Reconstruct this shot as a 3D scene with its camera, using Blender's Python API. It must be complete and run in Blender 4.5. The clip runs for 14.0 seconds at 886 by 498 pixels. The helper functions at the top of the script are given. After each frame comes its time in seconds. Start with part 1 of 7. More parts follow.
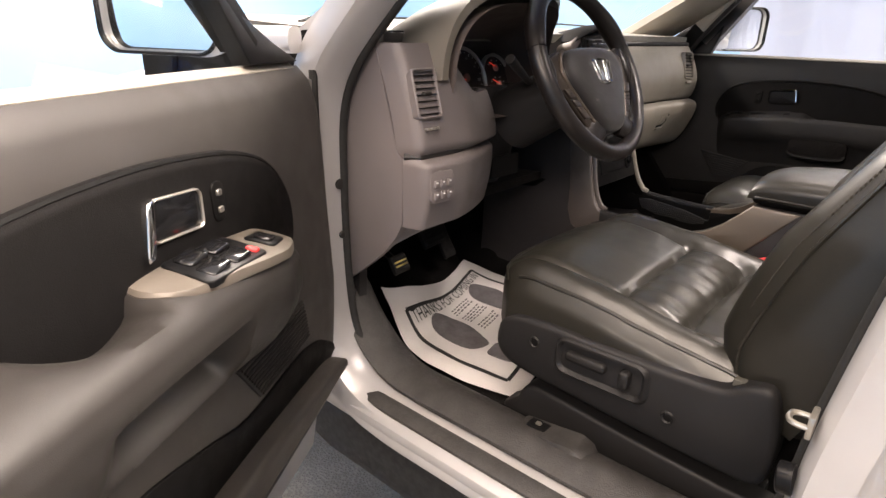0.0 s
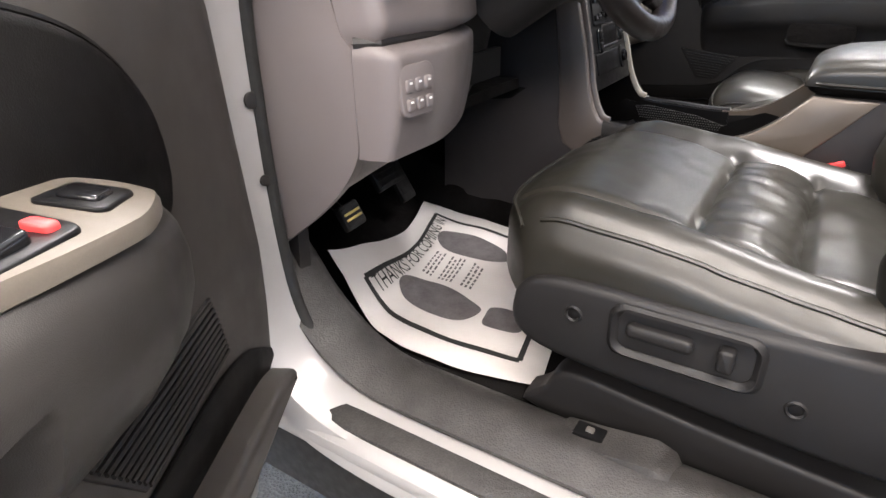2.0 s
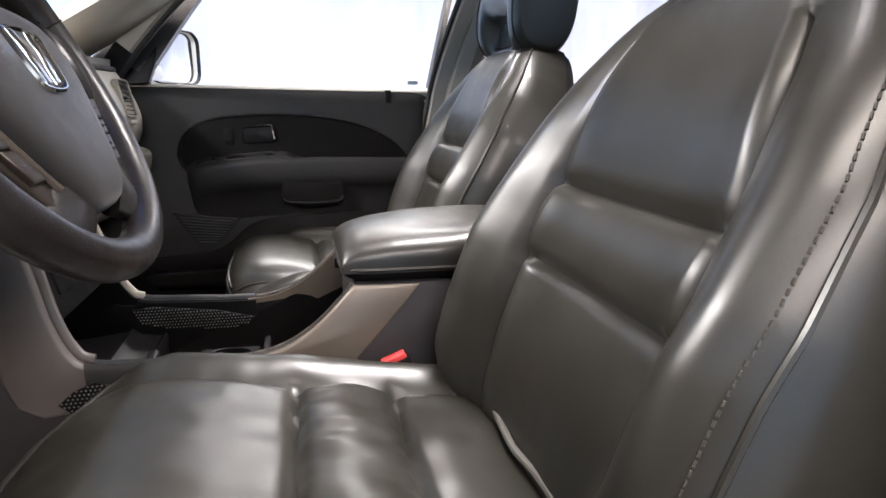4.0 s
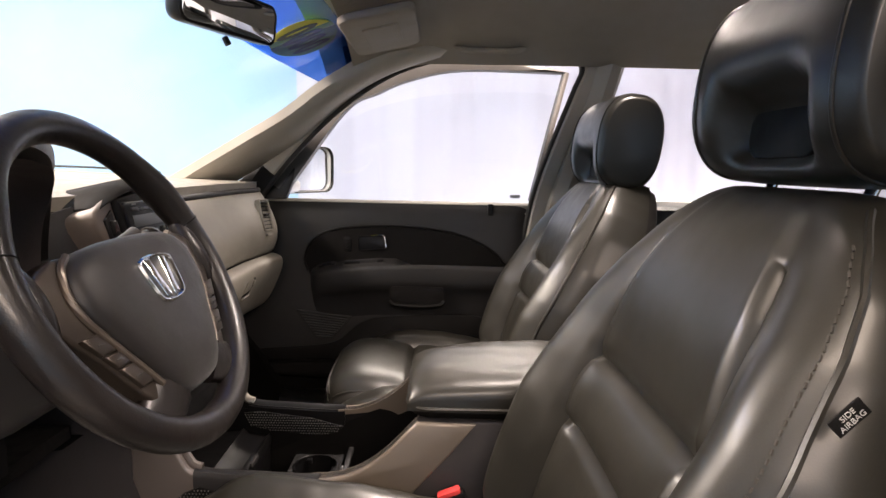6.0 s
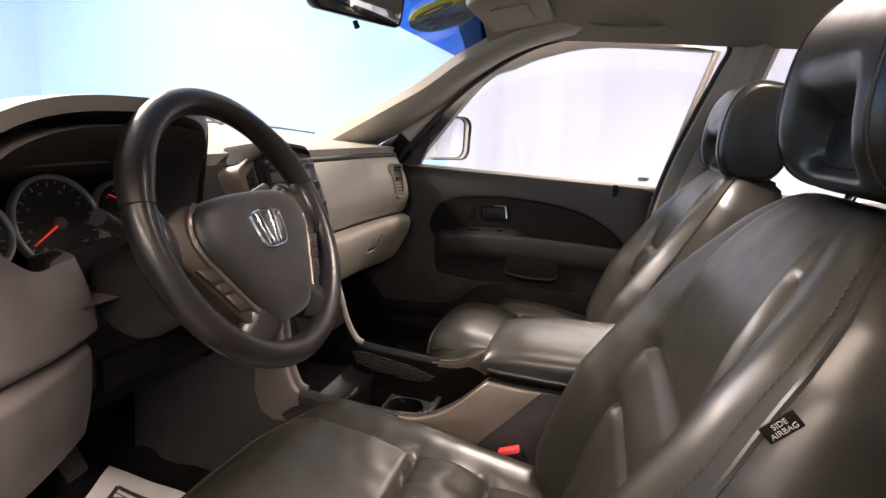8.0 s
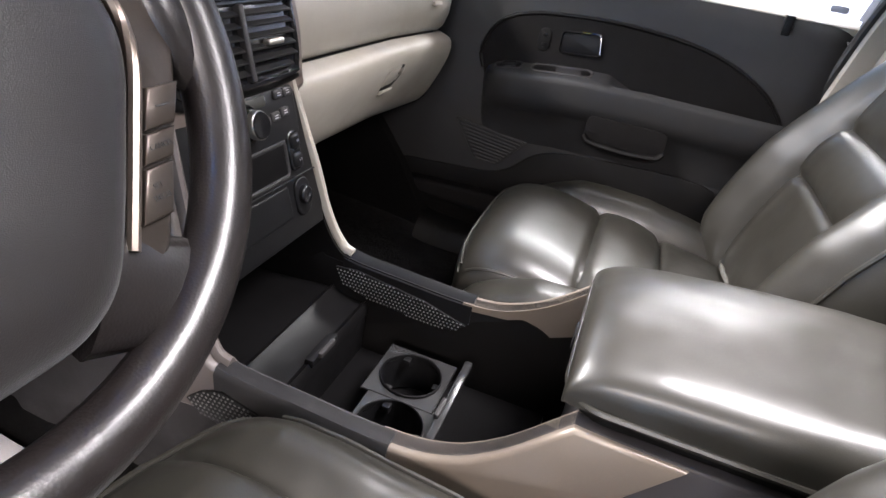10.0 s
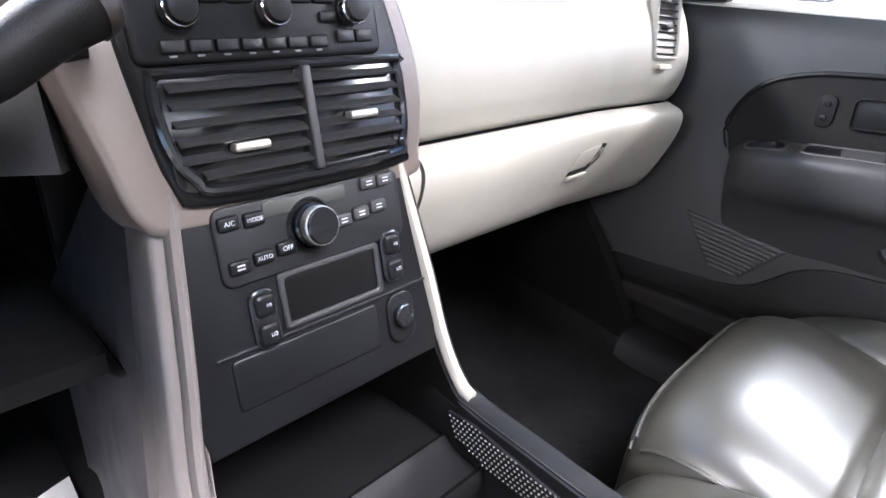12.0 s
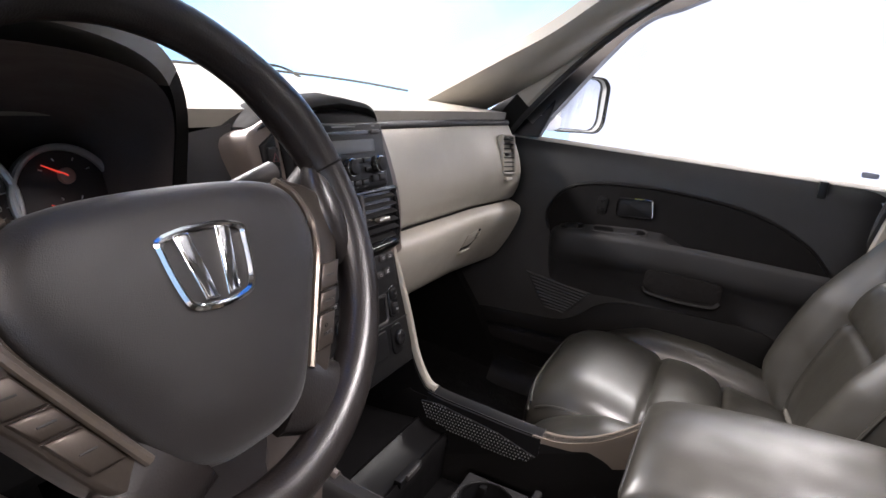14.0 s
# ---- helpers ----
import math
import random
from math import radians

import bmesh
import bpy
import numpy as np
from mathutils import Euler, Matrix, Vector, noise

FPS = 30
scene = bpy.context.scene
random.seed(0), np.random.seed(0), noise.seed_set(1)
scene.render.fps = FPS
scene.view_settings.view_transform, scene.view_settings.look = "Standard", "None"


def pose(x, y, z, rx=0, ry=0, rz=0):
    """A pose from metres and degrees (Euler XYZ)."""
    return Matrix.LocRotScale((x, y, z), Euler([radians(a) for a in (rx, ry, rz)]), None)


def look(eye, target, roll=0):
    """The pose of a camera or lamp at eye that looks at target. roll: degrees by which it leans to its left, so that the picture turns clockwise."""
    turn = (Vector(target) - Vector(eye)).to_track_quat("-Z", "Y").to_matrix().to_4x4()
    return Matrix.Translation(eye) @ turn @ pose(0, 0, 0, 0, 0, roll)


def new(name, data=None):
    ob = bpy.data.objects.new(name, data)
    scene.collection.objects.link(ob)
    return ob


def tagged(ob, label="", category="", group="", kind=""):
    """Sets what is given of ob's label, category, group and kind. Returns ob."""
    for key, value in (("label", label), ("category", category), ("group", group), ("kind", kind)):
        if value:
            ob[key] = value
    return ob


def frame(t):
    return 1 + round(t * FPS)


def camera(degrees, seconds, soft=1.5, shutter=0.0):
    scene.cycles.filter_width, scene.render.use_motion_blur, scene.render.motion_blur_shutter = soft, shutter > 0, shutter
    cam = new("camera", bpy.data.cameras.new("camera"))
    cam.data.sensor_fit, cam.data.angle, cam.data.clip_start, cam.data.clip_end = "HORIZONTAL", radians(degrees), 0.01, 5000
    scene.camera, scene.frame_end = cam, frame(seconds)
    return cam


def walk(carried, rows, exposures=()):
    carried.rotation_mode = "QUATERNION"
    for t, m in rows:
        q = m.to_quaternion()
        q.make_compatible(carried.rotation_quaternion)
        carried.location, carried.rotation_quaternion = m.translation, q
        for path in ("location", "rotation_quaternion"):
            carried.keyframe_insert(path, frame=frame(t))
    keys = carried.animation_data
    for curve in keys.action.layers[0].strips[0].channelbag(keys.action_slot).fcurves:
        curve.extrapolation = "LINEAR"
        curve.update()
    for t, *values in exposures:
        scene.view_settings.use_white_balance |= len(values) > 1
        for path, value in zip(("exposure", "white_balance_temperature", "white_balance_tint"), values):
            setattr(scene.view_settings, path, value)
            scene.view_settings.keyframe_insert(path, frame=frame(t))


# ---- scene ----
cam = camera(74.1, 14.0)
PATH = [
    (0, (-1.455, -0.528, 1.166), (-0.026, 0.683, 0.466), 1.6),
    (0.5, (-1.388, -0.453, 1.141), (-0.202, 0.988, 0.421), 2.1),
    (1, (-1.352, -0.371, 1.131), (-0.334, 1.164, 0.352), 2.3),
    (1.5, (-1.33, -0.297, 1.102), (-0.115, 1.062, 0.278), 1.8),
    (2, (-1.239, -0.262, 1.04), (0.267, 0.711, 0.154), -0.9),
    (2.5, (-1.123, -0.26, 0.966), (0.475, 0.449, -0.005), -2.7),
    (3, (-1.011, -0.283, 0.973), (0.711, 0.174, 0.065), -3.1),
    (3.5, (-0.938, -0.272, 1.012), (0.943, -0.245, 0.327), -2.4),
    (4, (-0.884, -0.182, 1.074), (1.000, -0.652, 0.596), 1.0),
    (6.5, (-1.011, -0.335, 1.235), (0.962, -0.145, 0.965), 2.1),
    (7, (-1.055, -0.396, 1.247), (0.873, 0.016, 0.914), 2.5),
    (7.5, (-1.057, -0.407, 1.246), (0.847, 0.091, 0.886), 3.6),
    (10, (-0.488, -0.218, 1.168), (1.195, 0.239, 0.19), 10.2),
    (10.5, (-0.385, -0.232, 1.122), (1.127, 0.508, 0.043), 9.8),
    (11, (-0.289, -0.254, 1.082), (1.073, 0.751, 0.017), 6.6),
    (11.5, (-0.237, -0.234, 1.088), (1.098, 0.881, 0.1), 5.3),
    (12, (-0.221, -0.21, 1.132), (1.093, 1.028, 0.27), 3.9),
    (12.5, (-0.25, -0.202, 1.183), (1.1, 1.081, 0.455), 4.6),
    (13, (-0.343, -0.229, 1.219), (1.073, 1.029, 0.576), 6.9),
    (13.5, (-0.46, -0.257, 1.22), (1.045, 0.901, 0.592), 8.4),
    (14, (-0.617, -0.262, 1.221), (1.124, 0.553, 0.669), 6.6),
]
EXPOSURES = [(0.0, 0.5, 7450, 18), (1.5, 0.82, 6850, 15), (2.0, 1.1, 6600, 13), (2.5, 1.02, 6500, 13), (4.0, 0.98, 6600, 14), (6.5, 0.57, 7800, 20), (7.5, 0.6, 7850, 21), (10.0, 1.6, 6400, 15), (11.0, 2.42, 6200, 14),
             (12.0, 2.8, 5900, 13), (12.5, 2.15, 6050, 14), (13.0, 0.95, 6400, 14), (13.5, 0.88, 6500, 15), (14.0, 1.0, 6600, 17)]
walk(cam, [(t, look(eye, target, roll)) for t, eye, target, roll in PATH], EXPOSURES)

# ---- world and large lights ----
world = bpy.data.worlds.new("room_air")
world.use_nodes = True
world.node_tree.nodes["Background"].inputs[0].default_value = (0.75, 0.85, 1.0, 1)
world.node_tree.nodes["Background"].inputs[1].default_value = 0.06
scene.world = world


def ceiling_lamp(name, x, y, z, sx, sy, watts, colour=(1.0, 0.96, 0.9)):
    data = bpy.data.lights.new(name, "AREA")
    data.shape, data.size, data.size_y, data.energy, data.color = "RECTANGLE", sx, sy, watts, colour
    ob = new(name, data)
    ob.matrix_world = pose(x, y, z)
    return ob


ceiling_lamp("lamp_left", -1.65, -0.7, 2.86, 0.6, 2.2, 34, (1.0, 0.92, 0.83)).data.spread = radians(110)
ceiling_lamp("lamp_right", 2.3, -1.0, 2.45, 0.30, 2.4, 46, (1.0, 0.98, 0.95)).matrix_world = pose(2.3, -1.0, 2.45, 0, 62, 0)
ceiling_lamp("lamp_top", 0.16, -1.45, 2.86, 0.6, 2.0, 235, (1.0, 0.97, 0.93)).data.spread = radians(120)
# unseen fill lamp added on the left, tilted in to brighten the dashboard
ceiling_lamp("fill_side", -3.15, -0.8, 2.45, 0.5, 2.4, 54, (1.0, 0.90, 0.82)).matrix_world = pose(-3.15, -0.8, 2.45, 0, -48, 0)
ceiling_lamp("lamp_front", -0.1, 2.2, 2.86, 3.0, 0.5, 262, (1.0, 0.97, 0.94))


# ---- materials ----
def material(name, colour, rough=0.5, metal=0.0, vary=0.12, big=6.0, fine=400.0, bump=0.1, depth=0.0006, cells=False,
             coat=0.0, spec=0.5, wear=0.0, sheen=0.0, rand=0.0, dents=0.5):
    m = bpy.data.materials.new(name)
    m.use_nodes = True
    nt = m.node_tree
    n, l = nt.nodes, nt.links
    b = n["Principled BSDF"]
    tc = n.new("ShaderNodeTexCoord")
    large = n.new("ShaderNodeTexNoise")
    large.inputs["Scale"].default_value, large.inputs["Detail"].default_value = big, 5
    l.new(tc.outputs["Object"], large.inputs["Vector"])
    small = n.new("ShaderNodeTexVoronoi" if cells else "ShaderNodeTexNoise")
    small.inputs["Scale"].default_value = fine
    l.new(tc.outputs["Object"], small.inputs["Vector"])
    tiny = small.outputs["Distance" if cells else 0]
    ramp = n.new("ShaderNodeMapRange")
    ramp.inputs["From Min"].default_value, ramp.inputs["From Max"].default_value = 0.3, 0.7
    ramp.inputs["To Min"].default_value, ramp.inputs["To Max"].default_value = 1 - vary, 1 + vary
    l.new(large.outputs[0], ramp.inputs["Value"])
    base = n.new("ShaderNodeMix")
    base.data_type, base.blend_type = "RGBA", "MULTIPLY"
    base.inputs[0].default_value = 1.0
    base.inputs[6].default_value = (*colour, 1)
    l.new(ramp.outputs[0], base.inputs[7])
    out = base.outputs[2]
    grain = n.new("ShaderNodeMix")
    grain.data_type, grain.blend_type = "RGBA", "OVERLAY"
    grain.inputs[0].default_value = vary
    l.new(out, grain.inputs[6])
    l.new(tiny, grain.inputs[7])
    out = grain.outputs[2]
    if rand:
        info = n.new("ShaderNodeObjectInfo")
        r2 = n.new("ShaderNodeMapRange")
        r2.inputs["To Min"].default_value, r2.inputs["To Max"].default_value = 1 - rand, 1 + rand
        l.new(info.outputs["Random"], r2.inputs["Value"])
        mx = n.new("ShaderNodeMix")
        mx.data_type, mx.blend_type = "RGBA", "MULTIPLY"
        mx.inputs[0].default_value = 1.0
        l.new(out, mx.inputs[6])
        l.new(r2.outputs[0], mx.inputs[7])
        out = mx.outputs[2]
    l.new(out, b.inputs["Base Color"])
    rr = n.new("ShaderNodeMapRange")
    rr.inputs["From Min"].default_value, rr.inputs["From Max"].default_value = 0.3, 0.7
    rr.inputs["To Min"].default_value, rr.inputs["To Max"].default_value = max(0.29 if rough > 0.3 else 0.02, rough * (0.85 - wear)), min(1.0, rough * 1.15)
    mid = n.new("ShaderNodeTexNoise")
    mid.inputs["Scale"].default_value, mid.inputs["Detail"].default_value = big * 5, 4
    l.new(tc.outputs["Object"], mid.inputs["Vector"])
    l.new(mid.outputs[0], rr.inputs["Value"])
    l.new(rr.outputs[0], b.inputs["Roughness"])
    b.inputs["Metallic"].default_value = metal
    b.inputs["Specular IOR Level"].default_value = spec
    b.inputs["Coat Weight"].default_value = coat
    b.inputs["Coat Roughness"].default_value = 0.2
    b.inputs["Sheen Weight"].default_value = sheen
    if bump:
        bn = n.new("ShaderNodeBump")
        bn.inputs["Strength"].default_value, bn.inputs["Distance"].default_value = bump, depth
        l.new(tiny, bn.inputs["Height"])
        bn2 = n.new("ShaderNodeBump")
        bn2.inputs["Strength"].default_value, bn2.inputs["Distance"].default_value = bump * dents, depth * 4
        l.new(mid.outputs[0], bn2.inputs["Height"])
        l.new(bn.outputs[0], bn2.inputs["Normal"])
        l.new(bn2.outputs[0], b.inputs["Normal"])
    return m


def glass_material(name, tint=(1, 1, 1)):
    m = bpy.data.materials.new(name)
    m.use_nodes = True
    nt = m.node_tree
    n, l = nt.nodes, nt.links
    n.remove(n["Principled BSDF"])
    clear = n.new("ShaderNodeBsdfTransparent")
    clear.inputs[0].default_value = (*tint, 1)
    shine = n.new("ShaderNodeBsdfGlossy")
    shine.inputs["Roughness"].default_value = 0.02
    mix = n.new("ShaderNodeMixShader")
    mix.inputs[0].default_value = 0.05
    l.new(clear.outputs[0], mix.inputs[1])
    l.new(shine.outputs[0], mix.inputs[2])
    l.new(mix.outputs[0], n["Material Output"].inputs[0])
    return m


LEATHER = material("leather", (0.0172, 0.0161, 0.0130), 0.365, vary=0.14, big=7, fine=800, bump=0.10, depth=0.0003, cells=True, wear=-0.08, coat=0.18, spec=0.40, dents=0.04)
SEATSIDE = material("seat_side_vinyl", (0.0105, 0.0092, 0.0086), 0.52, vary=0.10, big=7, fine=900, bump=0.22, depth=0.0003, cells=True, spec=0.3)
INSERT = material("matt_black_vinyl", (0.0062, 0.0057, 0.0057), 0.62, spec=0.07, vary=0.12, big=8, fine=900, bump=0.4, depth=0.0004, cells=True)
LINING = material("pale_lining", (0.075, 0.072, 0.062), 0.6, vary=0.1, big=20, bump=0.2)
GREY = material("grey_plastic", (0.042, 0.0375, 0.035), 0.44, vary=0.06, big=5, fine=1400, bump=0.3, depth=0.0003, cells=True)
DARKGREY = material("dark_grey_plastic", (0.026, 0.0247, 0.0252), 0.47, spec=0.28, vary=0.08, big=5, fine=1200, bump=0.3, depth=0.0003, cells=True)
SHIELD = material("charcoal_seat_plastic", (0.0155, 0.0150, 0.0155), 0.47, spec=0.26, vary=0.08, big=5, fine=1200, bump=0.3, depth=0.0003, cells=True)
SCUFF = material("scuffed_sill_plastic", (0.036, 0.034, 0.033), 0.5, spec=0.4, vary=0.28, big=26, fine=420, bump=0.6, depth=0.0008, cells=True, dents=0.3)
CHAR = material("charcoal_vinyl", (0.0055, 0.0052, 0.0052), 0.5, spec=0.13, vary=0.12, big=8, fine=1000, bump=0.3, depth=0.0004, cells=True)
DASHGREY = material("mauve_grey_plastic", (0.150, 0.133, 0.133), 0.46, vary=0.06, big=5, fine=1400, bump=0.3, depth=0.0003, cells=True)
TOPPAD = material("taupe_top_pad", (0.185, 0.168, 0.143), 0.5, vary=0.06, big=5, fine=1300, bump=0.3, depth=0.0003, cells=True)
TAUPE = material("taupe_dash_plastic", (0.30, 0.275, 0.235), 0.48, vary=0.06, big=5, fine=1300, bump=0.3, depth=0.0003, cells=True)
CHAMP = material("champagne_trim", (0.165, 0.137, 0.110), 0.38, metal=0.25, vary=0.06, big=9, fine=900, bump=0.05)
TRAY = material("satin_black_tray", (0.0048, 0.0046, 0.0048), 0.36, spec=0.10, vary=0.15, big=10, fine=900, bump=0.06)
BLACK = material("black_plastic", (0.006, 0.006, 0.0065), 0.36, spec=0.16, vary=0.15, big=10, fine=900, bump=0.1)
GLOSSBLACK = material("gloss_black_plastic", (0.008, 0.008, 0.009), 0.12, vary=0.1, bump=0.0)
RUBBER = material("black_rubber", (0.012, 0.012, 0.012), 0.65, vary=0.2, big=14, fine=500, bump=0.2)
SILVER = material("silver_car_paint", (0.50, 0.49, 0.49), 0.34, metal=0.3, vary=0.05, big=9, fine=2500, bump=0.03, coat=0.6)
CHROME = material("chrome", (0.8, 0.8, 0.8), 0.1, metal=1.0, vary=0.05, big=30, bump=0.0)
STEEL = material("worn_steel", (0.5, 0.47, 0.42), 0.35, metal=0.9, vary=0.2, big=40, bump=0.1)
CARPET = material("dark_carpet", (0.0115, 0.0108, 0.0108), 0.95, vary=0.3, big=9, fine=700, bump=0.8, depth=0.003, spec=0.05)
HEADLINER = material("headliner_fabric", (0.24, 0.215, 0.18), 0.9, vary=0.06, big=4, fine=900, bump=0.4, depth=0.0008)
PAPER = material("white_paper", (0.71, 0.68, 0.665), 0.85, vary=0.05, big=9, fine=500, bump=0.25, depth=0.002)
INK = material("black_ink", (0.02, 0.02, 0.02), 0.8, vary=0.15, bump=0.0)
INKGREY = material("grey_ink", (0.13, 0.12, 0.125), 0.85, vary=0.22, big=30, bump=0.0)
WHITE = material("white_print", (0.75, 0.75, 0.75), 0.6, bump=0.0)
RED = material("red_plastic", (0.75, 0.06, 0.06), 0.4, bump=0.0)
HAZARD = material("unlit_red_print", (0.06, 0.012, 0.012), 0.5, bump=0.0)
LCD = material("lcd_glass", (0.030, 0.030, 0.026), 0.42, vary=0.05, bump=0.0)
MIRROR = material("mirror_silver", (0.9, 0.92, 0.93), 0.015, metal=1.0, vary=0.0, bump=0.0)
GLASS = glass_material("clear_glass", (0.93, 0.96, 0.95))
TINT = glass_material("blue_tint_band", (0.18, 0.40, 0.74))
DARKGLASS = glass_material("dark_glass", (0.66, 0.66, 0.67))
BLUEWALL = material("blue_wall_paint", (0.30, 0.505, 0.75), 0.7, vary=0.06, big=0.7, fine=60, bump=0.1)
WHITEWALL = material("white_wall_paint", (0.75, 0.75, 0.75), 0.7, vary=0.05, big=0.8, fine=60, bump=0.1)
CURTAIN = material("pale_curtain", (0.42, 0.46, 0.58), 0.9, vary=0.06, big=1.5, fine=300, bump=0.2)
FLOORMAT = material("ribbed_floor", (0.20, 0.185, 0.168), 0.8, vary=0.25, big=3, fine=160, bump=0.8, depth=0.004, cells=True, spec=0.1)
STICKER = material("yellow_sticker", (0.60, 0.60, 0.05), 0.6, vary=0.15, bump=0.0)
STICKERDARK = material("green_black_print", (0.03, 0.05, 0.02), 0.6, bump=0.0)
STITCH = material("grey_thread", (0.03, 0.026, 0.022), 0.8, bump=0.0)
BRASS = material("brushed_gold", (0.55, 0.42, 0.15), 0.3, metal=0.9, bump=0.0)


# ---- mesh tools ----
def V(*c):
    return Vector(c)


ROOT = {}


def thing(name, place=(0, 0, 0), label="", category="", group="", kind=""):
    ob = new(name)
    ob.empty_display_size = 0.05
    ob.location = place
    ROOT[ob.name] = Vector(place)
    return tagged(ob, label, category, group, kind)


def root_of(ob):
    while ob.parent:
        ob = ob.parent
    return ob


def part(name, bm, mat, parent=None, label="", sharp=38, clean=True):
    """Links a bmesh as one mesh object under a thing or a part. Coordinates are the world's."""
    if clean:
        bmesh.ops.remove_doubles(bm, verts=bm.verts, dist=1e-6)
        bmesh.ops.recalc_face_normals(bm, faces=bm.faces)
    if parent:
        bm.transform(Matrix.Translation(-ROOT[root_of(parent).name]))
    me = bpy.data.meshes.new(name)
    for f in bm.faces:
        f.smooth = True
    bm.to_mesh(me)
    bm.free()
    me.set_sharp_from_angle(angle=radians(sharp))
    me.materials.append(mat)
    ob = new(name, me)
    if parent:
        ob.parent = parent
    return tagged(ob, label) if label else ob


def B():
    return bmesh.new()


def box(bm, c, s, bevel=0.003, m=None, seg=2):
    g = bmesh.ops.create_cube(bm, size=1.0)
    vs = g["verts"]
    bmesh.ops.scale(bm, vec=s, verts=vs)
    if bevel:
        es = {e for v in vs for e in v.link_edges}
        r = bmesh.ops.bevel(bm, geom=list(es), offset=min(bevel, min(s) * 0.45), segments=seg, affect="EDGES", profile=0.6)
        vs = list({v for f in r["faces"] for v in f.verts} | {v for v in vs if v.is_valid})
    mm = Matrix.Translation(c) if m is None else m @ Matrix.Translation(c)
    bmesh.ops.transform(bm, matrix=mm, verts=vs)


def loft(bm, rings, closed=True, cap=True, wrap=False):
    vs = [[bm.verts.new(p) for p in r] for r in rings]
    k = len(vs[0])
    pairs = list(zip(vs, vs[1:])) + ([(vs[-1], vs[0])] if wrap else [])
    for a, b in pairs:
        for i in range(k if closed else k - 1):
            j = (i + 1) % k
            try:
                bm.faces.new((a[i], a[j], b[j], b[i]))
            except ValueError:
                pass
    if cap and closed and not wrap:
        bm.faces.new(vs[0])
        bm.faces.new(vs[-1])
    return vs


def sheet(bm, fn, us, vs, thick):
    """A curved panel with thickness; fn(u, v) gives its face, the back lies thick behind it."""
    P = np.array([[tuple(fn(u, v)) for v in vs] for u in us])
    du, dv = np.gradient(P, axis=0), np.gradient(P, axis=1)
    N = np.cross(du, dv)
    N /= np.linalg.norm(N, axis=2, keepdims=True) + 1e-12
    Q = P - N * thick
    nu, nv = len(us), len(vs)
    a = [[bm.verts.new(P[i, j]) for j in range(nv)] for i in range(nu)]
    b = [[bm.verts.new(Q[i, j]) for j in range(nv)] for i in range(nu)]
    for i in range(nu - 1):
        for j in range(nv - 1):
            bm.faces.new((a[i][j], a[i + 1][j], a[i + 1][j + 1], a[i][j + 1]))
            bm.faces.new((b[i][j], b[i][j + 1], b[i + 1][j + 1], b[i + 1][j]))
    for i in range(nu - 1):
        bm.faces.new((a[i][0], b[i][0], b[i + 1][0], a[i + 1][0]))
        bm.faces.new((a[i][-1], a[i + 1][-1], b[i + 1][-1], b[i][-1]))
    for j in range(nv - 1):
        bm.faces.new((a[0][j], a[0][j + 1], b[0][j + 1], b[0][j]))
        bm.faces.new((a[-1][j], b[-1][j], b[-1][j + 1], a[-1][j + 1]))


def smooth_path(pts, n=8, closed=False):
    """Points on a soft curve through pts."""
    P = [Vector(p) for p in pts]
    out = []
    k = len(P)
    for i in range(k if closed else k - 1):
        p1, p2 = P[i], P[(i + 1) % k]
        p0 = P[i - 1] if closed or i > 0 else p1 * 2 - p2
        p3 = P[(i + 2) % k] if closed or i + 2 < k else p2 * 2 - p1
        for s in range(n):
            t = s / n
            out.append(0.5 * ((2 * p1) + (p2 - p0) * t + (2 * p0 - 5 * p1 + 4 * p2 - p3) * t * t + (3 * p1 - p0 - 3 * p2 + p3) * t ** 3))
    if not closed:
        out.append(P[-1])
    return out


def tube(bm, pts, r, n=8, closed=False, flat=1.0, up=(0, 0, 1)):
    pts = [Vector(p) for p in pts]
    rings = []
    k = len(pts)
    up = Vector(up)
    for i, p in enumerate(pts):
        a = pts[i - 1] if closed or i else p
        b = pts[(i + 1) % k] if closed or i + 1 < k else p
        t = (b - a).normalized()
        s = t.cross(up)
        s = s.normalized() if s.length > 1e-4 else t.orthogonal().normalized()
        w = s.cross(t)
        q = r[i] if isinstance(r, (list, tuple)) else r
        rings.append([p + s * (q * math.cos(x)) + w * (q * flat * math.sin(x)) for x in [2 * math.pi * j / n for j in range(n)]])
    loft(bm, rings, wrap=closed)


def rrect(w, h, r, n=4, cx=0.0, cy=0.0):
    out = []
    for sx, sy, a0 in ((1, 1, 0), (-1, 1, 90), (-1, -1, 180), (1, -1, 270)):
        for i in range(n + 1):
            a = radians(a0 + 90 * i / n)
            out.append((cx + sx * (w / 2 - r) + r * math.cos(a), cy + sy * (h / 2 - r) + r * math.sin(a)))
    return out


def oval(w, h, n=24, cx=0.0, cy=0.0):
    return [(cx + w / 2 * math.cos(2 * math.pi * i / n), cy + h / 2 * math.sin(2 * math.pi * i / n)) for i in range(n)]


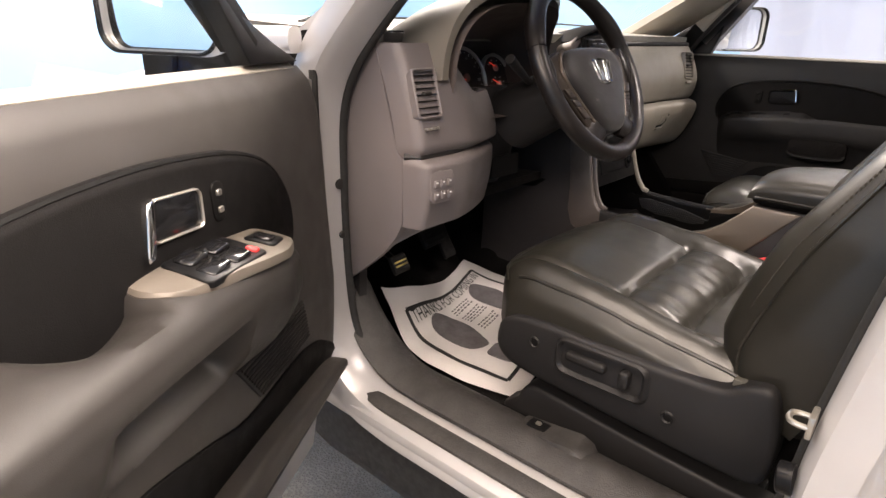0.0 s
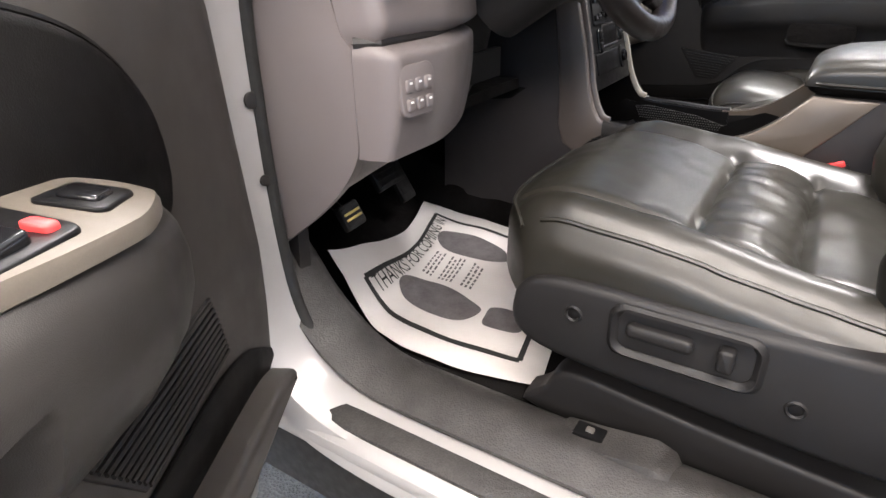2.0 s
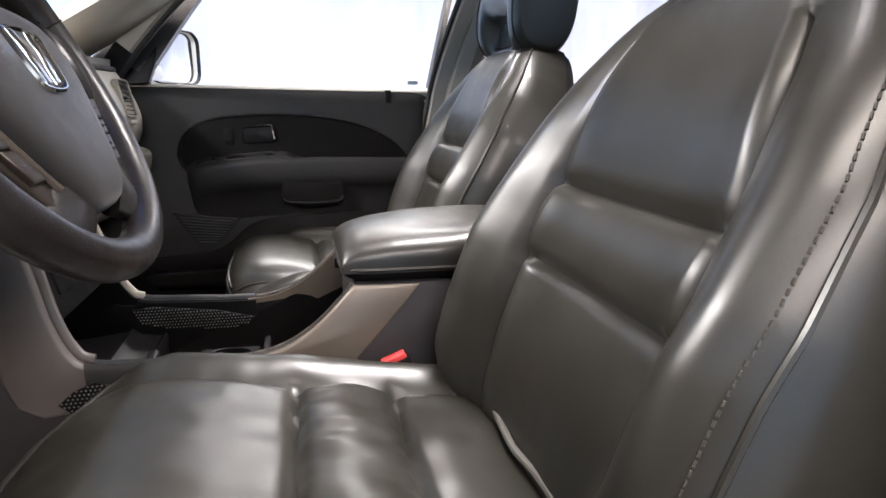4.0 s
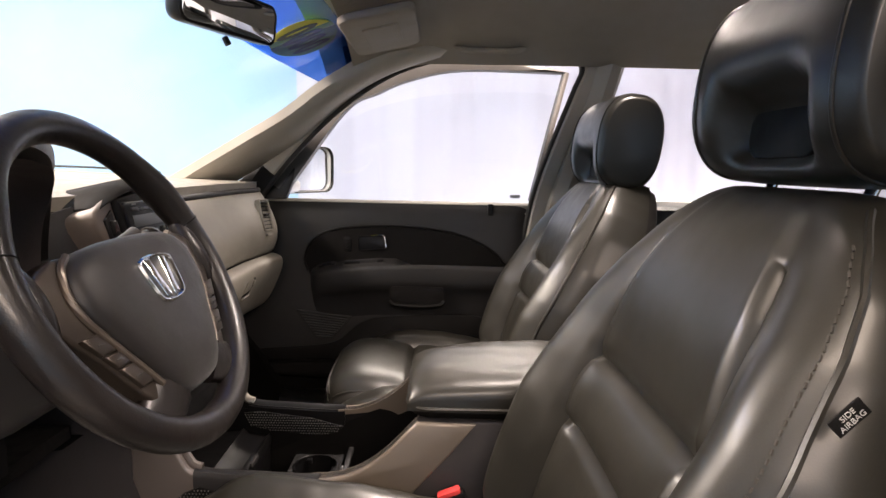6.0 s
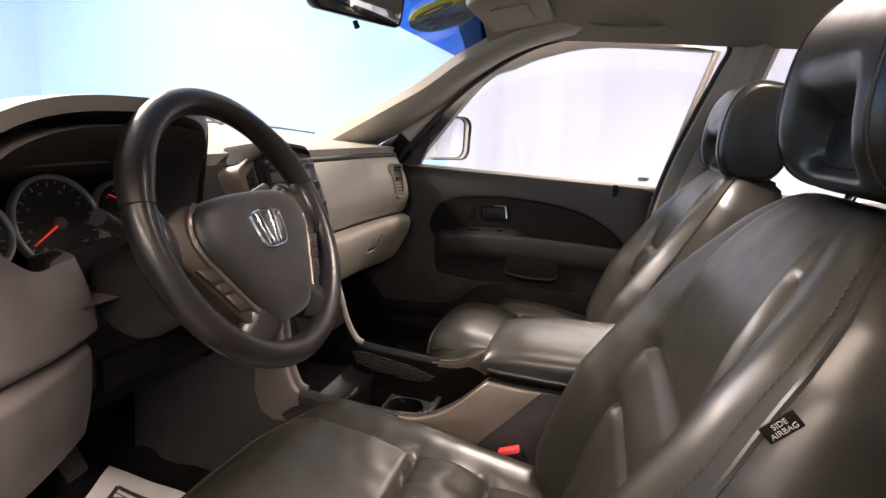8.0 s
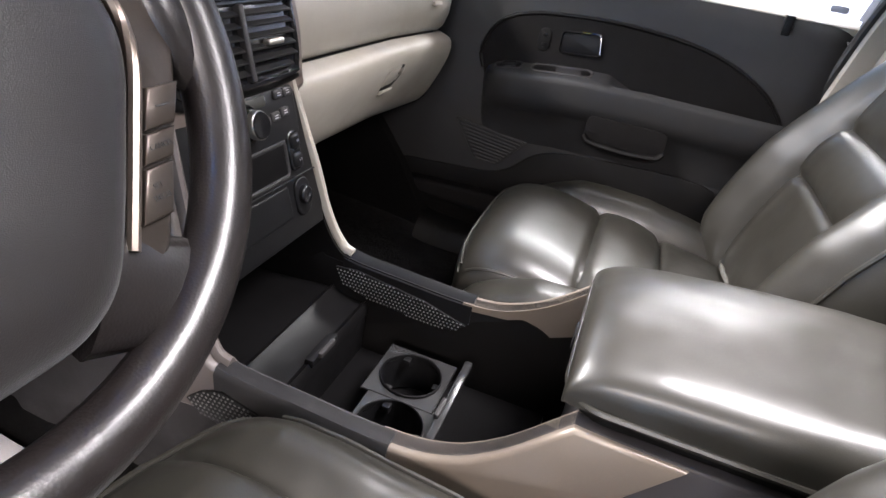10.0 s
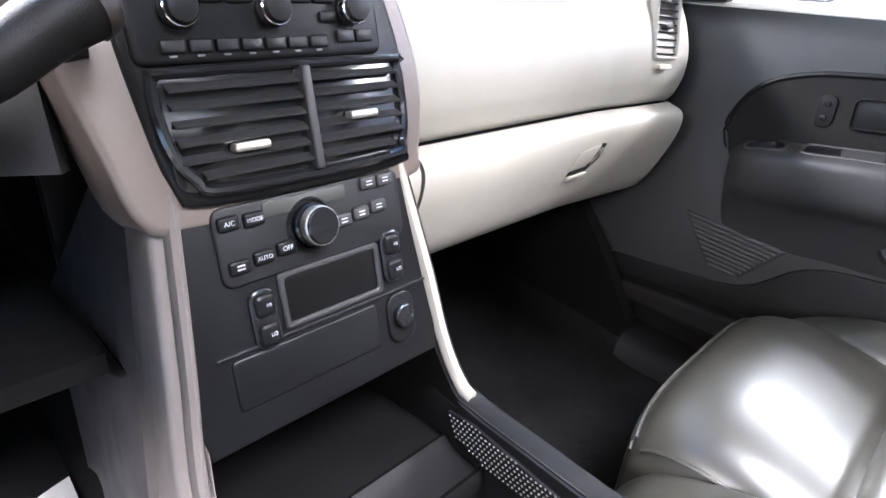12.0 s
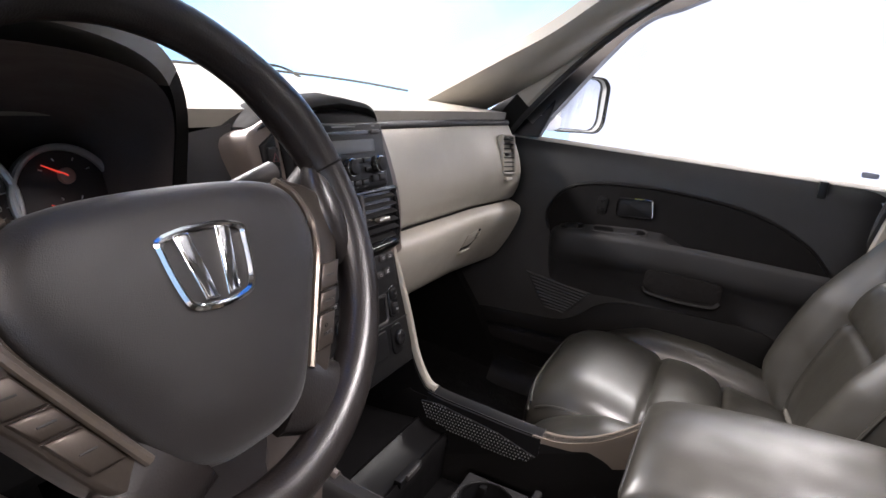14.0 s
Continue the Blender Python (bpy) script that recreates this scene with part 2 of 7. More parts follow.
def inset(poly, d):
    k = len(poly)
    area = sum(poly[i][0] * poly[(i + 1) % k][1] - poly[(i + 1) % k][0] * poly[i][1] for i in range(k))
    sg = 1 if area > 0 else -1
    out = []
    for i in range(k):
        (x0, y0), (x1, y1), (x2, y2) = poly[i - 1], poly[i], poly[(i + 1) % k]
        n1, n2 = Vector((-(y1 - y0), x1 - x0)), Vector((-(y2 - y1), x2 - x1))
        n1 = n1.normalized() if n1.length > 1e-9 else n2.normalized()
        n2 = n2.normalized() if n2.length > 1e-9 else n1
        m = n1 + n2
        m = m.normalized() if m.length > 1e-6 else n1
        c = max(0.4, m.dot(n1))
        out.append((x1 + sg * m.x * d / c, y1 + sg * m.y * d / c))
    return out


def plate(bm, poly, f, h0, h1, r=0.002):
    """A flat piece with outline poly, from height h0 to h1 with a rounded rim; f(a, b, h) gives the place."""
    rings = [[f(a, b, h0) for a, b in poly]]
    sgn = 1 if h1 > h0 else -1
    for k in (0.0, 0.35, 0.75, 1.0):
        d = r * (1 - math.sqrt(max(0, 1 - k * k)))
        rings.append([f(a, b, h1 - sgn * r * (1 - k)) for a, b in inset(poly, d)])
    loft(bm, rings)


def ring_plate(bm, outer, inner, f, h0, h1, r=0.0015):
    """A frame between two outlines of equally many points."""
    ro, ri = inset(outer, r), inset(inner, -r)
    sgn = 1 if h1 > h0 else -1
    rows = [[f(a, b, h0) for a, b in outer], [f(a, b, h1 - sgn * r) for a, b in outer], [f(a, b, h1) for a, b in ro],
            [f(a, b, h1) for a, b in ri], [f(a, b, h1 - sgn * r) for a, b in inner], [f(a, b, h0) for a, b in inner]]
    loft(bm, rows, cap=False, wrap=True)


def spread(n, k=1.7):
    """Values from -1 to 1 that crowd at the ends."""
    out = []
    for i in range(n):
        s = 2 * i / (n - 1) - 1
        out.append(math.copysign(1 - (1 - abs(s)) ** k, s))
    return out


def pad(bm, f, us, vs, top, low, p=5.0):
    """A stuffed pad: f(u, v, h) gives the place; top(u, v) its height, low the height of its rim."""
    rows = []
    for v in vs:
        row = []
        for u in us:
            e = (max(0.0, 1 - abs(u) ** p) ** (1 / p)) * (max(0.0, 1 - abs(v) ** p) ** (1 / p))
            row.append(f(u, v, low + (top(u, v) - low) * e))
        rows.append(row)
    loft(bm, rows, closed=False, cap=False)


def groove(d, w):
    return math.exp(-(d / w) ** 2)


def lettering(name, text, size, m, mat, parent, label=""):
    cu = bpy.data.curves.new(name, "FONT")
    cu.body, cu.size, cu.extrude, cu.align_x, cu.align_y = text, size, 0.0002, "CENTER", "CENTER"
    tmp = new("tmp_text", cu)
    bpy.context.view_layer.update()
    me = bpy.data.meshes.new_from_object(tmp.evaluated_get(bpy.context.evaluated_depsgraph_get()))
    bpy.data.objects.remove(tmp)
    bm = B()
    bm.from_mesh(me)
    bpy.data.meshes.remove(me)
    bm.transform(m)
    return part(name, bm, mat, parent, label, clean=False)


def frame_matrix(o, ax, ay, az):
    ax, ay, az = Vector(ax).normalized(), Vector(ay).normalized(), Vector(az).normalized()
    return Matrix(((ax.x, ay.x, az.x, o[0]), (ax.y, ay.y, az.y, o[1]), (ax.z, ay.z, az.z, o[2]), (0, 0, 0, 1)))


# ---- the room ----
def slab(name, c, s, mat, kind="structure", label="", cat=""):
    bm = B()
    box(bm, c, s, 0.0)
    ob = part(name, bm, mat, None, label)
    return tagged(ob, label, cat, "", kind)


slab("floor", (0, 0, -0.05), (9, 9, 0.1), FLOORMAT, label="dark grey ribbed rubber studio floor", cat="floor")
slab("wall_front", (-0.2, 4.05, 1.45), (9.4, 0.1, 3.1), BLUEWALL, label="light blue painted studio wall", cat="wall")
slab("wall_left", (-3.55, -0.05, 1.45), (0.1, 8.1, 3.1), BLUEWALL, label="light blue painted studio wall", cat="wall")
slab("wall_right", (2.85, -1.8, 1.45), (0.1, 4.7, 3.1), WHITEWALL, label="white painted studio wall", cat="wall")
slab("wall_right_front", (2.85, 2.3, 1.45), (0.1, 3.5, 3.1), BLUEWALL, label="light blue painted studio wall", cat="wall")
slab("wall_back", (0.2, -4.15, 1.45), (7.6, 0.1, 3.1), WHITEWALL, label="white painted studio wall", cat="wall")
slab("ceiling", (0, 0, 3.05), (9, 9, 0.1), WHITEWALL, label="white studio ceiling", cat="ceiling")


def curtain():
    ob = thing("curtain", (2.55, 0, 0), "pale grey hanging curtain in soft vertical folds", "curtain")
    bm = B()

    def f(u, v):
        fold = 0.018 * math.sin(u * 9.3) + 0.004 * math.sin(u * 27 + 1.3 + 0.2 * v) + 0.022 * math.sin(u * 3.7 + v) + 0.0015 * math.sin(u * 61 + 0.6 * math.sin(v * 2))
        return V(2.55 + fold * (1.1 - 0.12 * v), u, v)

    sheet(bm, f, np.linspace(0.55, -4.0, 320), np.linspace(0.02, 2.85, 10), 0.004)
    part("cloth", bm, CURTAIN, ob)
    bm = B()
    tube(bm, [(2.55, 0.6, 2.9), (2.55, -4.05, 2.9)], 0.02, 8)
    part("rail", bm, STEEL, ob)


curtain()


# ---- car body ----
def xs_at(z):
    """How far out the door opening lies at a height."""
    return 0.80 - 0.03 * max(0.0, z - 1.1) - 0.22 * max(0.0, z - 1.12)


def opening(n=6):
    pts = [(0.225, 1.14), (0.285, 1.04), (0.295, 0.9), (0.29, 0.72), (0.27, 0.61), (0.215, 0.54), (0.12, 0.516), (-0.05, 0.515),
           (-0.25, 0.515), (-0.38, 0.52), (-0.455, 0.56), (-0.485, 0.66), (-0.50, 0.8), (-0.53, 1.0), (-0.57, 1.2), (-0.64, 1.42),
           (-0.66, 1.49), (-0.62, 1.525), (-0.45, 1.525), (-0.28, 1.505), (-0.14, 1.46), (0.0, 1.37), (0.12, 1.26)]
    return [(p.x, p.y) for p in smooth_path([(a, b, 0) for a, b in pts], n, True)]


def hoop(bm, side, profile, lo=None):
    """Sweeps a profile of (outward, inward) offsets round the door opening."""
    op = opening()
    k = len(op)
    rings = []
    for i, (y, z) in enumerate(op):
        (ya, za), (yb, zb) = op[i - 1], op[(i + 1) % k]
        t = Vector((yb - ya, zb - za)).normalized()
        o = Vector((t.y, -t.x))
        if o.dot(Vector((y + 0.15, z - 1.0))) < 0:
            o = -o
        x = xs_at(z)
        rings.append([V(side * (x - q), y + o.x * p, z + o.y * p) for p, q in profile])
    if lo:
        rings = rings[lo[0]:lo[1]]
        loft(bm, rings, closed=True, cap=True)
    else:
        loft(bm, rings, closed=True, wrap=True)


def car_body():
    ob = thing("car", (0, 0, 0), "silver painted car shell with an open doorway, parked indoors", "car")
    for side in (-1, 1):
        bm = B()
        hoop(bm, side, [(0.0, 0.028), (0.0, 0.0), (0.004, -0.03), (0.012, -0.045), (0.035, -0.055), (0.05, -0.055), (0.05, 0.028)])
        # passenger jamb is coloured black so no bright silver shows round the door
        part("door_frame", bm, SILVER if side < 0 else CHAR, ob, "silver painted door jamb" if side < 0 else "passenger door jamb coloured black")
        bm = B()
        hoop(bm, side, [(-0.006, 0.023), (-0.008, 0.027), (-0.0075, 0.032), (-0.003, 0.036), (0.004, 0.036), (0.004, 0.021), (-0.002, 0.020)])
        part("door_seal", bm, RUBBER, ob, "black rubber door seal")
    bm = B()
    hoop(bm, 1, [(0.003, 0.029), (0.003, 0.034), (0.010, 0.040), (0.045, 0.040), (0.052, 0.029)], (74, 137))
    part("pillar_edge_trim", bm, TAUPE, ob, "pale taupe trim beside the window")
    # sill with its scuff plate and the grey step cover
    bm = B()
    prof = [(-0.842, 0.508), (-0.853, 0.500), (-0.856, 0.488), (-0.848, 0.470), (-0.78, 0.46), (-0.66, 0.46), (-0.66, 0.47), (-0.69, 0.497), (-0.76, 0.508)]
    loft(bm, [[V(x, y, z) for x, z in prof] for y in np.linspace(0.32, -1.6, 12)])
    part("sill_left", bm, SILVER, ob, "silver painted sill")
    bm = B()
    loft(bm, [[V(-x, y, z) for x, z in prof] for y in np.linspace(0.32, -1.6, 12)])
    # same sill as the left, blackened to hold the shade there
    part("sill_right", bm, CHAR, ob, "sill blackened for shade on the passenger side")
    for side in (-1, 1):
        bm = B()
        clad = [(0.835, 0.472), (0.842, 0.44), (0.836, 0.36), (0.80, 0.30), (0.66, 0.30), (0.66, 0.455), (0.76, 0.462)]
        loft(bm, [[V(side * x, y, z) for x, z in clad] for y in np.linspace(0.34, -1.6, 8)])
        part("rocker_cladding", bm, RUBBER, ob, "black plastic rocker cladding")
    bm = B()
    prof = [(-0.836, 0.508), (-0.838, 0.516), (-0.83, 0.522), (-0.806, 0.522), (-0.80, 0.508)]
    rings = []
    for y in np.linspace(0.20, -0.45, 14):
        e = 1 if y < 0.17 else 0.75
        rings.append([V(-0.815 + (x + 0.815) * e, y, z) for x, z in prof])
    loft(bm, rings)
    part("step_cover", bm, SCUFF, ob, "grey plastic step cover on the sill")
    bm = B()

    def scuff(u, v):
        bend = 0.13 * max(0.0, (u - 0.12) / 0.2) ** 2.2
        cross = 0.012 * math.sin(math.pi * min(1, v * 1.15)) - 0.03 * max(0, v - 0.85) / 0.15
        return V(-0.782 + 0.10 * v - 0.012 * max(0, u - 0.1) * v, u, 0.518 + bend + cross)

    sheet(bm, scuff, np.linspace(0.335, -0.47, 40), np.linspace(0, 1, 14), -0.012)
    part("scuff_plate", bm, SCUFF, ob, "scratched grey plastic scuff plate")
    bm = B()
    sheet(bm, lambda u, v: (lambda p: V(-p.x, p.y, p.z))(scuff(u, v)), np.linspace(0.18, -0.47, 40), np.linspace(0, 1, 14), 0.012)
    # mirrored scuff plate, its grey darkened to black for shade
    part("scuff_plate", bm, CHAR, ob, "scuff plate blackened for shade")
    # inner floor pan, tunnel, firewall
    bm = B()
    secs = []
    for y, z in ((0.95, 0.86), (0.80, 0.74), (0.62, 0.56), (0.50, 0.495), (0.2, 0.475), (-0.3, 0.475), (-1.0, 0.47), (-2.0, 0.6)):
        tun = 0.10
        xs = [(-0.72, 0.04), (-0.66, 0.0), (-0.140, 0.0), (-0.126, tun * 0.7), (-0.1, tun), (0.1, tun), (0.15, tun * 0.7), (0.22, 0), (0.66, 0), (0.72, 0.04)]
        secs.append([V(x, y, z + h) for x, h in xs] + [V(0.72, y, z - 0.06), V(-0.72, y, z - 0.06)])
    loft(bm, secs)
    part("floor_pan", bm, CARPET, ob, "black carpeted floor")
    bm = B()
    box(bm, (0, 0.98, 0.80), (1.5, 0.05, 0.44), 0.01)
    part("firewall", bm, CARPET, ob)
    # unseen panels added to stop lamp light leaking under the dashboard
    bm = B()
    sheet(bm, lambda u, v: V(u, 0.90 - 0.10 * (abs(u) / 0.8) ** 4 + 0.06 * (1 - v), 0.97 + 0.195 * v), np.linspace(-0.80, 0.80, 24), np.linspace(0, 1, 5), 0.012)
    part("light_block", bm, CARPET, ob, "unseen black panel that keeps light out of the footwells")
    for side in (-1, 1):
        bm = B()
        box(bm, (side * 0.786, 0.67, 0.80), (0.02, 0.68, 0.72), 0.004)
        part("side_light_block", bm, CARPET, ob, "unseen black side panel that keeps light out of the footwells")
    # kick panels; the passenger's is charcoal, with footwell shade in its colour
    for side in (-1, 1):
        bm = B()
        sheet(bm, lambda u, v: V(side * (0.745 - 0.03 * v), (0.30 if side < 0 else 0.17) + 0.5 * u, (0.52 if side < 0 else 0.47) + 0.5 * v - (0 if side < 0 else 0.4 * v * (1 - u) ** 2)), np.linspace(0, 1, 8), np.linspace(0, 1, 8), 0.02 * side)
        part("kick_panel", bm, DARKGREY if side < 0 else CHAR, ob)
    # roof skin and headliner with the sunroof hole
    def roof_z(x, y):
        return 1.60 - 0.11 * (abs(x) / 0.66) ** 3.2 - 0.06 * max(0, (y + 0.25) / 0.25) ** 1.5 - 0.01 * ((y + 0.8) / 1) ** 2

    bm = B()
    for x0, x1, y0, y1 in ((-0.66, -0.36, -2.2, -0.05), (0.33, 0.66, -2.2, -0.05), (-0.36, 0.33, -0.30, -0.05), (-0.36, 0.33, -2.2, -0.75)):
        sheet(bm, lambda u, v: V(u, v, roof_z(u, v)), np.linspace(x0, x1, 16), np.linspace(y0, y1, 24), -0.03)
    part("headliner", bm, HEADLINER, ob, "beige fabric headliner", sharp=60)
    bm = B()
    out_, in_ = rrect(0.69, 0.45, 0.05, 6, -0.015, -0.525), rrect(0.64, 0.40, 0.04, 6, -0.015, -0.525)
    ring_plate(bm, out_, in_, lambda a, b, h: V(a, b, roof_z(a, b) - h), -0.03, 0.008, 0.004)
    part("sunroof_frame", bm, CHAR, ob)
    bm = B()
    box(bm, (-0.015, -0.525, 1.635), (0.8, 0.56, 0.006), 0.002)
    part("sunroof_glass", bm, DARKGLASS, ob, "tinted sunroof glass")
    bm = B()
    sheet(bm, lambda u, v: V(u, v, roof_z(u * 0.92, v) + 0.055), np.linspace(-0.72, 0.72, 30), np.linspace(-2.3, -0.76, 16), -0.01)
    sheet(bm, lambda u, v: V(u, v, roof_z(u * 0.92, v) + 0.055), np.linspace(-0.72, 0.72, 30), np.linspace(-0.29, 0.04, 8), -0.01)
    part("roof", bm, SILVER, ob, "silver roof skin", sharp=60)
    # pillars
    for side in (-1, 1):
        bm = B()
        path = [V(side * 0.72, 0.50, 1.10), V(side * 0.71, 0.36, 1.18), V(side * 0.69, 0.15, 1.305), V(side * 0.665, 0.02, 1.405), V(side * 0.64, -0.13, 1.49), V(side * 0.63, -0.28, 1.535), V(side * 0.63, -0.42, 1.55)]
        path = smooth_path(path, 5)
        rings = []
        for i, p in enumerate(path):
            t = (path[min(i + 1, len(path) - 1)] - path[max(i - 1, 0)]).normalized()
            s = V(side, 0, -0.35).normalized()
            out = t.cross(s).normalized() * side
            out = out if out.z > 0 else -out
            w, d = max(0.05, 0.088 - 0.004 * max(0, i - 8)), 0.03
            rings.append([p + s * a * w + out * b * d for a, b in ((-1, 0.5), (-0.97, -0.3), (-0.75, -0.75), (-0.3, -1), (0.3, -1), (0.75, -0.75), (0.97, -0.3), (1, 0.5))])
        loft(bm, rings)
        part("pillar_front", bm, TAUPE if side > 0 else SILVER, ob, "taupe windscreen pillar trim")
        bm = B()
        path = smooth_path([V(side * 0.765, -0.60, 0.5), V(side * 0.765, -0.59, 0.95), V(side * 0.755, -0.61, 1.12), V(side * 0.70, -0.68, 1.38), V(side * 0.66, -0.715, 1.54)], 5)
        path = [p - V(0, 0.038 if side > 0 else 0, 0) for p in path]
        back = -0.034 if side > 0 else -0.06
        rings = []
        for p in path:
            rings.append([p + V(side * x, y, 0) for x, y in ((0.02, 0.06), (-0.012, 0.045), (-0.025, 0.01), (-0.012, back + 0.015), (0.02, back))])
        loft(bm, rings)
        part("pillar_middle", bm, TAUPE, ob, "taupe door pillar trim")
        bm = B()
        sheet(bm, lambda u, v: V(side * (0.80 + 0.05 * v - 0.08 * v * v), -0.50 - 0.1 * u - 0.03 * v - 0.10 * max(0, v - 0.55) ** 0.9, 0.52 + 0.62 * v), np.linspace(0, 1, 6), np.linspace(0, 1, 10), 0.03 * side)
        part("pillar_outer", bm, SILVER, ob)
        # rear side wall below the window, quarter pillar, roof rail
        bm = B()
        box(bm, (side * 0.80, -1.5, 0.80), (0.10, 1.55, 0.62), 0.03)
        part("rear_side", bm, DARKGREY, ob)
        bm = B()
        box(bm, (side * 0.86, -1.45, 0.80), (0.04, 1.75, 0.66), 0.02)
        part("rear_side_skin", bm, SILVER, ob)
        bm = B()
        path = [V(side * 0.66, -0.02, 1.50), V(side * 0.675, -0.2, 1.535), V(side * 0.68, -0.4, 1.55), V(side * 0.68, -1.2, 1.55), V(side * 0.68, -2.2, 1.50)]
        tube(bm, smooth_path(path, 5), 0.035, 10)
        part("roof_rail", bm, HEADLINER, ob)
        bm = B()
        box(bm, (side * 0.73, -2.15, 1.3), (0.06, 0.22, 0.5), 0.02)
        part("pillar_rear", bm, HEADLINER, ob)
    bm = B()
    box(bm, (0, -2.3, 0.85), (1.7, 0.06, 0.8), 0.02)
    part("tailgate", bm, DARKGREY, ob)
    # bonnet, cowl and wings
    bm = B()
    sheet(bm, lambda u, v: V(u, v, 1.075 - 0.05 * (u / 0.7) ** 4 - 0.12 * ((v - 0.85) / 1.0) ** 2), np.linspace(0.78, -0.78, 24), np.linspace(0.86, 1.85, 18), 0.02)
    part("bonnet", bm, SILVER, ob, "silver bonnet", sharp=60)
    bm = B()
    box(bm, (0, 0.82, 1.055), (1.45, 0.12, 0.03), 0.008)
    part("cowl", bm, BLACK, ob)
    for side in (-1, 1):
        bm = B()
        sheet(bm, lambda u, v: V(side * (0.80 + 0.11 * v ** 0.6), 0.38 + 1.4 * u, 1.03 - 0.55 * v), np.linspace(0, 1, 12), np.linspace(0, 1, 10), -0.02 * side)
        part("wing", bm, SILVER, ob)
    # jamb details
    for y, z, r in ((0.298, 0.897, 0.010), (0.296, 0.80, 0.007)):
        bm = B()
        m = frame_matrix((-0.783, y - 0.004, z), (1, 0, 0), (0, 0, 1), (0, -1, 0))
        plate(bm, oval(2 * r, 2 * r, 12), lambda a, b, h: m @ V(a, b, h), 0, 0.004, 0.0015)
        part("jamb_bolt", bm, DARKGREY, ob)
    bm = B()
    tube(bm, smooth_path([(-0.830, -0.492, 0.795), (-0.831, -0.480, 0.796), (-0.827, -0.474, 0.797), (-0.816, -0.474, 0.798), (-0.811, -0.480, 0.798), (-0.810, -0.492, 0.798)], 5), 0.0032, 8)
    box(bm, (-0.818, -0.494, 0.796), (0.03, 0.006, 0.026), 0.002)
    part("door_striker", bm, STEEL, ob, "worn brassy steel door striker")
    bm = B()
    m = frame_matrix((-0.822, -0.483, 0.722), (1, 0, 0), (0, 0.15, 1), (0, 1, -0.15))
    plate(bm, oval(0.034, 0.036, 12), lambda a, b, h: m @ V(a, b, h), -0.01, 0.006, 0.003)
    part("jamb_plug", bm, BLACK, ob, "black plug in the jamb")
    bm = B()
    m = frame_matrix((-0.724, 0.318, 0.615), (0, -1, 0), (0, 0, 1), (-1, 0, 0))
    plate(bm, oval(0.016, 0.016, 12), lambda a, b, h: m @ V(a, b, h), -0.004, 0.006, 0.002)
    part("trim_clip", bm, STEEL, ob)
    return ob


BODY = car_body()


def pane(name, quad, mat, parent=None, label="", thick=0.004, n=8, bulge=0.0):
    a, b, c, d = [Vector(q) for q in quad]
    bm = B()
    nrm = (b - a).cross(d - a).normalized()

    def f(u, v):
        p = a.lerp(b, u).lerp(d.lerp(c, u), v)
        return p + nrm * bulge * math.sin(math.pi * u) * math.sin(math.pi * v)

    sheet(bm, f, np.linspace(0, 1, n), np.linspace(0, 1, n), thick)
    ob = part(name, bm, mat, parent, label, sharp=80)
    ob.visible_shadow = False
    return ob


def windscreen():
    ob = thing("windscreen", (0, 0.4, 1.12), "clear car windscreen with a blue sun band along its top", "windscreen")
    sides = ((0, 0.25, 0.6, 0.8, 1.0), (0.50, 0.36, 0.15, 0.03, -0.09), (1.15, 1.205, 1.33, 1.425, 1.505))

    def screen(u, v):
        """Glass bowed back towards the pillars at both ends."""
        q = abs(u) ** 4
        y, z = float(np.interp(v, sides[0], sides[1])), float(np.interp(v, sides[0], sides[2]))
        return V(u * (0.71 - 0.07 * v), (0.86 - 0.89 * v) * (1 - q) + y * q, (1.16 + 0.39 * v) * (1 - q) + z * q)

    for name, v0, v1, mat, label in (("pane", 0, 0.80, GLASS, ""), ("sun_band", 0.80, 1, TINT, "blue tinted band")):
        bm = B()
        sheet(bm, screen, np.linspace(-1, 1, 40), np.linspace(v0, v1, 16 if v0 == 0 else 6), 0.005)
        g = part(name, bm, mat, ob, label, sharp=80)
        g.visible_shadow = False
    bm = B()
    tube(bm, smooth_path([(-0.70, 0.50, 1.174), (-0.5, 0.68, 1.188), (-0.2, 0.765, 1.194), (0.05, 0.775, 1.195), (0.28, 0.765, 1.196), (0.50, 0.70, 1.197), (0.62, 0.60, 1.193), (0.70, 0.50, 1.184)], 8), 0.0032, 6)
    part("lower_seal", bm, RUBBER, ob, "black rubber seal at the foot of the glass")
    return ob


windscreen()


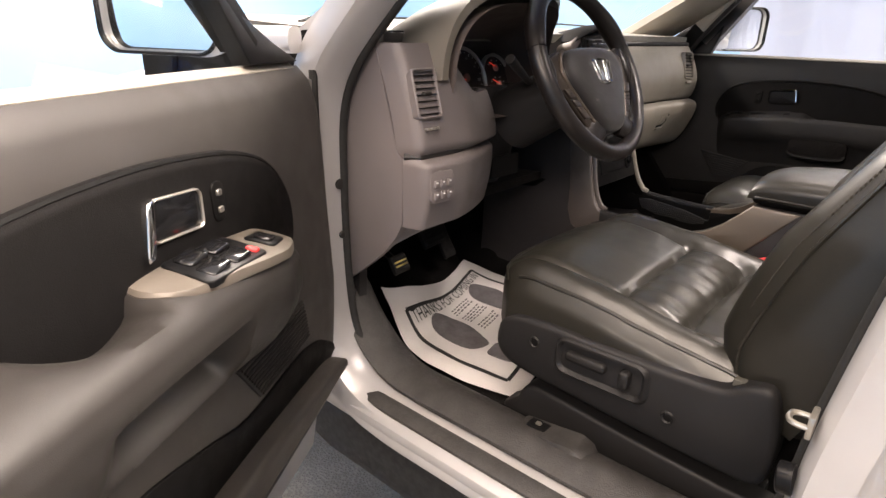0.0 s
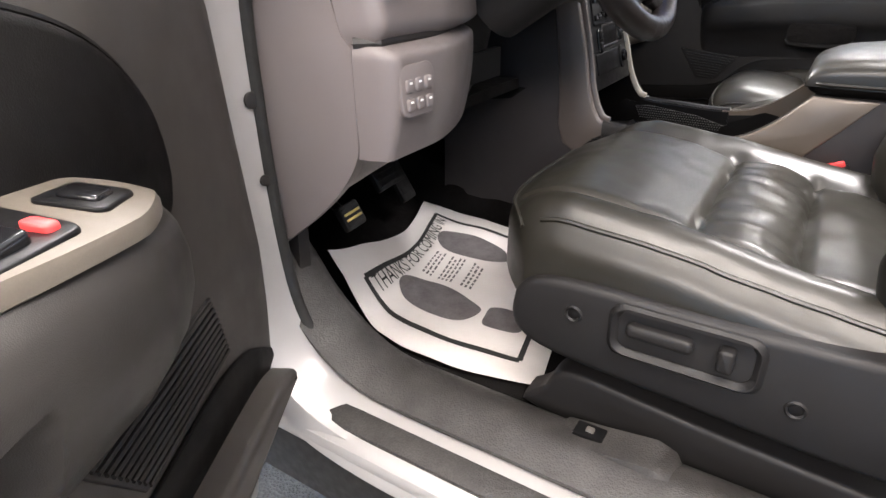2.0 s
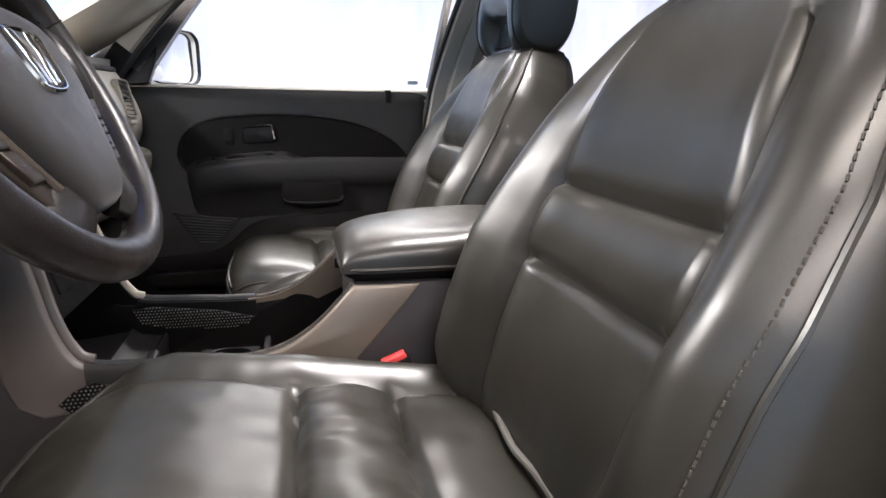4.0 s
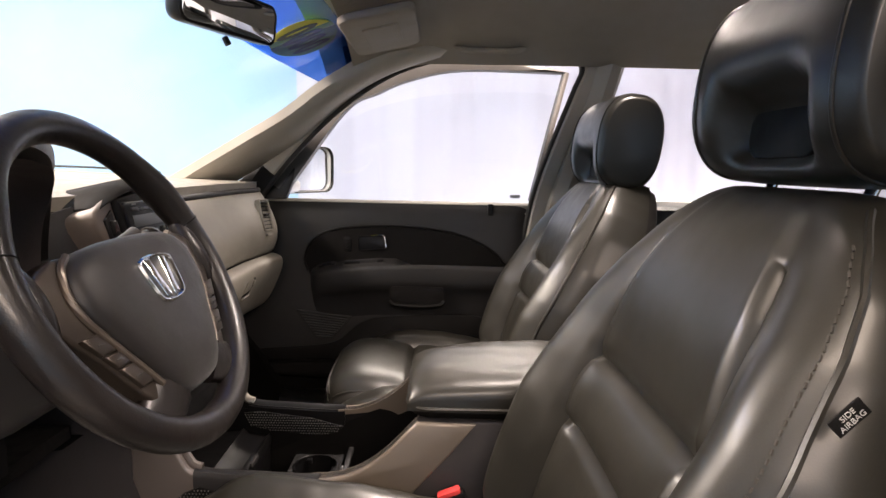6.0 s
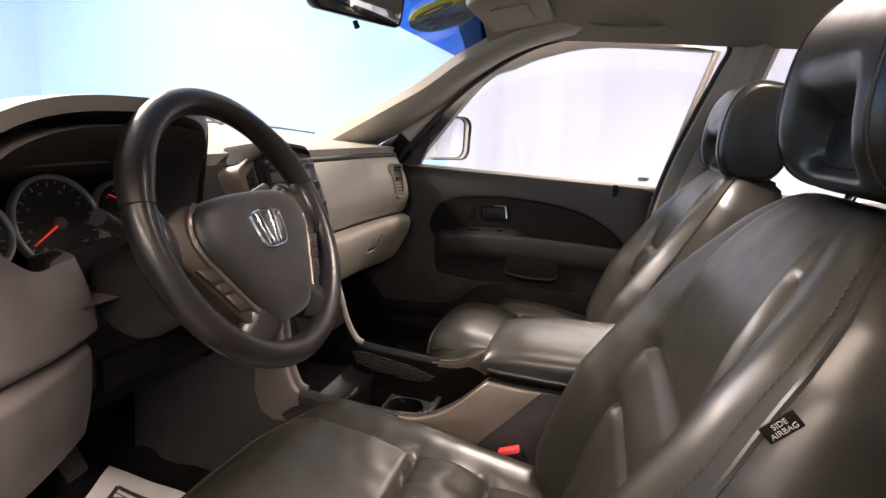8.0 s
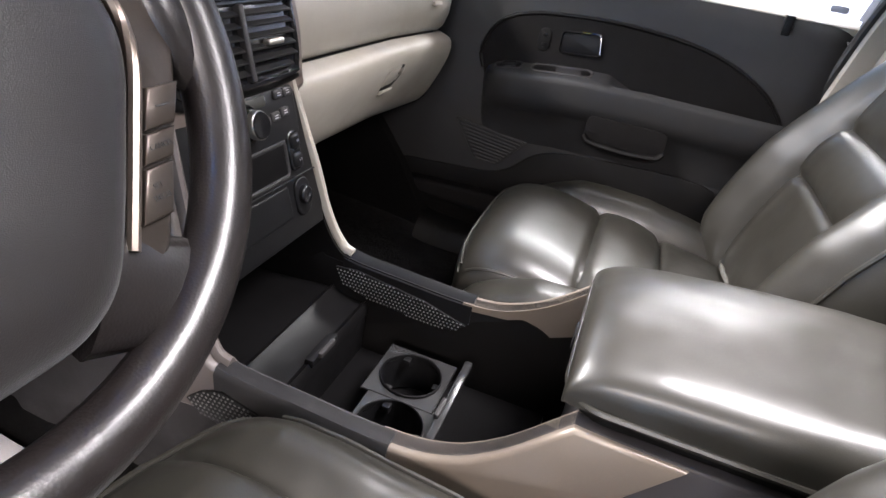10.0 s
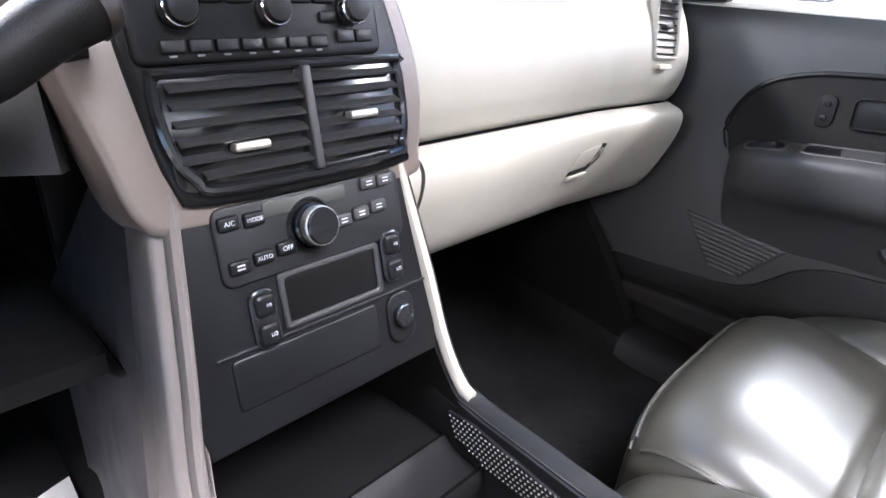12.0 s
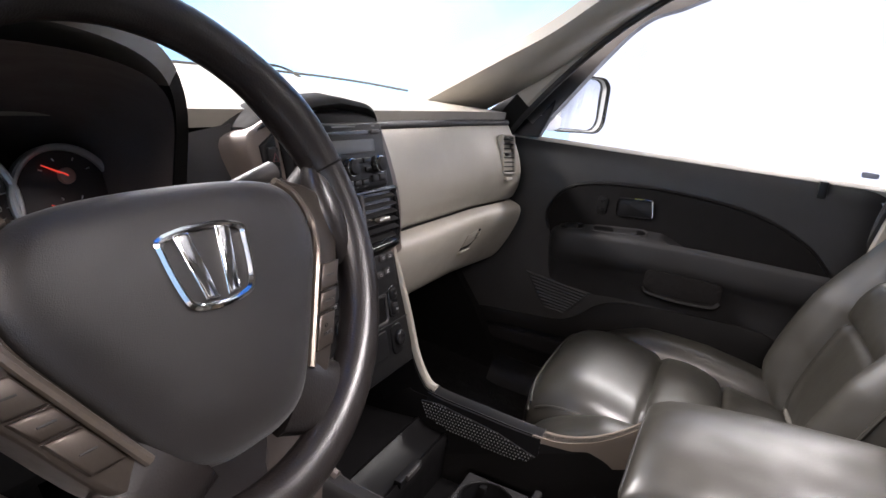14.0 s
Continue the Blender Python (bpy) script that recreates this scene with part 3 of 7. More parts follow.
# ---- seats ----
def seat(x0, s, label, front, lift, crease, rise, depth):
    """A bucket seat centred on x0; its outer side faces -s."""
    ob = thing("bucket_seat", (x0, -0.16, 0.475), label, "car seat", "front seats")

    def W(X, y, z):
        return V(x0 + s * X, y + front, z + rise * max(0, min(1, (z - 0.55) / 0.15)))

    def base_top(y):
        return float(np.interp(y, [-0.43, -0.285, -0.17, 0.0, 0.06, 0.12], [0.703, 0.722, 0.745, 0.768, 0.764, 0.74]))

    def cy(u, v):
        return -0.43 + (v + 1) / 2 * (depth - 0.10 * abs(u) ** 2.6)

    def cushion_top(u, v):
        X, y = 0.26 * u, cy(u, v)
        side = abs(X)
        z = base_top(y) + 0.030 * math.exp(-((side - 0.208) / 0.035) ** 2) * min(1, max(0, (0.09 - y) / 0.12))
        inner = 1 / (1 + math.exp((side - 0.165) / 0.004))
        z -= inner * (0.012 * groove(y + 0.17, 0.006) + 0.012 * groove(y + 0.285, 0.006))
        z += inner * 0.016 * (math.cos((y + 0.2275) / 0.0575 * math.pi / 2) if -0.285 < y < -0.17 else 0.8 * math.cos((y + 0.06) / 0.11 * math.pi / 2) if -0.17 <= y < 0.05 else 0.5 * math.cos((y + 0.35) / 0.065 * math.pi / 2) if -0.415 < y <= -0.285 else 0)
        z -= 0.009 * groove(side - 0.165, 0.006) * (1 if y < 0.03 else max(0, 1 - (y - 0.03) / 0.04))
        if -0.285 < y < -0.17:
            z += inner * 1.25 * crease * noise.noise(V(X * 55, y * 14, 3 + x0))
        z += crease * (0.36 * noise.noise(V(X * 30, y * 30, x0)) + 0.08 * noise.noise(V(X * 90, y * 60, 5 + x0))) + 0.002 * noise.noise(V(X * 9, y * 9, 2 + x0))
        return z

    def mid_y(u, v):
        return -0.43 + (v + 1) / 2 * (depth - 0.02 * abs(u) ** 4)

    def mid_top(u, v):
        y = mid_y(u, v)
        z = base_top(y) + 0.012 - 0.010 * (groove(y + 0.17, 0.006) + groove(y + 0.285, 0.006))
        z += 0.012 * (math.cos((y + 0.2275) / 0.0575 * math.pi / 2) if -0.285 < y < -0.17 else 0.8 * math.cos((y + 0.075) / 0.095 * math.pi / 2) if -0.17 <= y < 0.02 else 0)
        return z - 0.006 * u * u + 0.0015 * noise.noise(V(u * 2, y * 9, x0))

    bm = B()
    if s > 0:
        half_w, plan, crown = 0.26, cy, cushion_top
        pad(bm, lambda u, v, h: W(0.26 * u, cy(u, v), h), spread(75, 1.5), spread(100, 1.35), cushion_top, 0.655, 6)
    else:
        half_w, plan, crown = 0.180, mid_y, mid_top
        pad(bm, lambda u, v, h: W(0.180 * u, mid_y(u, v), h), spread(60, 1.5), spread(100, 1.4), mid_top, 0.655, 5)
    part("cushion", bm, LEATHER, ob, "creased dark olive leather cushion" if s > 0 else "smooth dark olive leather cushion", sharp=75)
    if s < 0:
        # bolsters start behind the swelling front and lie lower there
        for k in (-1, 1):
            side_y = lambda v: -0.43 + (v + 1) / 2 * (depth - 0.02)
            side_top = lambda u, v: base_top(side_y(v)) + float(np.interp(side_y(v), [-0.43, -0.25, -0.12, -0.03, depth - 0.45], [0.035, 0.034, 0.014, -0.022, -0.045])) - 0.010 * u * u
            bm = B()
            pad(bm, lambda u, v, h: W(k * 0.212 + 0.058 * u, side_y(v), h), spread(30, 1.5), spread(70, 1.4), side_top, 0.63, 4)
            part("side_bolster", bm, LEATHER, ob, sharp=75)
    # piping round the cushion
    pipes = []
    for k in (-1, 1):
        pipes.append([(k * (0.905 if s > 0 else 0.95), v) for v in np.linspace(-0.95, 0.86 if s > 0 else 0.93, 40)])
    pipes.append([(u, 0.955) for u in np.linspace(-0.9, 0.9, 40)])
    if s < 0:
        pipes.append([(u, 0.978) for u in np.linspace(-0.93, 0.93, 40)])
    rim_p = 6 if s > 0 else 5
    for line in pipes:
        pts = []
        for u, v in line:
            e = ((1 - abs(u) ** rim_p) ** (1 / rim_p)) * ((1 - abs(v) ** rim_p) ** (1 / rim_p))
            pts.append(W(half_w * u * 1.006, plan(u, v) + (0.002 if v == 0.955 else 0), 0.655 + (crown(u, v) - 0.655) * e + 0.001))
        bm = B()
        tube(bm, pts, 0.0028 if s > 0 else 0.0022, 6)
        part("piping", bm, LEATHER, ob)
    # backrest
    rec = radians(21.5)
    up, fw = V(0, -math.sin(rec), math.cos(rec)), V(0, math.cos(rec), math.sin(rec))
    o = V(0, -0.405, 0.675)
    L = 0.572

    def half(v):
        q = (v + 1) / 2
        return float(np.interp(q, [0, 0.24, 0.48, 0.63, 0.77, 0.85, 0.91, 0.97, 1], [0.245, 0.262, 0.262, 0.251, 0.228, 0.203, 0.173, 0.135, 0.115]))

    def bpoint(u, v, h):
        p = o + up * ((v + 1) / 2 * L) + fw * h
        return W(half(v) * u, p.y, p.z)

    def back_top(u, v):
        q = (v + 1) / 2
        bol = float(np.interp(q, [0, 0.12, 0.4, 0.68, 0.84, 1], [0.055, 0.074, 0.070, 0.038, 0.014, 0.0]))
        h = 0.026 + 0.014 * math.sin(q * math.pi) + 0.018 * max(0.0, q - 0.6) + bol * math.exp(-((abs(u) - 0.81) / 0.215) ** 2)
        inner = 1 / (1 + math.exp((abs(u) - 0.55) / 0.012))
        for qs in (0.393, 0.562):
            h -= inner * 0.012 * groove(q - qs, 0.010)
        if 0.393 < q < 0.562:
            h += inner * 0.010 * math.sin((q - 0.393) / 0.169 * math.pi)
        elif q >= 0.562:
            h += inner * 0.012 * math.sin(min(1.0, (q - 0.562) / 0.42) * math.pi)
        h -= 0.011 * groove(abs(u) - 0.56, 0.016) * (1 if q < 0.86 else 0)
        h += 0.0010 * noise.noise(V(u * 3, v * 4, 5 + x0))
        return h

    bm = B()
    pad(bm, bpoint, spread(70, 1.5), spread(90, 1.5), back_top, -0.065, 6)
    part("backrest", bm, LEATHER, ob, "dark leather backrest with stitched panels", sharp=75)
    bm = B()
    pad(bm, lambda u, v, h: bpoint(u * 0.985, v * 0.985, h), spread(30, 1.5), spread(30, 1.5), lambda u, v: -0.10, -0.063, 5)
    part("back_shell", bm, SEATSIDE, ob, "dark vinyl back panel", sharp=75)
    for k in (-1, 1):
        bm = B()
        pts = []
        for v in np.linspace(-0.93, 0.93, 50):
            u = k * 0.935
            e = ((1 - abs(u) ** 6) ** (1 / 6)) * ((1 - abs(v) ** 6) ** (1 / 6))
            pts.append(bpoint(u * 1.004, v, -0.065 + (back_top(u, v) + 0.065) * e + 0.001))
        tube(bm, pts, 0.003, 6)
        part("piping", bm, LEATHER, ob)
    # pale lining that shows in the fold behind the cushion
    bm = B()
    tube(bm, smooth_path([W(X, -0.398 + 0.004 * math.sin(X * 40), 0.718) for X in np.linspace(-0.19, 0.12, 8)], 3), 0.0045, 8)
    part("lining", bm, LINING, ob, "pale lining in the fold of the seat")
    bm = B()
    box(bm, W(-0.248, -0.405, 0.705), (0.014, 0.045, 0.028), 0.004)
    part("trim_flap", bm, LINING, ob, "pale flap beside the seat fold")
    # stitches on the outer bolster
    bm = B()
    for i in range(60):
        v = -0.55 + 1.35 * i / 59
        for du in (0.0,):
            u = -0.90
            e = ((1 - abs(u) ** 6) ** (1 / 6)) * ((1 - abs(v) ** 6) ** (1 / 6))
            h = -0.065 + (back_top(u, v) + 0.065) * e + 0.001
            a, b = bpoint(u, v, h), bpoint(u, v + 0.014, h)
            tube(bm, [a, b], 0.0011, 5)
    part("stitching", bm, STITCH, ob)
    # headrest: an oval section swept across, with a slot low on its front
    hb = o + up * (L + lift)
    hup, hfw = up * math.cos(0.27) + fw * math.sin(0.27), fw * math.cos(0.27) - up * math.sin(0.27)
    hc = hb + up * 0.105 + fw * 0.016
    bm = B()
    rings = []
    for X in [0.142 * q for q in spread(44, 1.9)]:
        e = (1 - (abs(X) / 0.1425) ** 4) ** (1 / 4)
        ring = []
        for i in range(48):
            a = 2 * math.pi * i / 48
            py = 0.070 * math.copysign(abs(math.cos(a)) ** 0.78, math.cos(a))
            pz = 0.102 * math.copysign(abs(math.sin(a)) ** 0.82, math.sin(a))
            k = 1 - 0.26 * (1 - e) if abs(X) > 0.10 else 1 - 0.26 * (1 - e) * abs(X) / 0.10
            dent = 0.042 * math.exp(-((X) / 0.078) ** 8) * math.exp(-((pz + 0.048) / 0.036) ** 4) * (1 if math.cos(a) > 0.1 else 0)
            q = hc + hup * (pz * k) + hfw * ((py - dent) * k)
            ring.append(W(X, q.y, q.z))
        rings.append(ring)
    loft(bm, rings)
    head = part("headrest", bm, LEATHER, ob, "dark leather headrest with a slotted front", sharp=60)
    # charcoal plate over the dent's floor stands for the shade in the slot
    bm = B()
    plate(bm, rrect(0.120, 0.062, 0.024, 5), lambda a, b, h: W(a, (hc + hup * (b - 0.048) + hfw * (0.024 + h)).y, (hc + hup * (b - 0.048) + hfw * (0.024 + h)).z), -0.004, 0.005, 0.002)
    part("slot_shade", bm, CHAR, head, "black plate for the shade inside the slot")
    for k in (-1, 1):
        bm = B()
        pts = []
        for i in range(48):
            a = 2 * math.pi * i / 48
            kk = 1 - 0.26 * (1 - (1 - (0.118 / 0.1425) ** 4) ** 0.25)
            py = 0.0702 * kk * math.copysign(abs(math.cos(a)) ** 0.78, math.cos(a))
            pz = 0.1022 * kk * math.copysign(abs(math.sin(a)) ** 0.82, math.sin(a))
            q = hc + hup * pz + hfw * py
            pts.append(W(k * 0.118, q.y, q.z))
        tube(bm, pts, 0.0022, 6, closed=True, up=(1, 0.01, 0))
        part("piping", bm, LEATHER, head)
        bm = B()
        a, b = hb + up * -0.04 + fw * -0.025, hb + up * 0.03 + fw * -0.025
        tube(bm, [W(k * 0.075, a.y, a.z), W(k * 0.075, b.y, b.z)], 0.0055, 10, up=(0, 1, 0))
        part("post", bm, CHROME, head, "chrome headrest post")
        bm = B()
        a, b = hb + up * -0.05 + fw * -0.025, hb + up * -0.028 + fw * -0.025
        tube(bm, [W(k * 0.075, a.y, a.z), W(k * 0.075, b.y, b.z)], 0.009, 10, up=(0, 1, 0))
        part("post_sleeve", bm, BLACK, head)
    # side shield with its switches
    f = lambda a, b, h: W(-0.258 - h, a, b)
    poly = [(0.008, 0.655), (0.008, 0.632), (-0.005, 0.613), (-0.03, 0.601), (-0.08, 0.593), (-0.16, 0.587), (-0.28, 0.578), (-0.38, 0.573), (-0.445, 0.578), (-0.455, 0.65), (-0.44, 0.724),
            (-0.405, 0.722), (-0.375, 0.705), (-0.30, 0.701), (-0.20, 0.700), (-0.10, 0.703), (-0.03, 0.698), (0.0, 0.680)]
    poly = [(p.x, p.y) for p in smooth_path([(a, b, 0) for a, b in poly], 4, True)]
    bm = B()
    plate(bm, poly, f, -0.05, 0.016, 0.010)
    shield = part("side_shield", bm, SHIELD, ob, "dark grey plastic seat side shield")
    bm = B()
    ring_plate(bm, rrect(0.162, 0.068, 0.018, 5, -0.196, 0.662), rrect(0.140, 0.048, 0.013, 5, -0.196, 0.664), f, 0.008, 0.0235, 0.006)
    part("switch_plinth", bm, SHIELD, shield)
    bm = B()
    plate(bm, rrect(0.072, 0.017, 0.007, 4, -0.172, 0.668), f, 0.012, 0.028, 0.006)
    part("slide_switch", bm, SHIELD, shield)
    bm = B()
    plate(bm, rrect(0.017, 0.028, 0.005, 4, -0.240, 0.666), f, 0.012, 0.031, 0.005)
    part("tilt_switch", bm, SHIELD, shield)
    for y, z in ((-0.073, 0.664), (-0.311, 0.628)):
        bm = B()
        ring_plate(bm, oval(0.022, 0.022, 14, y, z), oval(0.014, 0.014, 14, y, z), f, 0.008, 0.0185, 0.002)
        part("screw_collar", bm, SHIELD, shield)
        bm = B()
        plate(bm, oval(0.014, 0.014, 14, y, z), f, 0.004, 0.017, 0.001)
        part("screw_hole", bm, BLACK, shield)
    # track cover and rail below
    bm = B()
    plate(bm, [(p.x, p.y) for p in smooth_path([(-0.036, 0.485, 0), (-0.037, 0.528, 0), (-0.052, 0.555, 0), (-0.080, 0.564, 0), (-0.14, 0.559, 0), (-0.24, 0.549, 0), (-0.40, 0.538, 0), (-0.47, 0.534, 0), (-0.47, 0.485, 0)], 4, True)], lambda a, b, h: W(-0.245 - h, a, b), -0.03, 0.012, 0.008)
    part("track_cover", bm, SHIELD, ob, "dark grey vinyl seat track cover")
    for X in (-0.2, 0.2):
        bm = B()
        box(bm, W(X, -0.27, 0.51), (0.04, 0.36, 0.05), 0.006)
        part("track_rail", bm, BLACK, ob)
    bm = B()
    box(bm, W(0, -0.21, 0.61), (0.46, 0.38, 0.10), 0.03)
    part("seat_pan", bm, BLACK, ob)
    # inner plastic side with the belt buckle
    bm = B()
    box(bm, W(0.262, -0.26, 0.62), (0.02, 0.30, 0.10), 0.008)
    part("inner_shield", bm, DARKGREY, ob)
    return ob, W, bpoint, back_top


D_SEAT, DW, DBP, DBT = seat(-0.392, 1, "driver's power seat in creased dark olive leather", 0.0, -0.004, 0.0048, 0.0, 0.53)
P_SEAT, PW, PBP, PBT = seat(0.405, -1, "passenger seat in dark olive leather beside the console", -0.050, -0.036, 0.0008, -0.002, 0.450)


TAGPRINT = material("grey_tag_print", (0.33, 0.32, 0.31), 0.8, bump=0.0)


def airbag_tag():
    ob = thing("airbag_tag", tuple(DBP(-0.93, 0.42, 0.05)), "small black cloth airbag tag sewn on the seat", "tag")
    m = frame_matrix((-0.642, -0.513, 1.079), (0, -0.70, 0.72), (0, 0.72, 0.70), (-1, 0, 0))
    bm = B()
    box(bm, (0, 0, 0), (0.0235, 0.0125, 0.0014), 0.0006, m)
    part("cloth", bm, CHAR, ob)
    for i, txt in enumerate(("SIDE", "AIRBAG")):
        mm = m @ Matrix.Translation((0, 0.0026 - 0.0052 * i, 0.0012))
        lettering("lettering", txt, 0.0052, mm, TAGPRINT, ob)


airbag_tag()


def buckle(x, y, z, lean):
    ob = thing("seat_belt_buckle", (x, y, z - 0.12), "black seat belt buckle with a red release button", "buckle", "seat belt buckles")
    m = pose(x, y, z - 0.045, -22, lean, 0)
    bm = B()
    box(bm, (0, 0, 0), (0.022, 0.046, 0.085), 0.006, m)
    part("housing", bm, BLACK, ob)
    bm = B()
    box(bm, (0, 0, 0.043), (0.017, 0.036, 0.012), 0.004, m)
    part("release_button", bm, RED, ob, "red release button")
    bm = B()
    tube(bm, [m @ V(0, 0, -0.03), m @ V(0, 0, -0.13)], 0.012, 8, flat=0.6)
    part("stalk", bm, BLACK, ob)


buckle(-0.137, -0.317, 0.735, 0)
buckle(0.155, -0.36, 0.735, 0)


def rear_bench():
    ob = thing("bench_seat", (0, -1.25, 0.475), "dark leather rear bench seat", "car seat")
    bm = B()
    pad(bm, lambda u, v, h: V(0.64 * u, -1.15 + 0.25 * v, h), spread(40), spread(24), lambda u, v: 0.72 + 0.01 * math.cos(u * 9), 0.5)
    part("cushion", bm, LEATHER, ob, sharp=70)
    bm = B()
    pad(bm, lambda u, v, h: V(0.64 * u, -1.42 - 0.10 * v + h, 0.95 + 0.25 * v), spread(40), spread(24), lambda u, v: 0.08 + 0.01 * math.cos(u * 9), -0.08)
    part("backrest", bm, LEATHER, ob, sharp=70)
    for x in (-0.4, 0.4):
        bm = B()
        pad(bm, lambda u, v, h: V(x + 0.14 * u, -1.53 + h, 1.27 + 0.07 * v), spread(20), spread(16), lambda u, v: 0.05, -0.05, 3)
        pad(bm, lambda u, v, h: V(x + 0.14 * u, -1.53 + h, 1.27 + 0.07 * v), spread(20), spread(16), lambda u, v: -0.05, 0.0, 3)
        part("headrest", bm, LEATHER, ob, sharp=70)


rear_bench()


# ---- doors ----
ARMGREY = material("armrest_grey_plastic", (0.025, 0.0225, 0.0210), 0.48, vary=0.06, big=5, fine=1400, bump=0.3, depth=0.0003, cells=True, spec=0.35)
MARKPRINT = material("glass_print", (0.40, 0.42, 0.47), 0.6, bump=0.0)
CAPTRIM = material("dull_champagne_plastic", (0.125, 0.108, 0.090), 0.4, metal=0.15, vary=0.1, big=9, fine=900, bump=0.08)
# same plastic as the driver's door, darkened for the shaded passenger side
SHADEDDOOR = material("shaded_door_plastic", (0.0150, 0.0146, 0.0150), 0.52, spec=0.35, vary=0.06, big=5, fine=1400, bump=0.3, depth=0.0003, cells=True)


DIP = smooth_path([(0.26, 0, 0), (0.515, 0, 0), (0.545, 0.036, 0), (0.58, 0.054, 0), (0.61, 0.046, 0), (0.64, 0.018, 0), (0.67, -0.006, 0), (0.72, -0.008, 0), (0.92, -0.004, 0)], 5)
DIP_U, DIP_Z = [p.x for p in DIP], [p.y for p in DIP]


def cap_sheet(bm, poly, cap):
    """A thin skin over the armrest inside an outline."""
    c = (sum(p[0] for p in poly) / len(poly), sum(p[1] for p in poly) / len(poly))
    rings = [[cap(u, a, -0.006) for u, a in poly]]
    for k in (1.0, 0.97, 0.9, 0.75, 0.5, 0.25, 0.02):
        h = 0.001 if k == 1.0 else 0.004
        rings.append([cap(c[0] + (u - c[0]) * k, c[1] + (a - c[1]) * k, h) for u, a in poly])
    loft(bm, rings)


def door(name, f, label, driver):
    """A front door in its own frame: f(a, u, z), a towards the cabin, u rearwards from the hinge."""
    ob = thing(name, tuple(f(0, 0.4, 0.5)), label, "car door", "front doors")

    def skin(z):
        return float(np.interp(z, [0.5, 0.6, 0.75, 0.9, 1.0, 1.05, 1.085, 1.108], [0.012, 0.022, 0.024, 0.016, 0.012, 0.006, -0.004, -0.024]))

    U1 = 0.915

    def u_lim(z):
        return 0.012 + 0.05 * max(0, (0.75 - z) / 0.25) ** 2, U1 - 0.08 * max(0, (0.8 - z) / 0.3) ** 2

    # pressed steel shell
    bm = B()
    rings = []
    for z in np.linspace(0.43, 1.085, 14):
        a, b = u_lim(z)
        bul = -0.12 - 0.035 * math.sin((z - 0.43) / 0.68 * math.pi)
        rings.append([f(-0.012, a, z), f(bul * 0.6, a - 0.02, z), f(bul, a + 0.03, z), f(bul - 0.01, 0.45, z), f(bul, b - 0.03, z), f(bul * 0.6, b + 0.02, z), f(-0.012, b, z)])
    loft(bm, rings)
    part("shell", bm, SILVER, ob, "silver painted door shell", sharp=50)
    # trim panel
    bm = B()

    def panel(s, v):
        z = 0.575 + (1.108 - 0.575) * v
        a, b = u_lim(z)
        e = min(s, 1 - s) * 18
        rim = -0.016 * max(0, 1 - e) ** 2
        low = -0.02 * max(0, 1 - v * 12) ** 2
        return f(skin(z) + rim + low, a + (b - a) * s, z)

    sheet(bm, panel, np.linspace(0, 1, 60), np.linspace(0, 1, 50), -0.014 if driver else 0.014)
    # the passenger trim takes the shaded copy of the grey
    part("trim_panel", bm, GREY if driver else SHADEDDOOR, ob, "grey moulded plastic door trim", sharp=60)
    # seal round the shell
    bm = B()
    pts = []
    for z in np.linspace(1.10, 0.56, 14):
        pts.append(f(-0.012, u_lim(z)[0] - 0.003, z))
    for u in np.linspace(0.09, 0.80, 14):
        pts.append(f(-0.010, u, 0.555))
    tube(bm, pts, 0.007, 8)
    part("door_seal", bm, RUBBER, ob, "black rubber door seal")
    # upholstered insert
    poly = [(0.25, 0.86), (0.20, 0.88), (0.195, 0.935), (0.222, 0.978), (0.262, 1.006), (0.32, 1.024), (0.40, 1.035), (0.50, 1.040), (0.62, 1.034), (0.72, 1.014), (0.80, 0.975), (0.845, 0.93), (0.84, 0.87), (0.70, 0.855), (0.5, 0.85)]
    if not driver:
        poly[:5] = [(0.30, 0.875), (0.262, 0.905), (0.252, 0.940), (0.268, 0.983), (0.298, 1.012)]
        poly[5] = (0.345, 1.028)
    bead = [(p.x, p.y) for p in smooth_path([(a, b, 0) for a, b in poly[1:-3]], 4)]
    poly = [(p.x, p.y) for p in smooth_path([(a, b, 0) for a, b in poly], 4, True)]
    ins = lambda u, z, h: f(skin(z) + h, u, z)
    bm = B()
    # the insert dips into the panel behind a rounded rim
    plate(bm, poly, ins, -0.01, 0.012 if driver else 0.0045, 0.009 if driver else 0.003)
    part("insert", bm, INSERT, ob, "black padded door insert")
    # charcoal bead: its dark colour draws the driver insert's shadow groove
    bm = B()
    tube(bm, [ins(u, z, 0.002) for u, z in bead], 0.0055, 8, flat=0.8)
    part("insert_bead", bm, CHAR, ob)
    # armrest swept along the door
    def arm_scale(u):
        if not driver:
            return float(np.interp(u, [0.268, 0.272, 0.285, 0.30, 0.33, 0.85, 0.90, 0.913], [0.30, 0.55, 0.80, 0.92, 1.0, 1.0, 0.85, 0.5]))
        return float(np.interp(u, [0.268, 0.275, 0.29, 0.315, 0.36, 0.6, 0.85, 0.90, 0.913], [0.20, 0.52, 0.76, 0.94, 1.04, 1.04, 1.0, 0.85, 0.5]))

    def arm_top(u):
        return float(np.interp(u, [0.26, 0.32, 0.45, 0.6, 0.9], [0.902, 0.918, 0.932, 0.938, 0.935]))

    def arm_z(u, a):
        if not driver:
            return arm_top(u) + 0.020 - 0.022 * max(0, a / 0.08) - 0.035 * max(0.0, min(1.0, (u - 0.52) / 0.08))
        # behind the switches the top dips towards the door skin and rises again
        dip = float(np.interp(u, DIP_U, DIP_Z))
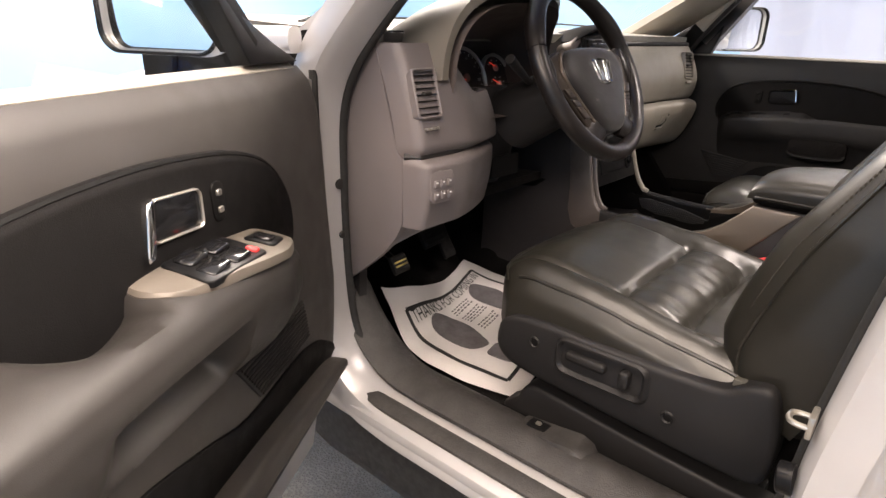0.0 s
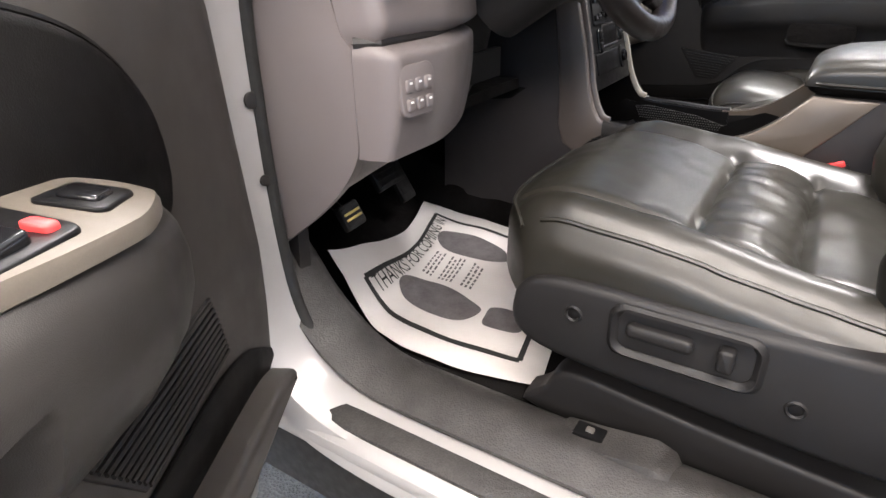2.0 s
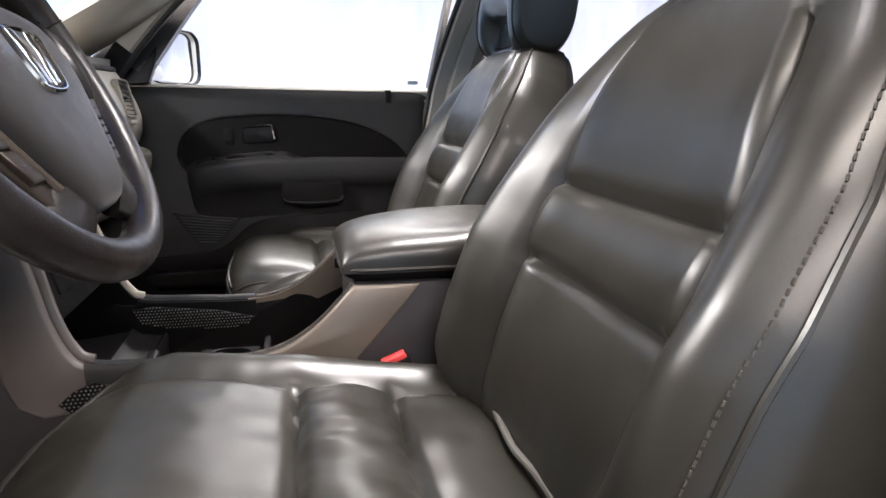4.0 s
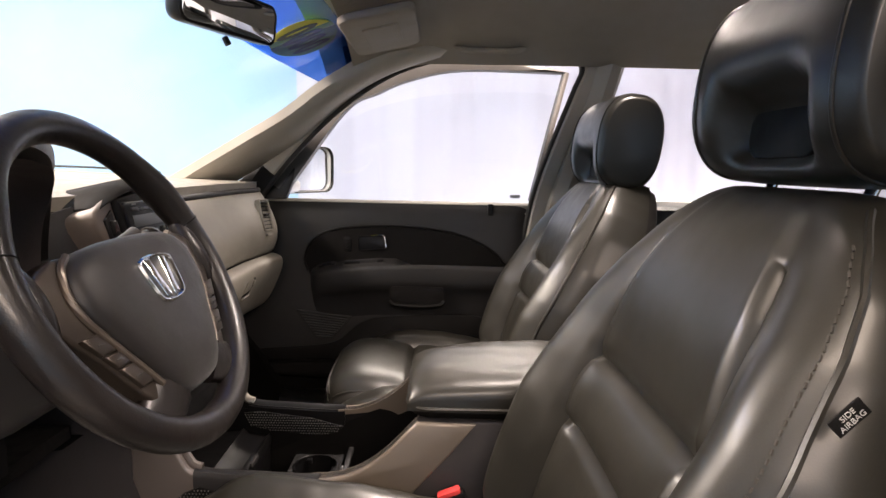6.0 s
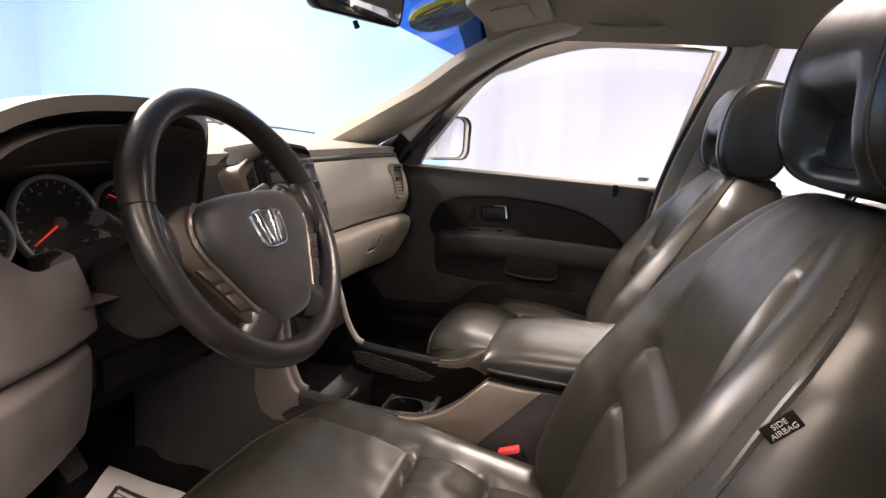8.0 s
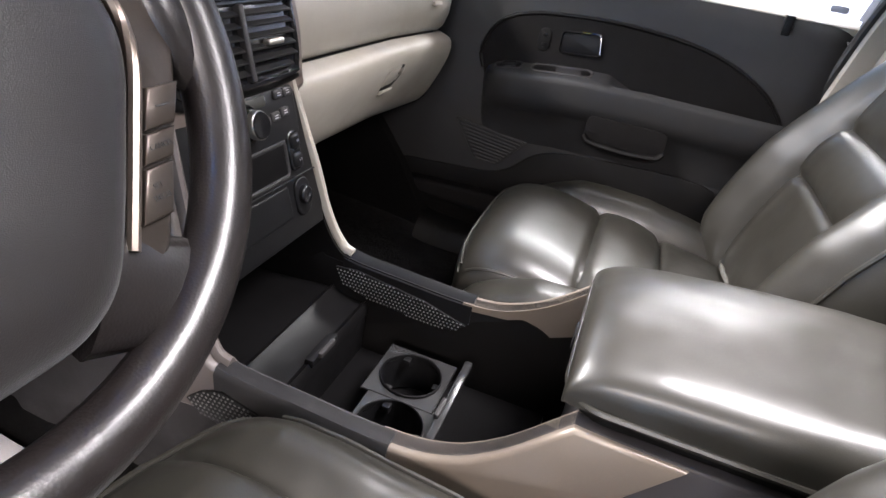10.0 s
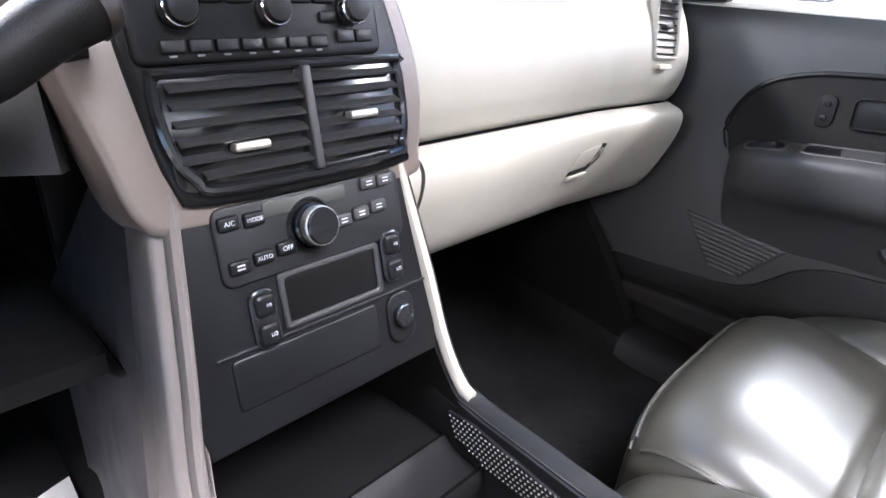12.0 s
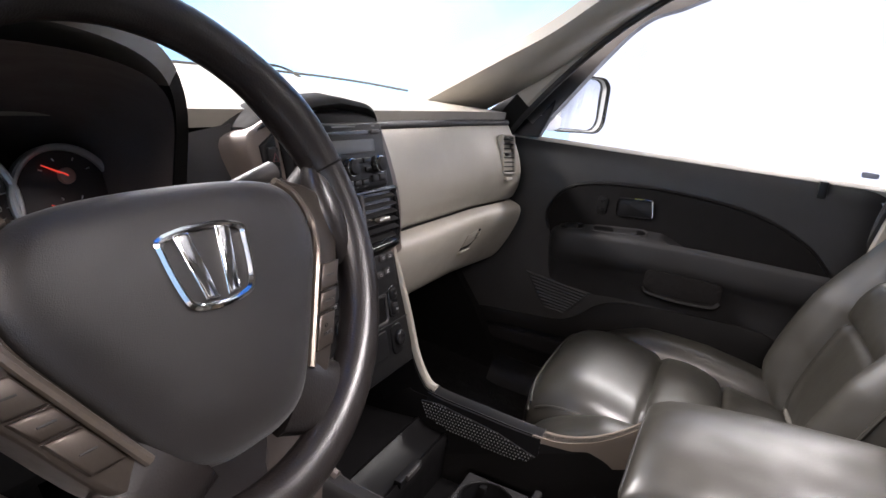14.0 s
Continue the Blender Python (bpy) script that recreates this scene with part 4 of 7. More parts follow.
        return arm_top(u) + 0.012 - 0.007 * max(0, a / 0.08) ** 2 - dip * max(0.0, 1 - max(0, a) / 0.085)

    if not driver:
        wide, tall = 0.60, 1.0
    else:
        wide, tall = 1.0, 1.0
    bm = B()
    rings = []
    prof = [(-0.02, 0.012), (0.03, 0.010), (0.066, 0.006), (0.083, -0.001), (0.093, -0.012), (0.097, -0.030), (0.095, -0.055), (0.085, -0.085), (0.066, -0.112), (0.04, -0.130), (0.01, -0.14), (-0.02, -0.145)]
    if not driver:
        prof = prof[:3] + [(0.086, -0.004), (0.093, -0.009), (0.096, -0.018), (0.095, -0.05), (0.090, -0.066), (0.074, -0.080), (0.062, -0.088), (0.050, -0.13), (0.02, -0.20), (-0.03, -0.205)]
    if driver:
        dzs = [-0.001, -0.006] + list(np.linspace(-0.012, -0.145, 24))
        prof = prof[:3] + [(float(np.interp(-dz, [-p[1] for p in prof], [p[0] for p in prof])), dz) for dz in dzs]

    def scoop(u, dz):
        """The hand pull hollowed into the side of the armrest."""
        e = lambda q: max(0.0, min(1.0, q)) ** 2 * (3 - 2 * max(0.0, min(1.0, q)))
        return 0.042 * e((u - 0.452) / 0.022) * e((0.67 - u) / 0.09) * e((-0.040 - dz) / 0.012) * e((dz + 0.112) / 0.030) if driver else 0.0

    for u in np.linspace(0.268, 0.913, 130 if driver else 90):
        k, zt = arm_scale(u), arm_top(u)
        top = [f(a * k * wide if a > 0 else a, u, arm_z(u, a)) for a in (-0.02, 0.012, 0.03, 0.045, 0.058, 0.07)]
        rings.append(top + [f((a - scoop(u, dz)) * k * wide if a > 0 else a, u, zt + dz * tall * (0.45 + 0.55 * k)) for a, dz in prof[3:]])
    loft(bm, rings)
    arm = part("armrest", bm, ARMGREY if driver else SHADEDDOOR, ob, "grey plastic door armrest", sharp=50)
    # cap on the armrest
    def cap(u, a, h):
        k = arm_scale(u)
        return f(a * k * wide, u, arm_z(u, a) + h)

    if driver:
        cp = [(0.302, 0.036), (0.300, 0.062), (0.313, 0.084), (0.35, 0.093), (0.40, 0.092), (0.457, 0.086), (0.50, 0.079), (0.523, 0.070), (0.536, 0.052), (0.536, 0.030), (0.520, 0.016), (0.45, 0.012), (0.36, 0.012), (0.315, 0.020)]
        cp = [(p.x, p.y) for p in smooth_path([(a, b, 0) for a, b in cp], 4, True)]
        bm = B()
        cap_sheet(bm, cp, cap)
        part("armrest_cap", bm, CAPTRIM, arm, "champagne coloured switch surround")
        bm = B()
        plate(bm, [(u + 0.20 * (a - 0.053), a) for u, a in rrect(0.112, 0.060, 0.008, 4, 0.438, 0.053)], cap, 0.0, 0.0062, 0.0015)
        part("switch_plate", bm, BLACK, arm, "black window switch plate")
        bm = B()
        plate(bm, rrect(0.040, 0.036, 0.006, 4, 0.348, 0.060), cap, 0.0, 0.0062, 0.0015)
        part("mirror_switch", bm, BLACK, arm, "black mirror switch")
        bm = B()
        plate(bm, rrect(0.022, 0.022, 0.005, 4, 0.348, 0.060), cap, 0.004, 0.0085, 0.002)
        part("mirror_knob", bm, GLOSSBLACK, arm)
        for u in (0.424, 0.464):
            for a in (0.040, 0.066):
                # rockers tilt up towards their front lip
                bm = B()
                plate(bm, rrect(0.031, 0.021, 0.004, 3, u + 0.20 * (a - 0.053), a), lambda p, q, h: cap(p, q, h + (0.14 * (u - p) if h > 0.004 else 0)), 0.003, 0.0090, 0.002)
                part("window_switch", bm, GLOSSBLACK, arm)
        bm = B()
        plate(bm, rrect(0.010, 0.013, 0.003, 3, 0.3985, 0.070), cap, 0.004, 0.0095, 0.002)
        part("lock_switch", bm, RED, arm, "red window lock switch")
    else:
        for u, w in ((0.318, 0.050), (0.428, 0.115)):
            bm = B()
            ring_plate(bm, rrect(w + 0.010, 0.040, 0.014, 4, u, 0.05), rrect(w, 0.030, 0.011, 4, u, 0.05), cap, -0.002, 0.002, 0.001)
            part("slot_rim", bm, DARKGREY, arm)
            bm = B()
            plate(bm, rrect(w, 0.030, 0.011, 4, u, 0.05), cap, -0.004, 0.0008, 0.0003)
            part("slot", bm, TRAY, arm)
        bm = B()
        plate(bm, rrect(0.03, 0.012, 0.004, 3, 0.318, 0.05), cap, 0.0, 0.007, 0.003)
        part("window_switch", bm, BLACK, arm)
    # passenger pull in the armrest: a dark plate stands for the hollow's shade
    cupf = (lambda u, z, h: f(0.086 * arm_scale(u) + h, u, z)) if driver else (lambda u, z, h: f(0.054 + h, u, z))
    if not driver:
        bm = B()
        plate(bm, rrect(0.160, 0.050, 0.014, 5, 0.585, 0.844), cupf, -0.02, 0.0045, 0.0008)
        part("pull_shade", bm, CARPET, arm, "dark plate for the shaded hollow of the pull")
        bm = B()
        tube(bm, smooth_path([cupf(0.506, 0.828, 0.000), cupf(0.516, 0.817, 0.003), cupf(0.54, 0.814, 0.005), cupf(0.585, 0.812, 0.006), cupf(0.63, 0.814, 0.005), cupf(0.654, 0.817, 0.003), cupf(0.664, 0.828, 0.000)], 4), 0.0085, 8, flat=0.8)
        # lip darkened to charcoal against the light from above
        part("pull_lip", bm, CHAR, arm, "raised lip under the pull cup")
    # release handle in its bezel
    proud = 0.012 if driver else 0.0045
    hf = lambda u, z, h: f(skin(z) + proud + h, u, z)
    lean_u = lambda u, z: (u + (0.990 - z) * (0.16 if u > 0.45 else 0.04), z + (u - 0.45) * 0.08)
    bo, bi = [lean_u(*p) for p in rrect(0.080, 0.042, 0.008, 4, 0.449, 0.990)], [lean_u(*p) for p in rrect(0.075, 0.037, 0.006, 4, 0.449, 0.990)]
    bm = B()
    ring_plate(bm, bo, bi, hf, -0.004, 0.0040, 0.0015)
    part("handle_bezel", bm, STEEL if driver else CHAR, ob)
    bm = B()
    plate(bm, bi, hf, -0.01, 0.0008, 0.0003)
    part("handle_recess", bm, GLOSSBLACK if driver else BLACK, ob)
    bm = B()
    if not driver:
        tube(bm, smooth_path([hf(*lean_u(a, b), 0.004) for a, b in ((0.448, 1.011), (0.483, 1.0105), (0.488, 1.006), (0.489, 0.975))], 4), 0.0024, 6)
    else:
        plate(bm, [(0.484, 1.0145), (0.492, 1.0130), (0.497, 1.004), (0.506, 0.966), (0.5055, 0.960), (0.497, 0.961), (0.4925, 0.970)], hf, -0.002, 0.0065, 0.002)
    part("release_handle", bm, CHROME, ob, "chrome release handle")
    bm = B()
    plate(bm, rrect(0.024, 0.044, 0.010, 5, 0.377, 0.984), hf, -0.004, 0.0018, 0.001)
    lk = part("lock_plate", bm, CHAR, ob)
    for z in (0.975, 0.994):
        bm = B()
        plate(bm, rrect(0.009, 0.007, 0.002, 3, 0.377, z), hf, 0.001, 0.0045, 0.0015)
        part("lock_button", bm, STEEL if driver else BLACK, lk)
    # speaker grille of narrow slats
    gf = lambda u, z, h: f(skin(z) + h, u, z)
    quad = [(0.165, 0.706), (0.33, 0.700), (0.38, 0.768), (0.180, 0.772)] if driver else [(0.282, 0.704), (0.336, 0.702), (0.392, 0.770), (0.224, 0.788)]
    q0, q1, q2, q3 = [Vector(p) for p in quad]
    bm = B()
    plate(bm, quad, gf, -0.004, 0.004, 0.002)
    gr = part("speaker_grille", bm, DARKGREY if driver else SHADEDDOOR, ob, "slatted speaker grille")
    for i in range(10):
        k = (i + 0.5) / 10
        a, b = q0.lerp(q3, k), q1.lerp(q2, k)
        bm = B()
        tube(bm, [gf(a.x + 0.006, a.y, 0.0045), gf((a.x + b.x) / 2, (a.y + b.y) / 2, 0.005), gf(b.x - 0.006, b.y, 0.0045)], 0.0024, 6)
        part("slat", bm, ARMGREY if driver else SHADEDDOOR, gr)
    # map pocket low on the door
    pp = [(0.085, 0.612), (0.10, 0.66), (0.19, 0.690), (0.36, 0.690), (0.45, 0.715), (0.58, 0.745), (0.76, 0.75), (0.80, 0.72), (0.80, 0.60), (0.45, 0.595)]
    if not driver:
        pp[2:7] = [(0.20, 0.672), (0.34, 0.690), (0.42, 0.752), (0.52, 0.772), (0.76, 0.778)]
    pp = [(p.x, p.y) for p in smooth_path([(a, b, 0) for a, b in pp], 4, True)]
    bm = B()
    plate(bm, pp, gf, -0.005, 0.004, 0.002)
    part("map_pocket", bm, CHAR, ob, "dark carpeted map pocket")
    bm = B()
    wall = [(0.10, 0.60), (0.11, 0.625), (0.25, 0.637), (0.45, 0.645), (0.76, 0.65), (0.80, 0.62), (0.80, 0.585), (0.45, 0.582)]
    wall = [(p.x, p.y) for p in smooth_path([(a, b, 0) for a, b in wall], 4, True)]
    plate(bm, wall, gf, 0.004, 0.036, 0.010)
    # passenger wall darkened to matt black, the driver's stays grey
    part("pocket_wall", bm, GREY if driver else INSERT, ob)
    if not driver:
        # added strip: hides the pale silver shell edge below the pocket
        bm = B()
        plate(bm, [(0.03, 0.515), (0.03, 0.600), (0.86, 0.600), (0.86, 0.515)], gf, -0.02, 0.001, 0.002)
        part("shell_cover", bm, INSERT, ob, "black strip added over the lower edge of the shell")
    # belt moulding, window glass, sail, mirror
    bm = B()
    rings = []
    for u in np.linspace(0.06, 0.912, 24):
        rings.append([f(a, u, z) for a, z in ((-0.024, 1.095), (-0.021, 1.106), (-0.030, 1.113), (-0.046, 1.113), (-0.052, 1.09))])
    loft(bm, rings)
    part("belt_moulding", bm, TAUPE, ob, "pale belt moulding along the window")
    top = [(0.185, 1.13), (0.35, 1.375), (0.45, 1.435), (0.55, 1.479), (0.71, 1.513), (0.985, 1.52), (0.915, 1.12)]
    if not driver:
        top[-2] = (1.024, 1.512)
    tops = [(p.x, p.y) for p in smooth_path([(a, b, 0) for a, b in top[:-1]], 6)]
    lean = lambda z: -0.035 - 0.30 * (z - 1.12)
    bm = B()
    rings = []
    k = len(tops)
    full = tops + [((top[-2][0] + 0.915) / 2, 1.32), (0.915, 1.12)]
    rear = 1.0 if driver else 0.4
    for i, (u, z) in enumerate(full):
        ua, za = full[max(i - 1, 0)]
        ub, zb = full[min(i + 1, len(full) - 1)]
        t = Vector((ub - ua, zb - za)).normalized()
        o = Vector((-t.y, t.x))
        thin = rear if u > 0.90 else 1.0 if driver else 1.6
        rings.append([f(lean(z) + da, u + o.x * d, z + o.y * d) for d, da in ((0, 0.012), (0.018 * thin, 0.016), (0.04 * thin, 0.01), (0.045 * thin, -0.03), (0.0, -0.03))])
    loft(bm, rings)
    part("window_frame", bm, CHAR if driver else GREY, ob, "dark window frame" if driver else "grey window frame")
    bm = B()
    cells_u = 24
    us = np.linspace(0.20, top[-2][0] - 0.02, cells_u)
    rows_lo, rows_hi = [], []
    for u in us:
        zt = float(np.interp(u, [p[0] for p in tops], [p[1] for p in tops]))
        if u > 0.915:
            zl = float(np.interp(u, [0.915, top[-2][0]], [1.12, 1.52]))
        else:
            zl = 1.11
        rows_lo.append(f(lean(zl), u, zl))
        rows_hi.append(f(lean(zt), u, max(zt, zl)))
    loft(bm, [rows_lo, rows_hi], closed=False, cap=False)
    g = part("window_glass", bm, GLASS, ob, "clear side window")
    g.visible_shadow = False
    bm = B()
    sail = [(0.055, 1.115), (0.20, 1.115), (0.235, 1.215), (0.20, 1.19), (0.12, 1.145)] if driver else [(0.0, 1.105), (0.190, 1.112), (0.206, 1.16), (0.228, 1.290), (0.205, 1.285), (0.14, 1.240), (0.05, 1.165)]
    plate(bm, sail, lambda u, z, h: f(lean(z) + h, u, z), -0.01, 0.018, 0.004)
    part("mirror_sail", bm, BLACK, ob, "black mirror sail")
    if not driver:
        bm = B()
        box(bm, f(-0.012, 0.797, 1.092), (0.022, 0.016, 0.036), 0.003)
        part("lock_knob", bm, BLACK, ob, "black lock knob by the window")
        bm = B()
        plate(bm, rrect(0.030, 0.011, 0.003, 3, 0.872, 1.132), lambda u, z, h: f(lean(z) + h, u, z), 0.001, 0.0016, 0.0002)
        part("glass_mark", bm, MARKPRINT, ob, "small grey mark printed on the glass")
    # outside mirror: a rounded shell with the glass set back
    mc, mw, mu, ms = (-0.23, 0.225, 0.085, 0.13) if driver else (-0.290, 0.205, 0.210, -0.52)
    mo = rrect(mw, 0.158, 0.038, 6, mc, 1.197)
    mf = lambda a, z, h: f(a, mu + h + ms * (a - mc), z)
    bm = B()
    rings = []
    for h, sc in ((0.0, 1.0), (-0.02, 1.02), (-0.05, 0.98), (-0.085, 0.85), (-0.11, 0.6), (-0.12, 0.3)):
        rings.append([mf(mc + (a - mc) * sc, 1.197 + (z - 1.197) * sc, h) for a, z in mo])
    rings.insert(0, [mf(mc + (a - mc) * 0.955, 1.197 + (z - 1.197) * 0.945, 0.0) for a, z in mo])
    rings.insert(0, [mf(mc + (a - mc) * 0.94, 1.197 + (z - 1.197) * 0.93, -0.015) for a, z in mo])
    loft(bm, rings)
    hs = part("mirror_housing", bm, SILVER, ob, "silver mirror housing")
    bm = B()
    plate(bm, [(mc + (a - mc) * 0.93, 1.197 + (z - 1.197) * 0.92) for a, z in mo], mf, -0.016, -0.010, 0.001)
    part("mirror_glass", bm, MIRROR, hs, "mirror glass")
    bm = B()
    ring_plate(bm, [(mc + (a - mc) * 1.0, 1.197 + (z - 1.197) * 1.0) for a, z in mo], [(mc + (a - mc) * 0.95, 1.197 + (z - 1.197) * 0.94) for a, z in mo], mf, -0.012, 0.004, 0.002)
    part("mirror_rim", bm, BLACK, hs)
    bm = B()
    loft(bm, [[f(a, u, z) for u, z in rrect(0.05, 0.04, 0.015, 4, 0.03 if driver else 0.17, 1.145)] for a in (-0.03, -0.08, -0.13, -0.18)])
    part("mirror_arm", bm, SILVER, hs)
    return ob


DOOR_TURN = 60.0
HINGE = V(-0.83, 0.27, 0)
DD, DN = V(-math.sin(radians(DOOR_TURN)), -math.cos(radians(DOOR_TURN)), 0), V(math.cos(radians(DOOR_TURN)), -math.sin(radians(DOOR_TURN)), 0)
door("driver_door", lambda a, u, z: HINGE + DD * u + DN * a + V(0, 0, z), "open driver's door with grey trim and switches", True)
door("passenger_door", lambda a, u, z: V(0.77 - a, 0.365 - u, z), "closed passenger door with grey trim darkened for shade", False)


# ---- dashboard ----
def S(x, z, h):
    """A place on the sloping face of the centre stack; h is proud of it."""
    return V(0.010 + x, 0.19 + (z - 1.10) * 0.245 - 0.971 * h, z + 0.238 * h)


FC = smooth_path([(0, 0.253, 0), (0.05, 0.243, 0), (0.16, 0.231, 0), (0.35, 0.212, 0), (0.58, 0.199, 0), (0.76, 0.1985, 0), (0.88, 0.2045, 0), (0.95, 0.210, 0), (1.0, 0.219, 0)], 6)
FQ, FY = [p.x for p in FC], [p.y for p in FC]
GC = smooth_path([(0, 0.213, 0), (0.02, 0.202, 0), (0.06, 0.189, 0), (0.14, 0.184, 0), (0.28, 0.187, 0), (0.47, 0.198, 0), (0.75, 0.219, 0), (0.92, 0.238, 0), (1.0, 0.256, 0)], 6)
GQ, GY = [p.x for p in GC], [p.y for p in GC]


def fascia(x, q):
    """Face of the dashboard on the passenger's side; q runs from its top edge down to the seam."""
    y = float(np.interp(q, FQ, FY)) - 0.10 * max(0, x - 0.52) + 0.05 * max(0.0, (x - 0.705) / 0.02) ** 2
    return V(x, y, 1.141 - q * (0.172 + 0.008 * (x - 0.13)))


def dashboard():
    ob = thing("dashboard", (0, 0.4, 0.80), "taupe and dark grey car dashboard", "dashboard")
    # top pad
    bm = B()

    def top(x, v):
        well = 1 / (1 + math.exp((x + 0.205) / 0.006)) / (1 + math.exp(-(x + 0.668) / 0.006))
        y0 = 0.254 + 0.10 * well - 0.10 * max(0, x - 0.52) + 0.05 * max(0, (abs(x) - 0.705) / 0.02) ** 2
        y = y0 + (0.86 - y0) * v
        return V(x, y, 1.143 + 0.024 * v + 0.006 * (1 - (x / 0.7) ** 2) * min(1, v * 5))

    sheet(bm, top, np.linspace(0.722, -0.735, 120), np.linspace(0, 1, 24), 0.02)
    part("top_pad", bm, TOPPAD, ob, "pale taupe dashboard top", sharp=60)
    bm = B()
    tube(bm, [top(x, 0) + V(0, -0.004, -0.003) for x in np.linspace(0.125, 0.720, 40)], 0.0075, 10)
    part("top_seam", bm, DARKGREY, ob, "dark lip along the dashboard top")
    bm = B()
    loft(bm, [[V(x0, y, 1.02), V(x0, y, z0), V(x0 + 0.05, y, z0 + 0.012), V(0.768, y, z1), V(0.775, y, 1.02)] for x0, y, z0, z1 in ((0.700, 0.285, 1.128, 1.140), (0.67, 0.36, 1.150, 1.165), (0.65, 0.45, 1.155, 1.175), (0.65, 0.62, 1.14, 1.15))])
    part("pillar_foot", bm, TAUPE, ob, sharp=60)
    # passenger fascia
    bm = B()
    sheet(bm, fascia, np.linspace(0.125, 0.724, 70), np.linspace(0.0, 1, 40), -0.02)
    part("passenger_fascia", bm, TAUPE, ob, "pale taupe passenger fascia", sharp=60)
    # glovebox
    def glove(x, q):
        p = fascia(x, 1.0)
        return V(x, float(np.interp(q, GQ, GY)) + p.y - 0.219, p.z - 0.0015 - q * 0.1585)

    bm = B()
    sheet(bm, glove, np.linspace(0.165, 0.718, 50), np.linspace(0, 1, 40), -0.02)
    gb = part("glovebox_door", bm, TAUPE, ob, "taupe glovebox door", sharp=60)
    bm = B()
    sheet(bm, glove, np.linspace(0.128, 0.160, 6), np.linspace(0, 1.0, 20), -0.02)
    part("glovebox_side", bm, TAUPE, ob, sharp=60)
    bm = B()
    sheet(bm, lambda x, q: glove(x, q) + V(0, 0.012, 0), np.linspace(0.13, 0.715, 8), np.linspace(0, 1.02, 8), -0.01)
    part("glovebox_gap", bm, BLACK, ob)
    bm = B()
    sheet(bm, lambda x, q: V(x, 0.27 + 0.68 * q, 0.80 + 0.02 * q), np.linspace(0.12, 0.76, 6), np.linspace(0, 1, 6), -0.02)
    part("underside", bm, CHAR, ob)
    gm = lambda a, b, h: (lambda p, n: p + n * h)(glove(0.48 + a, 0.40 - b / 0.15), V(0, -0.955, 0.25))
    bm = B()
    sk = lambda a, b: (a, b + a * 0.0)
    # charcoal strip painted as the shadow below and right of the latch plate
    plate(bm, [(-0.034, -0.014), (0.012, -0.014), (0.031, 0.002), (0.037, 0.024), (0.024, 0.026), (0.014, 0.002), (0.006, -0.006), (-0.034, -0.007)], gm, -0.006, 0.0008, 0.0004)
    part("latch_shadow", bm, CHAR, gb)
    bm = B()
    plate(bm, [(-0.034, -0.005), (0.005, -0.004), (0.013, 0.003), (0.022, 0.024), (-0.028, 0.020)], gm, -0.006, 0.002, 0.0008)
    part("latch_plate", bm, TAUPE, gb)
    bm = B()
    plate(bm, rrect(0.046, 0.009, 0.004, 3, -0.011, -0.0185), gm, 0.0, 0.008, 0.004)
    part("latch_handle", bm, TAUPE, gb, "glovebox latch")
    bm = B()
    plate(bm, oval(0.011, 0.011, 14, 0.026, 0.014), gm, 0.0, 0.005, 0.001)
    part("lock_barrel", bm, STEEL, gb)
    return ob


DASH = dashboard()


def vent(ob, f, w, h, slats, name="air_vent", frame_mat=TAUPE):
    """A louvred vent; f(a, b, d) places it."""
    bm = B()
    ring_plate(bm, rrect(w + 0.010, h + 0.010, 0.010, 4), rrect(w, h, 0.006, 4), f, -0.01, 0.004, 0.002)
    vb = part(name, bm, frame_mat, ob)
    bm = B()
    plate(bm, rrect(w, h, 0.006, 4), f, -0.03, -0.022, 0.001)
    part("duct", bm, BLACK, vb)
    for i in range(slats):
        b = -h / 2 + h * (i + 0.5) / slats
        bm = B()
        rings = []
        for a in (-w / 2, w / 2):
            rings.append([f(a, b + db, d) for db, d in ((0.0035, -0.020), (0.0048, -0.018), (-0.001, 0.001), (-0.0028, 0.0005))])
        loft(bm, rings)
        part("slat", bm, BLACK, vb)
    bm = B()
    plate(bm, rrect(w * 0.36, 0.006, 0.002, 3, 0, 0), f, -0.004, 0.006, 0.002)
    part("tab", bm, DARKGREY, vb)
    return vb


def side_vents():
    # passenger side
    p = fascia(0.645, 0.38)
    m = frame_matrix((0.645, p.y - 0.003, 1.075), (0.97, -0.14, -0.05), (0.16, 0.22, 0.96), (-0.14, -0.96, 0.22))
    vent(DASH, lambda a, b, d: m @ V(a, b, d), 0.050, 0.080, 8)
    bm = B()
    plate(bm, rrect(0.03, 0.008, 0.003, 3, 0.0, -0.055), lambda a, b, d: m @ V(a, b, d), -0.004, 0.003, 0.001)
    part("vent_wheel", bm, TAUPE, DASH)


side_vents()


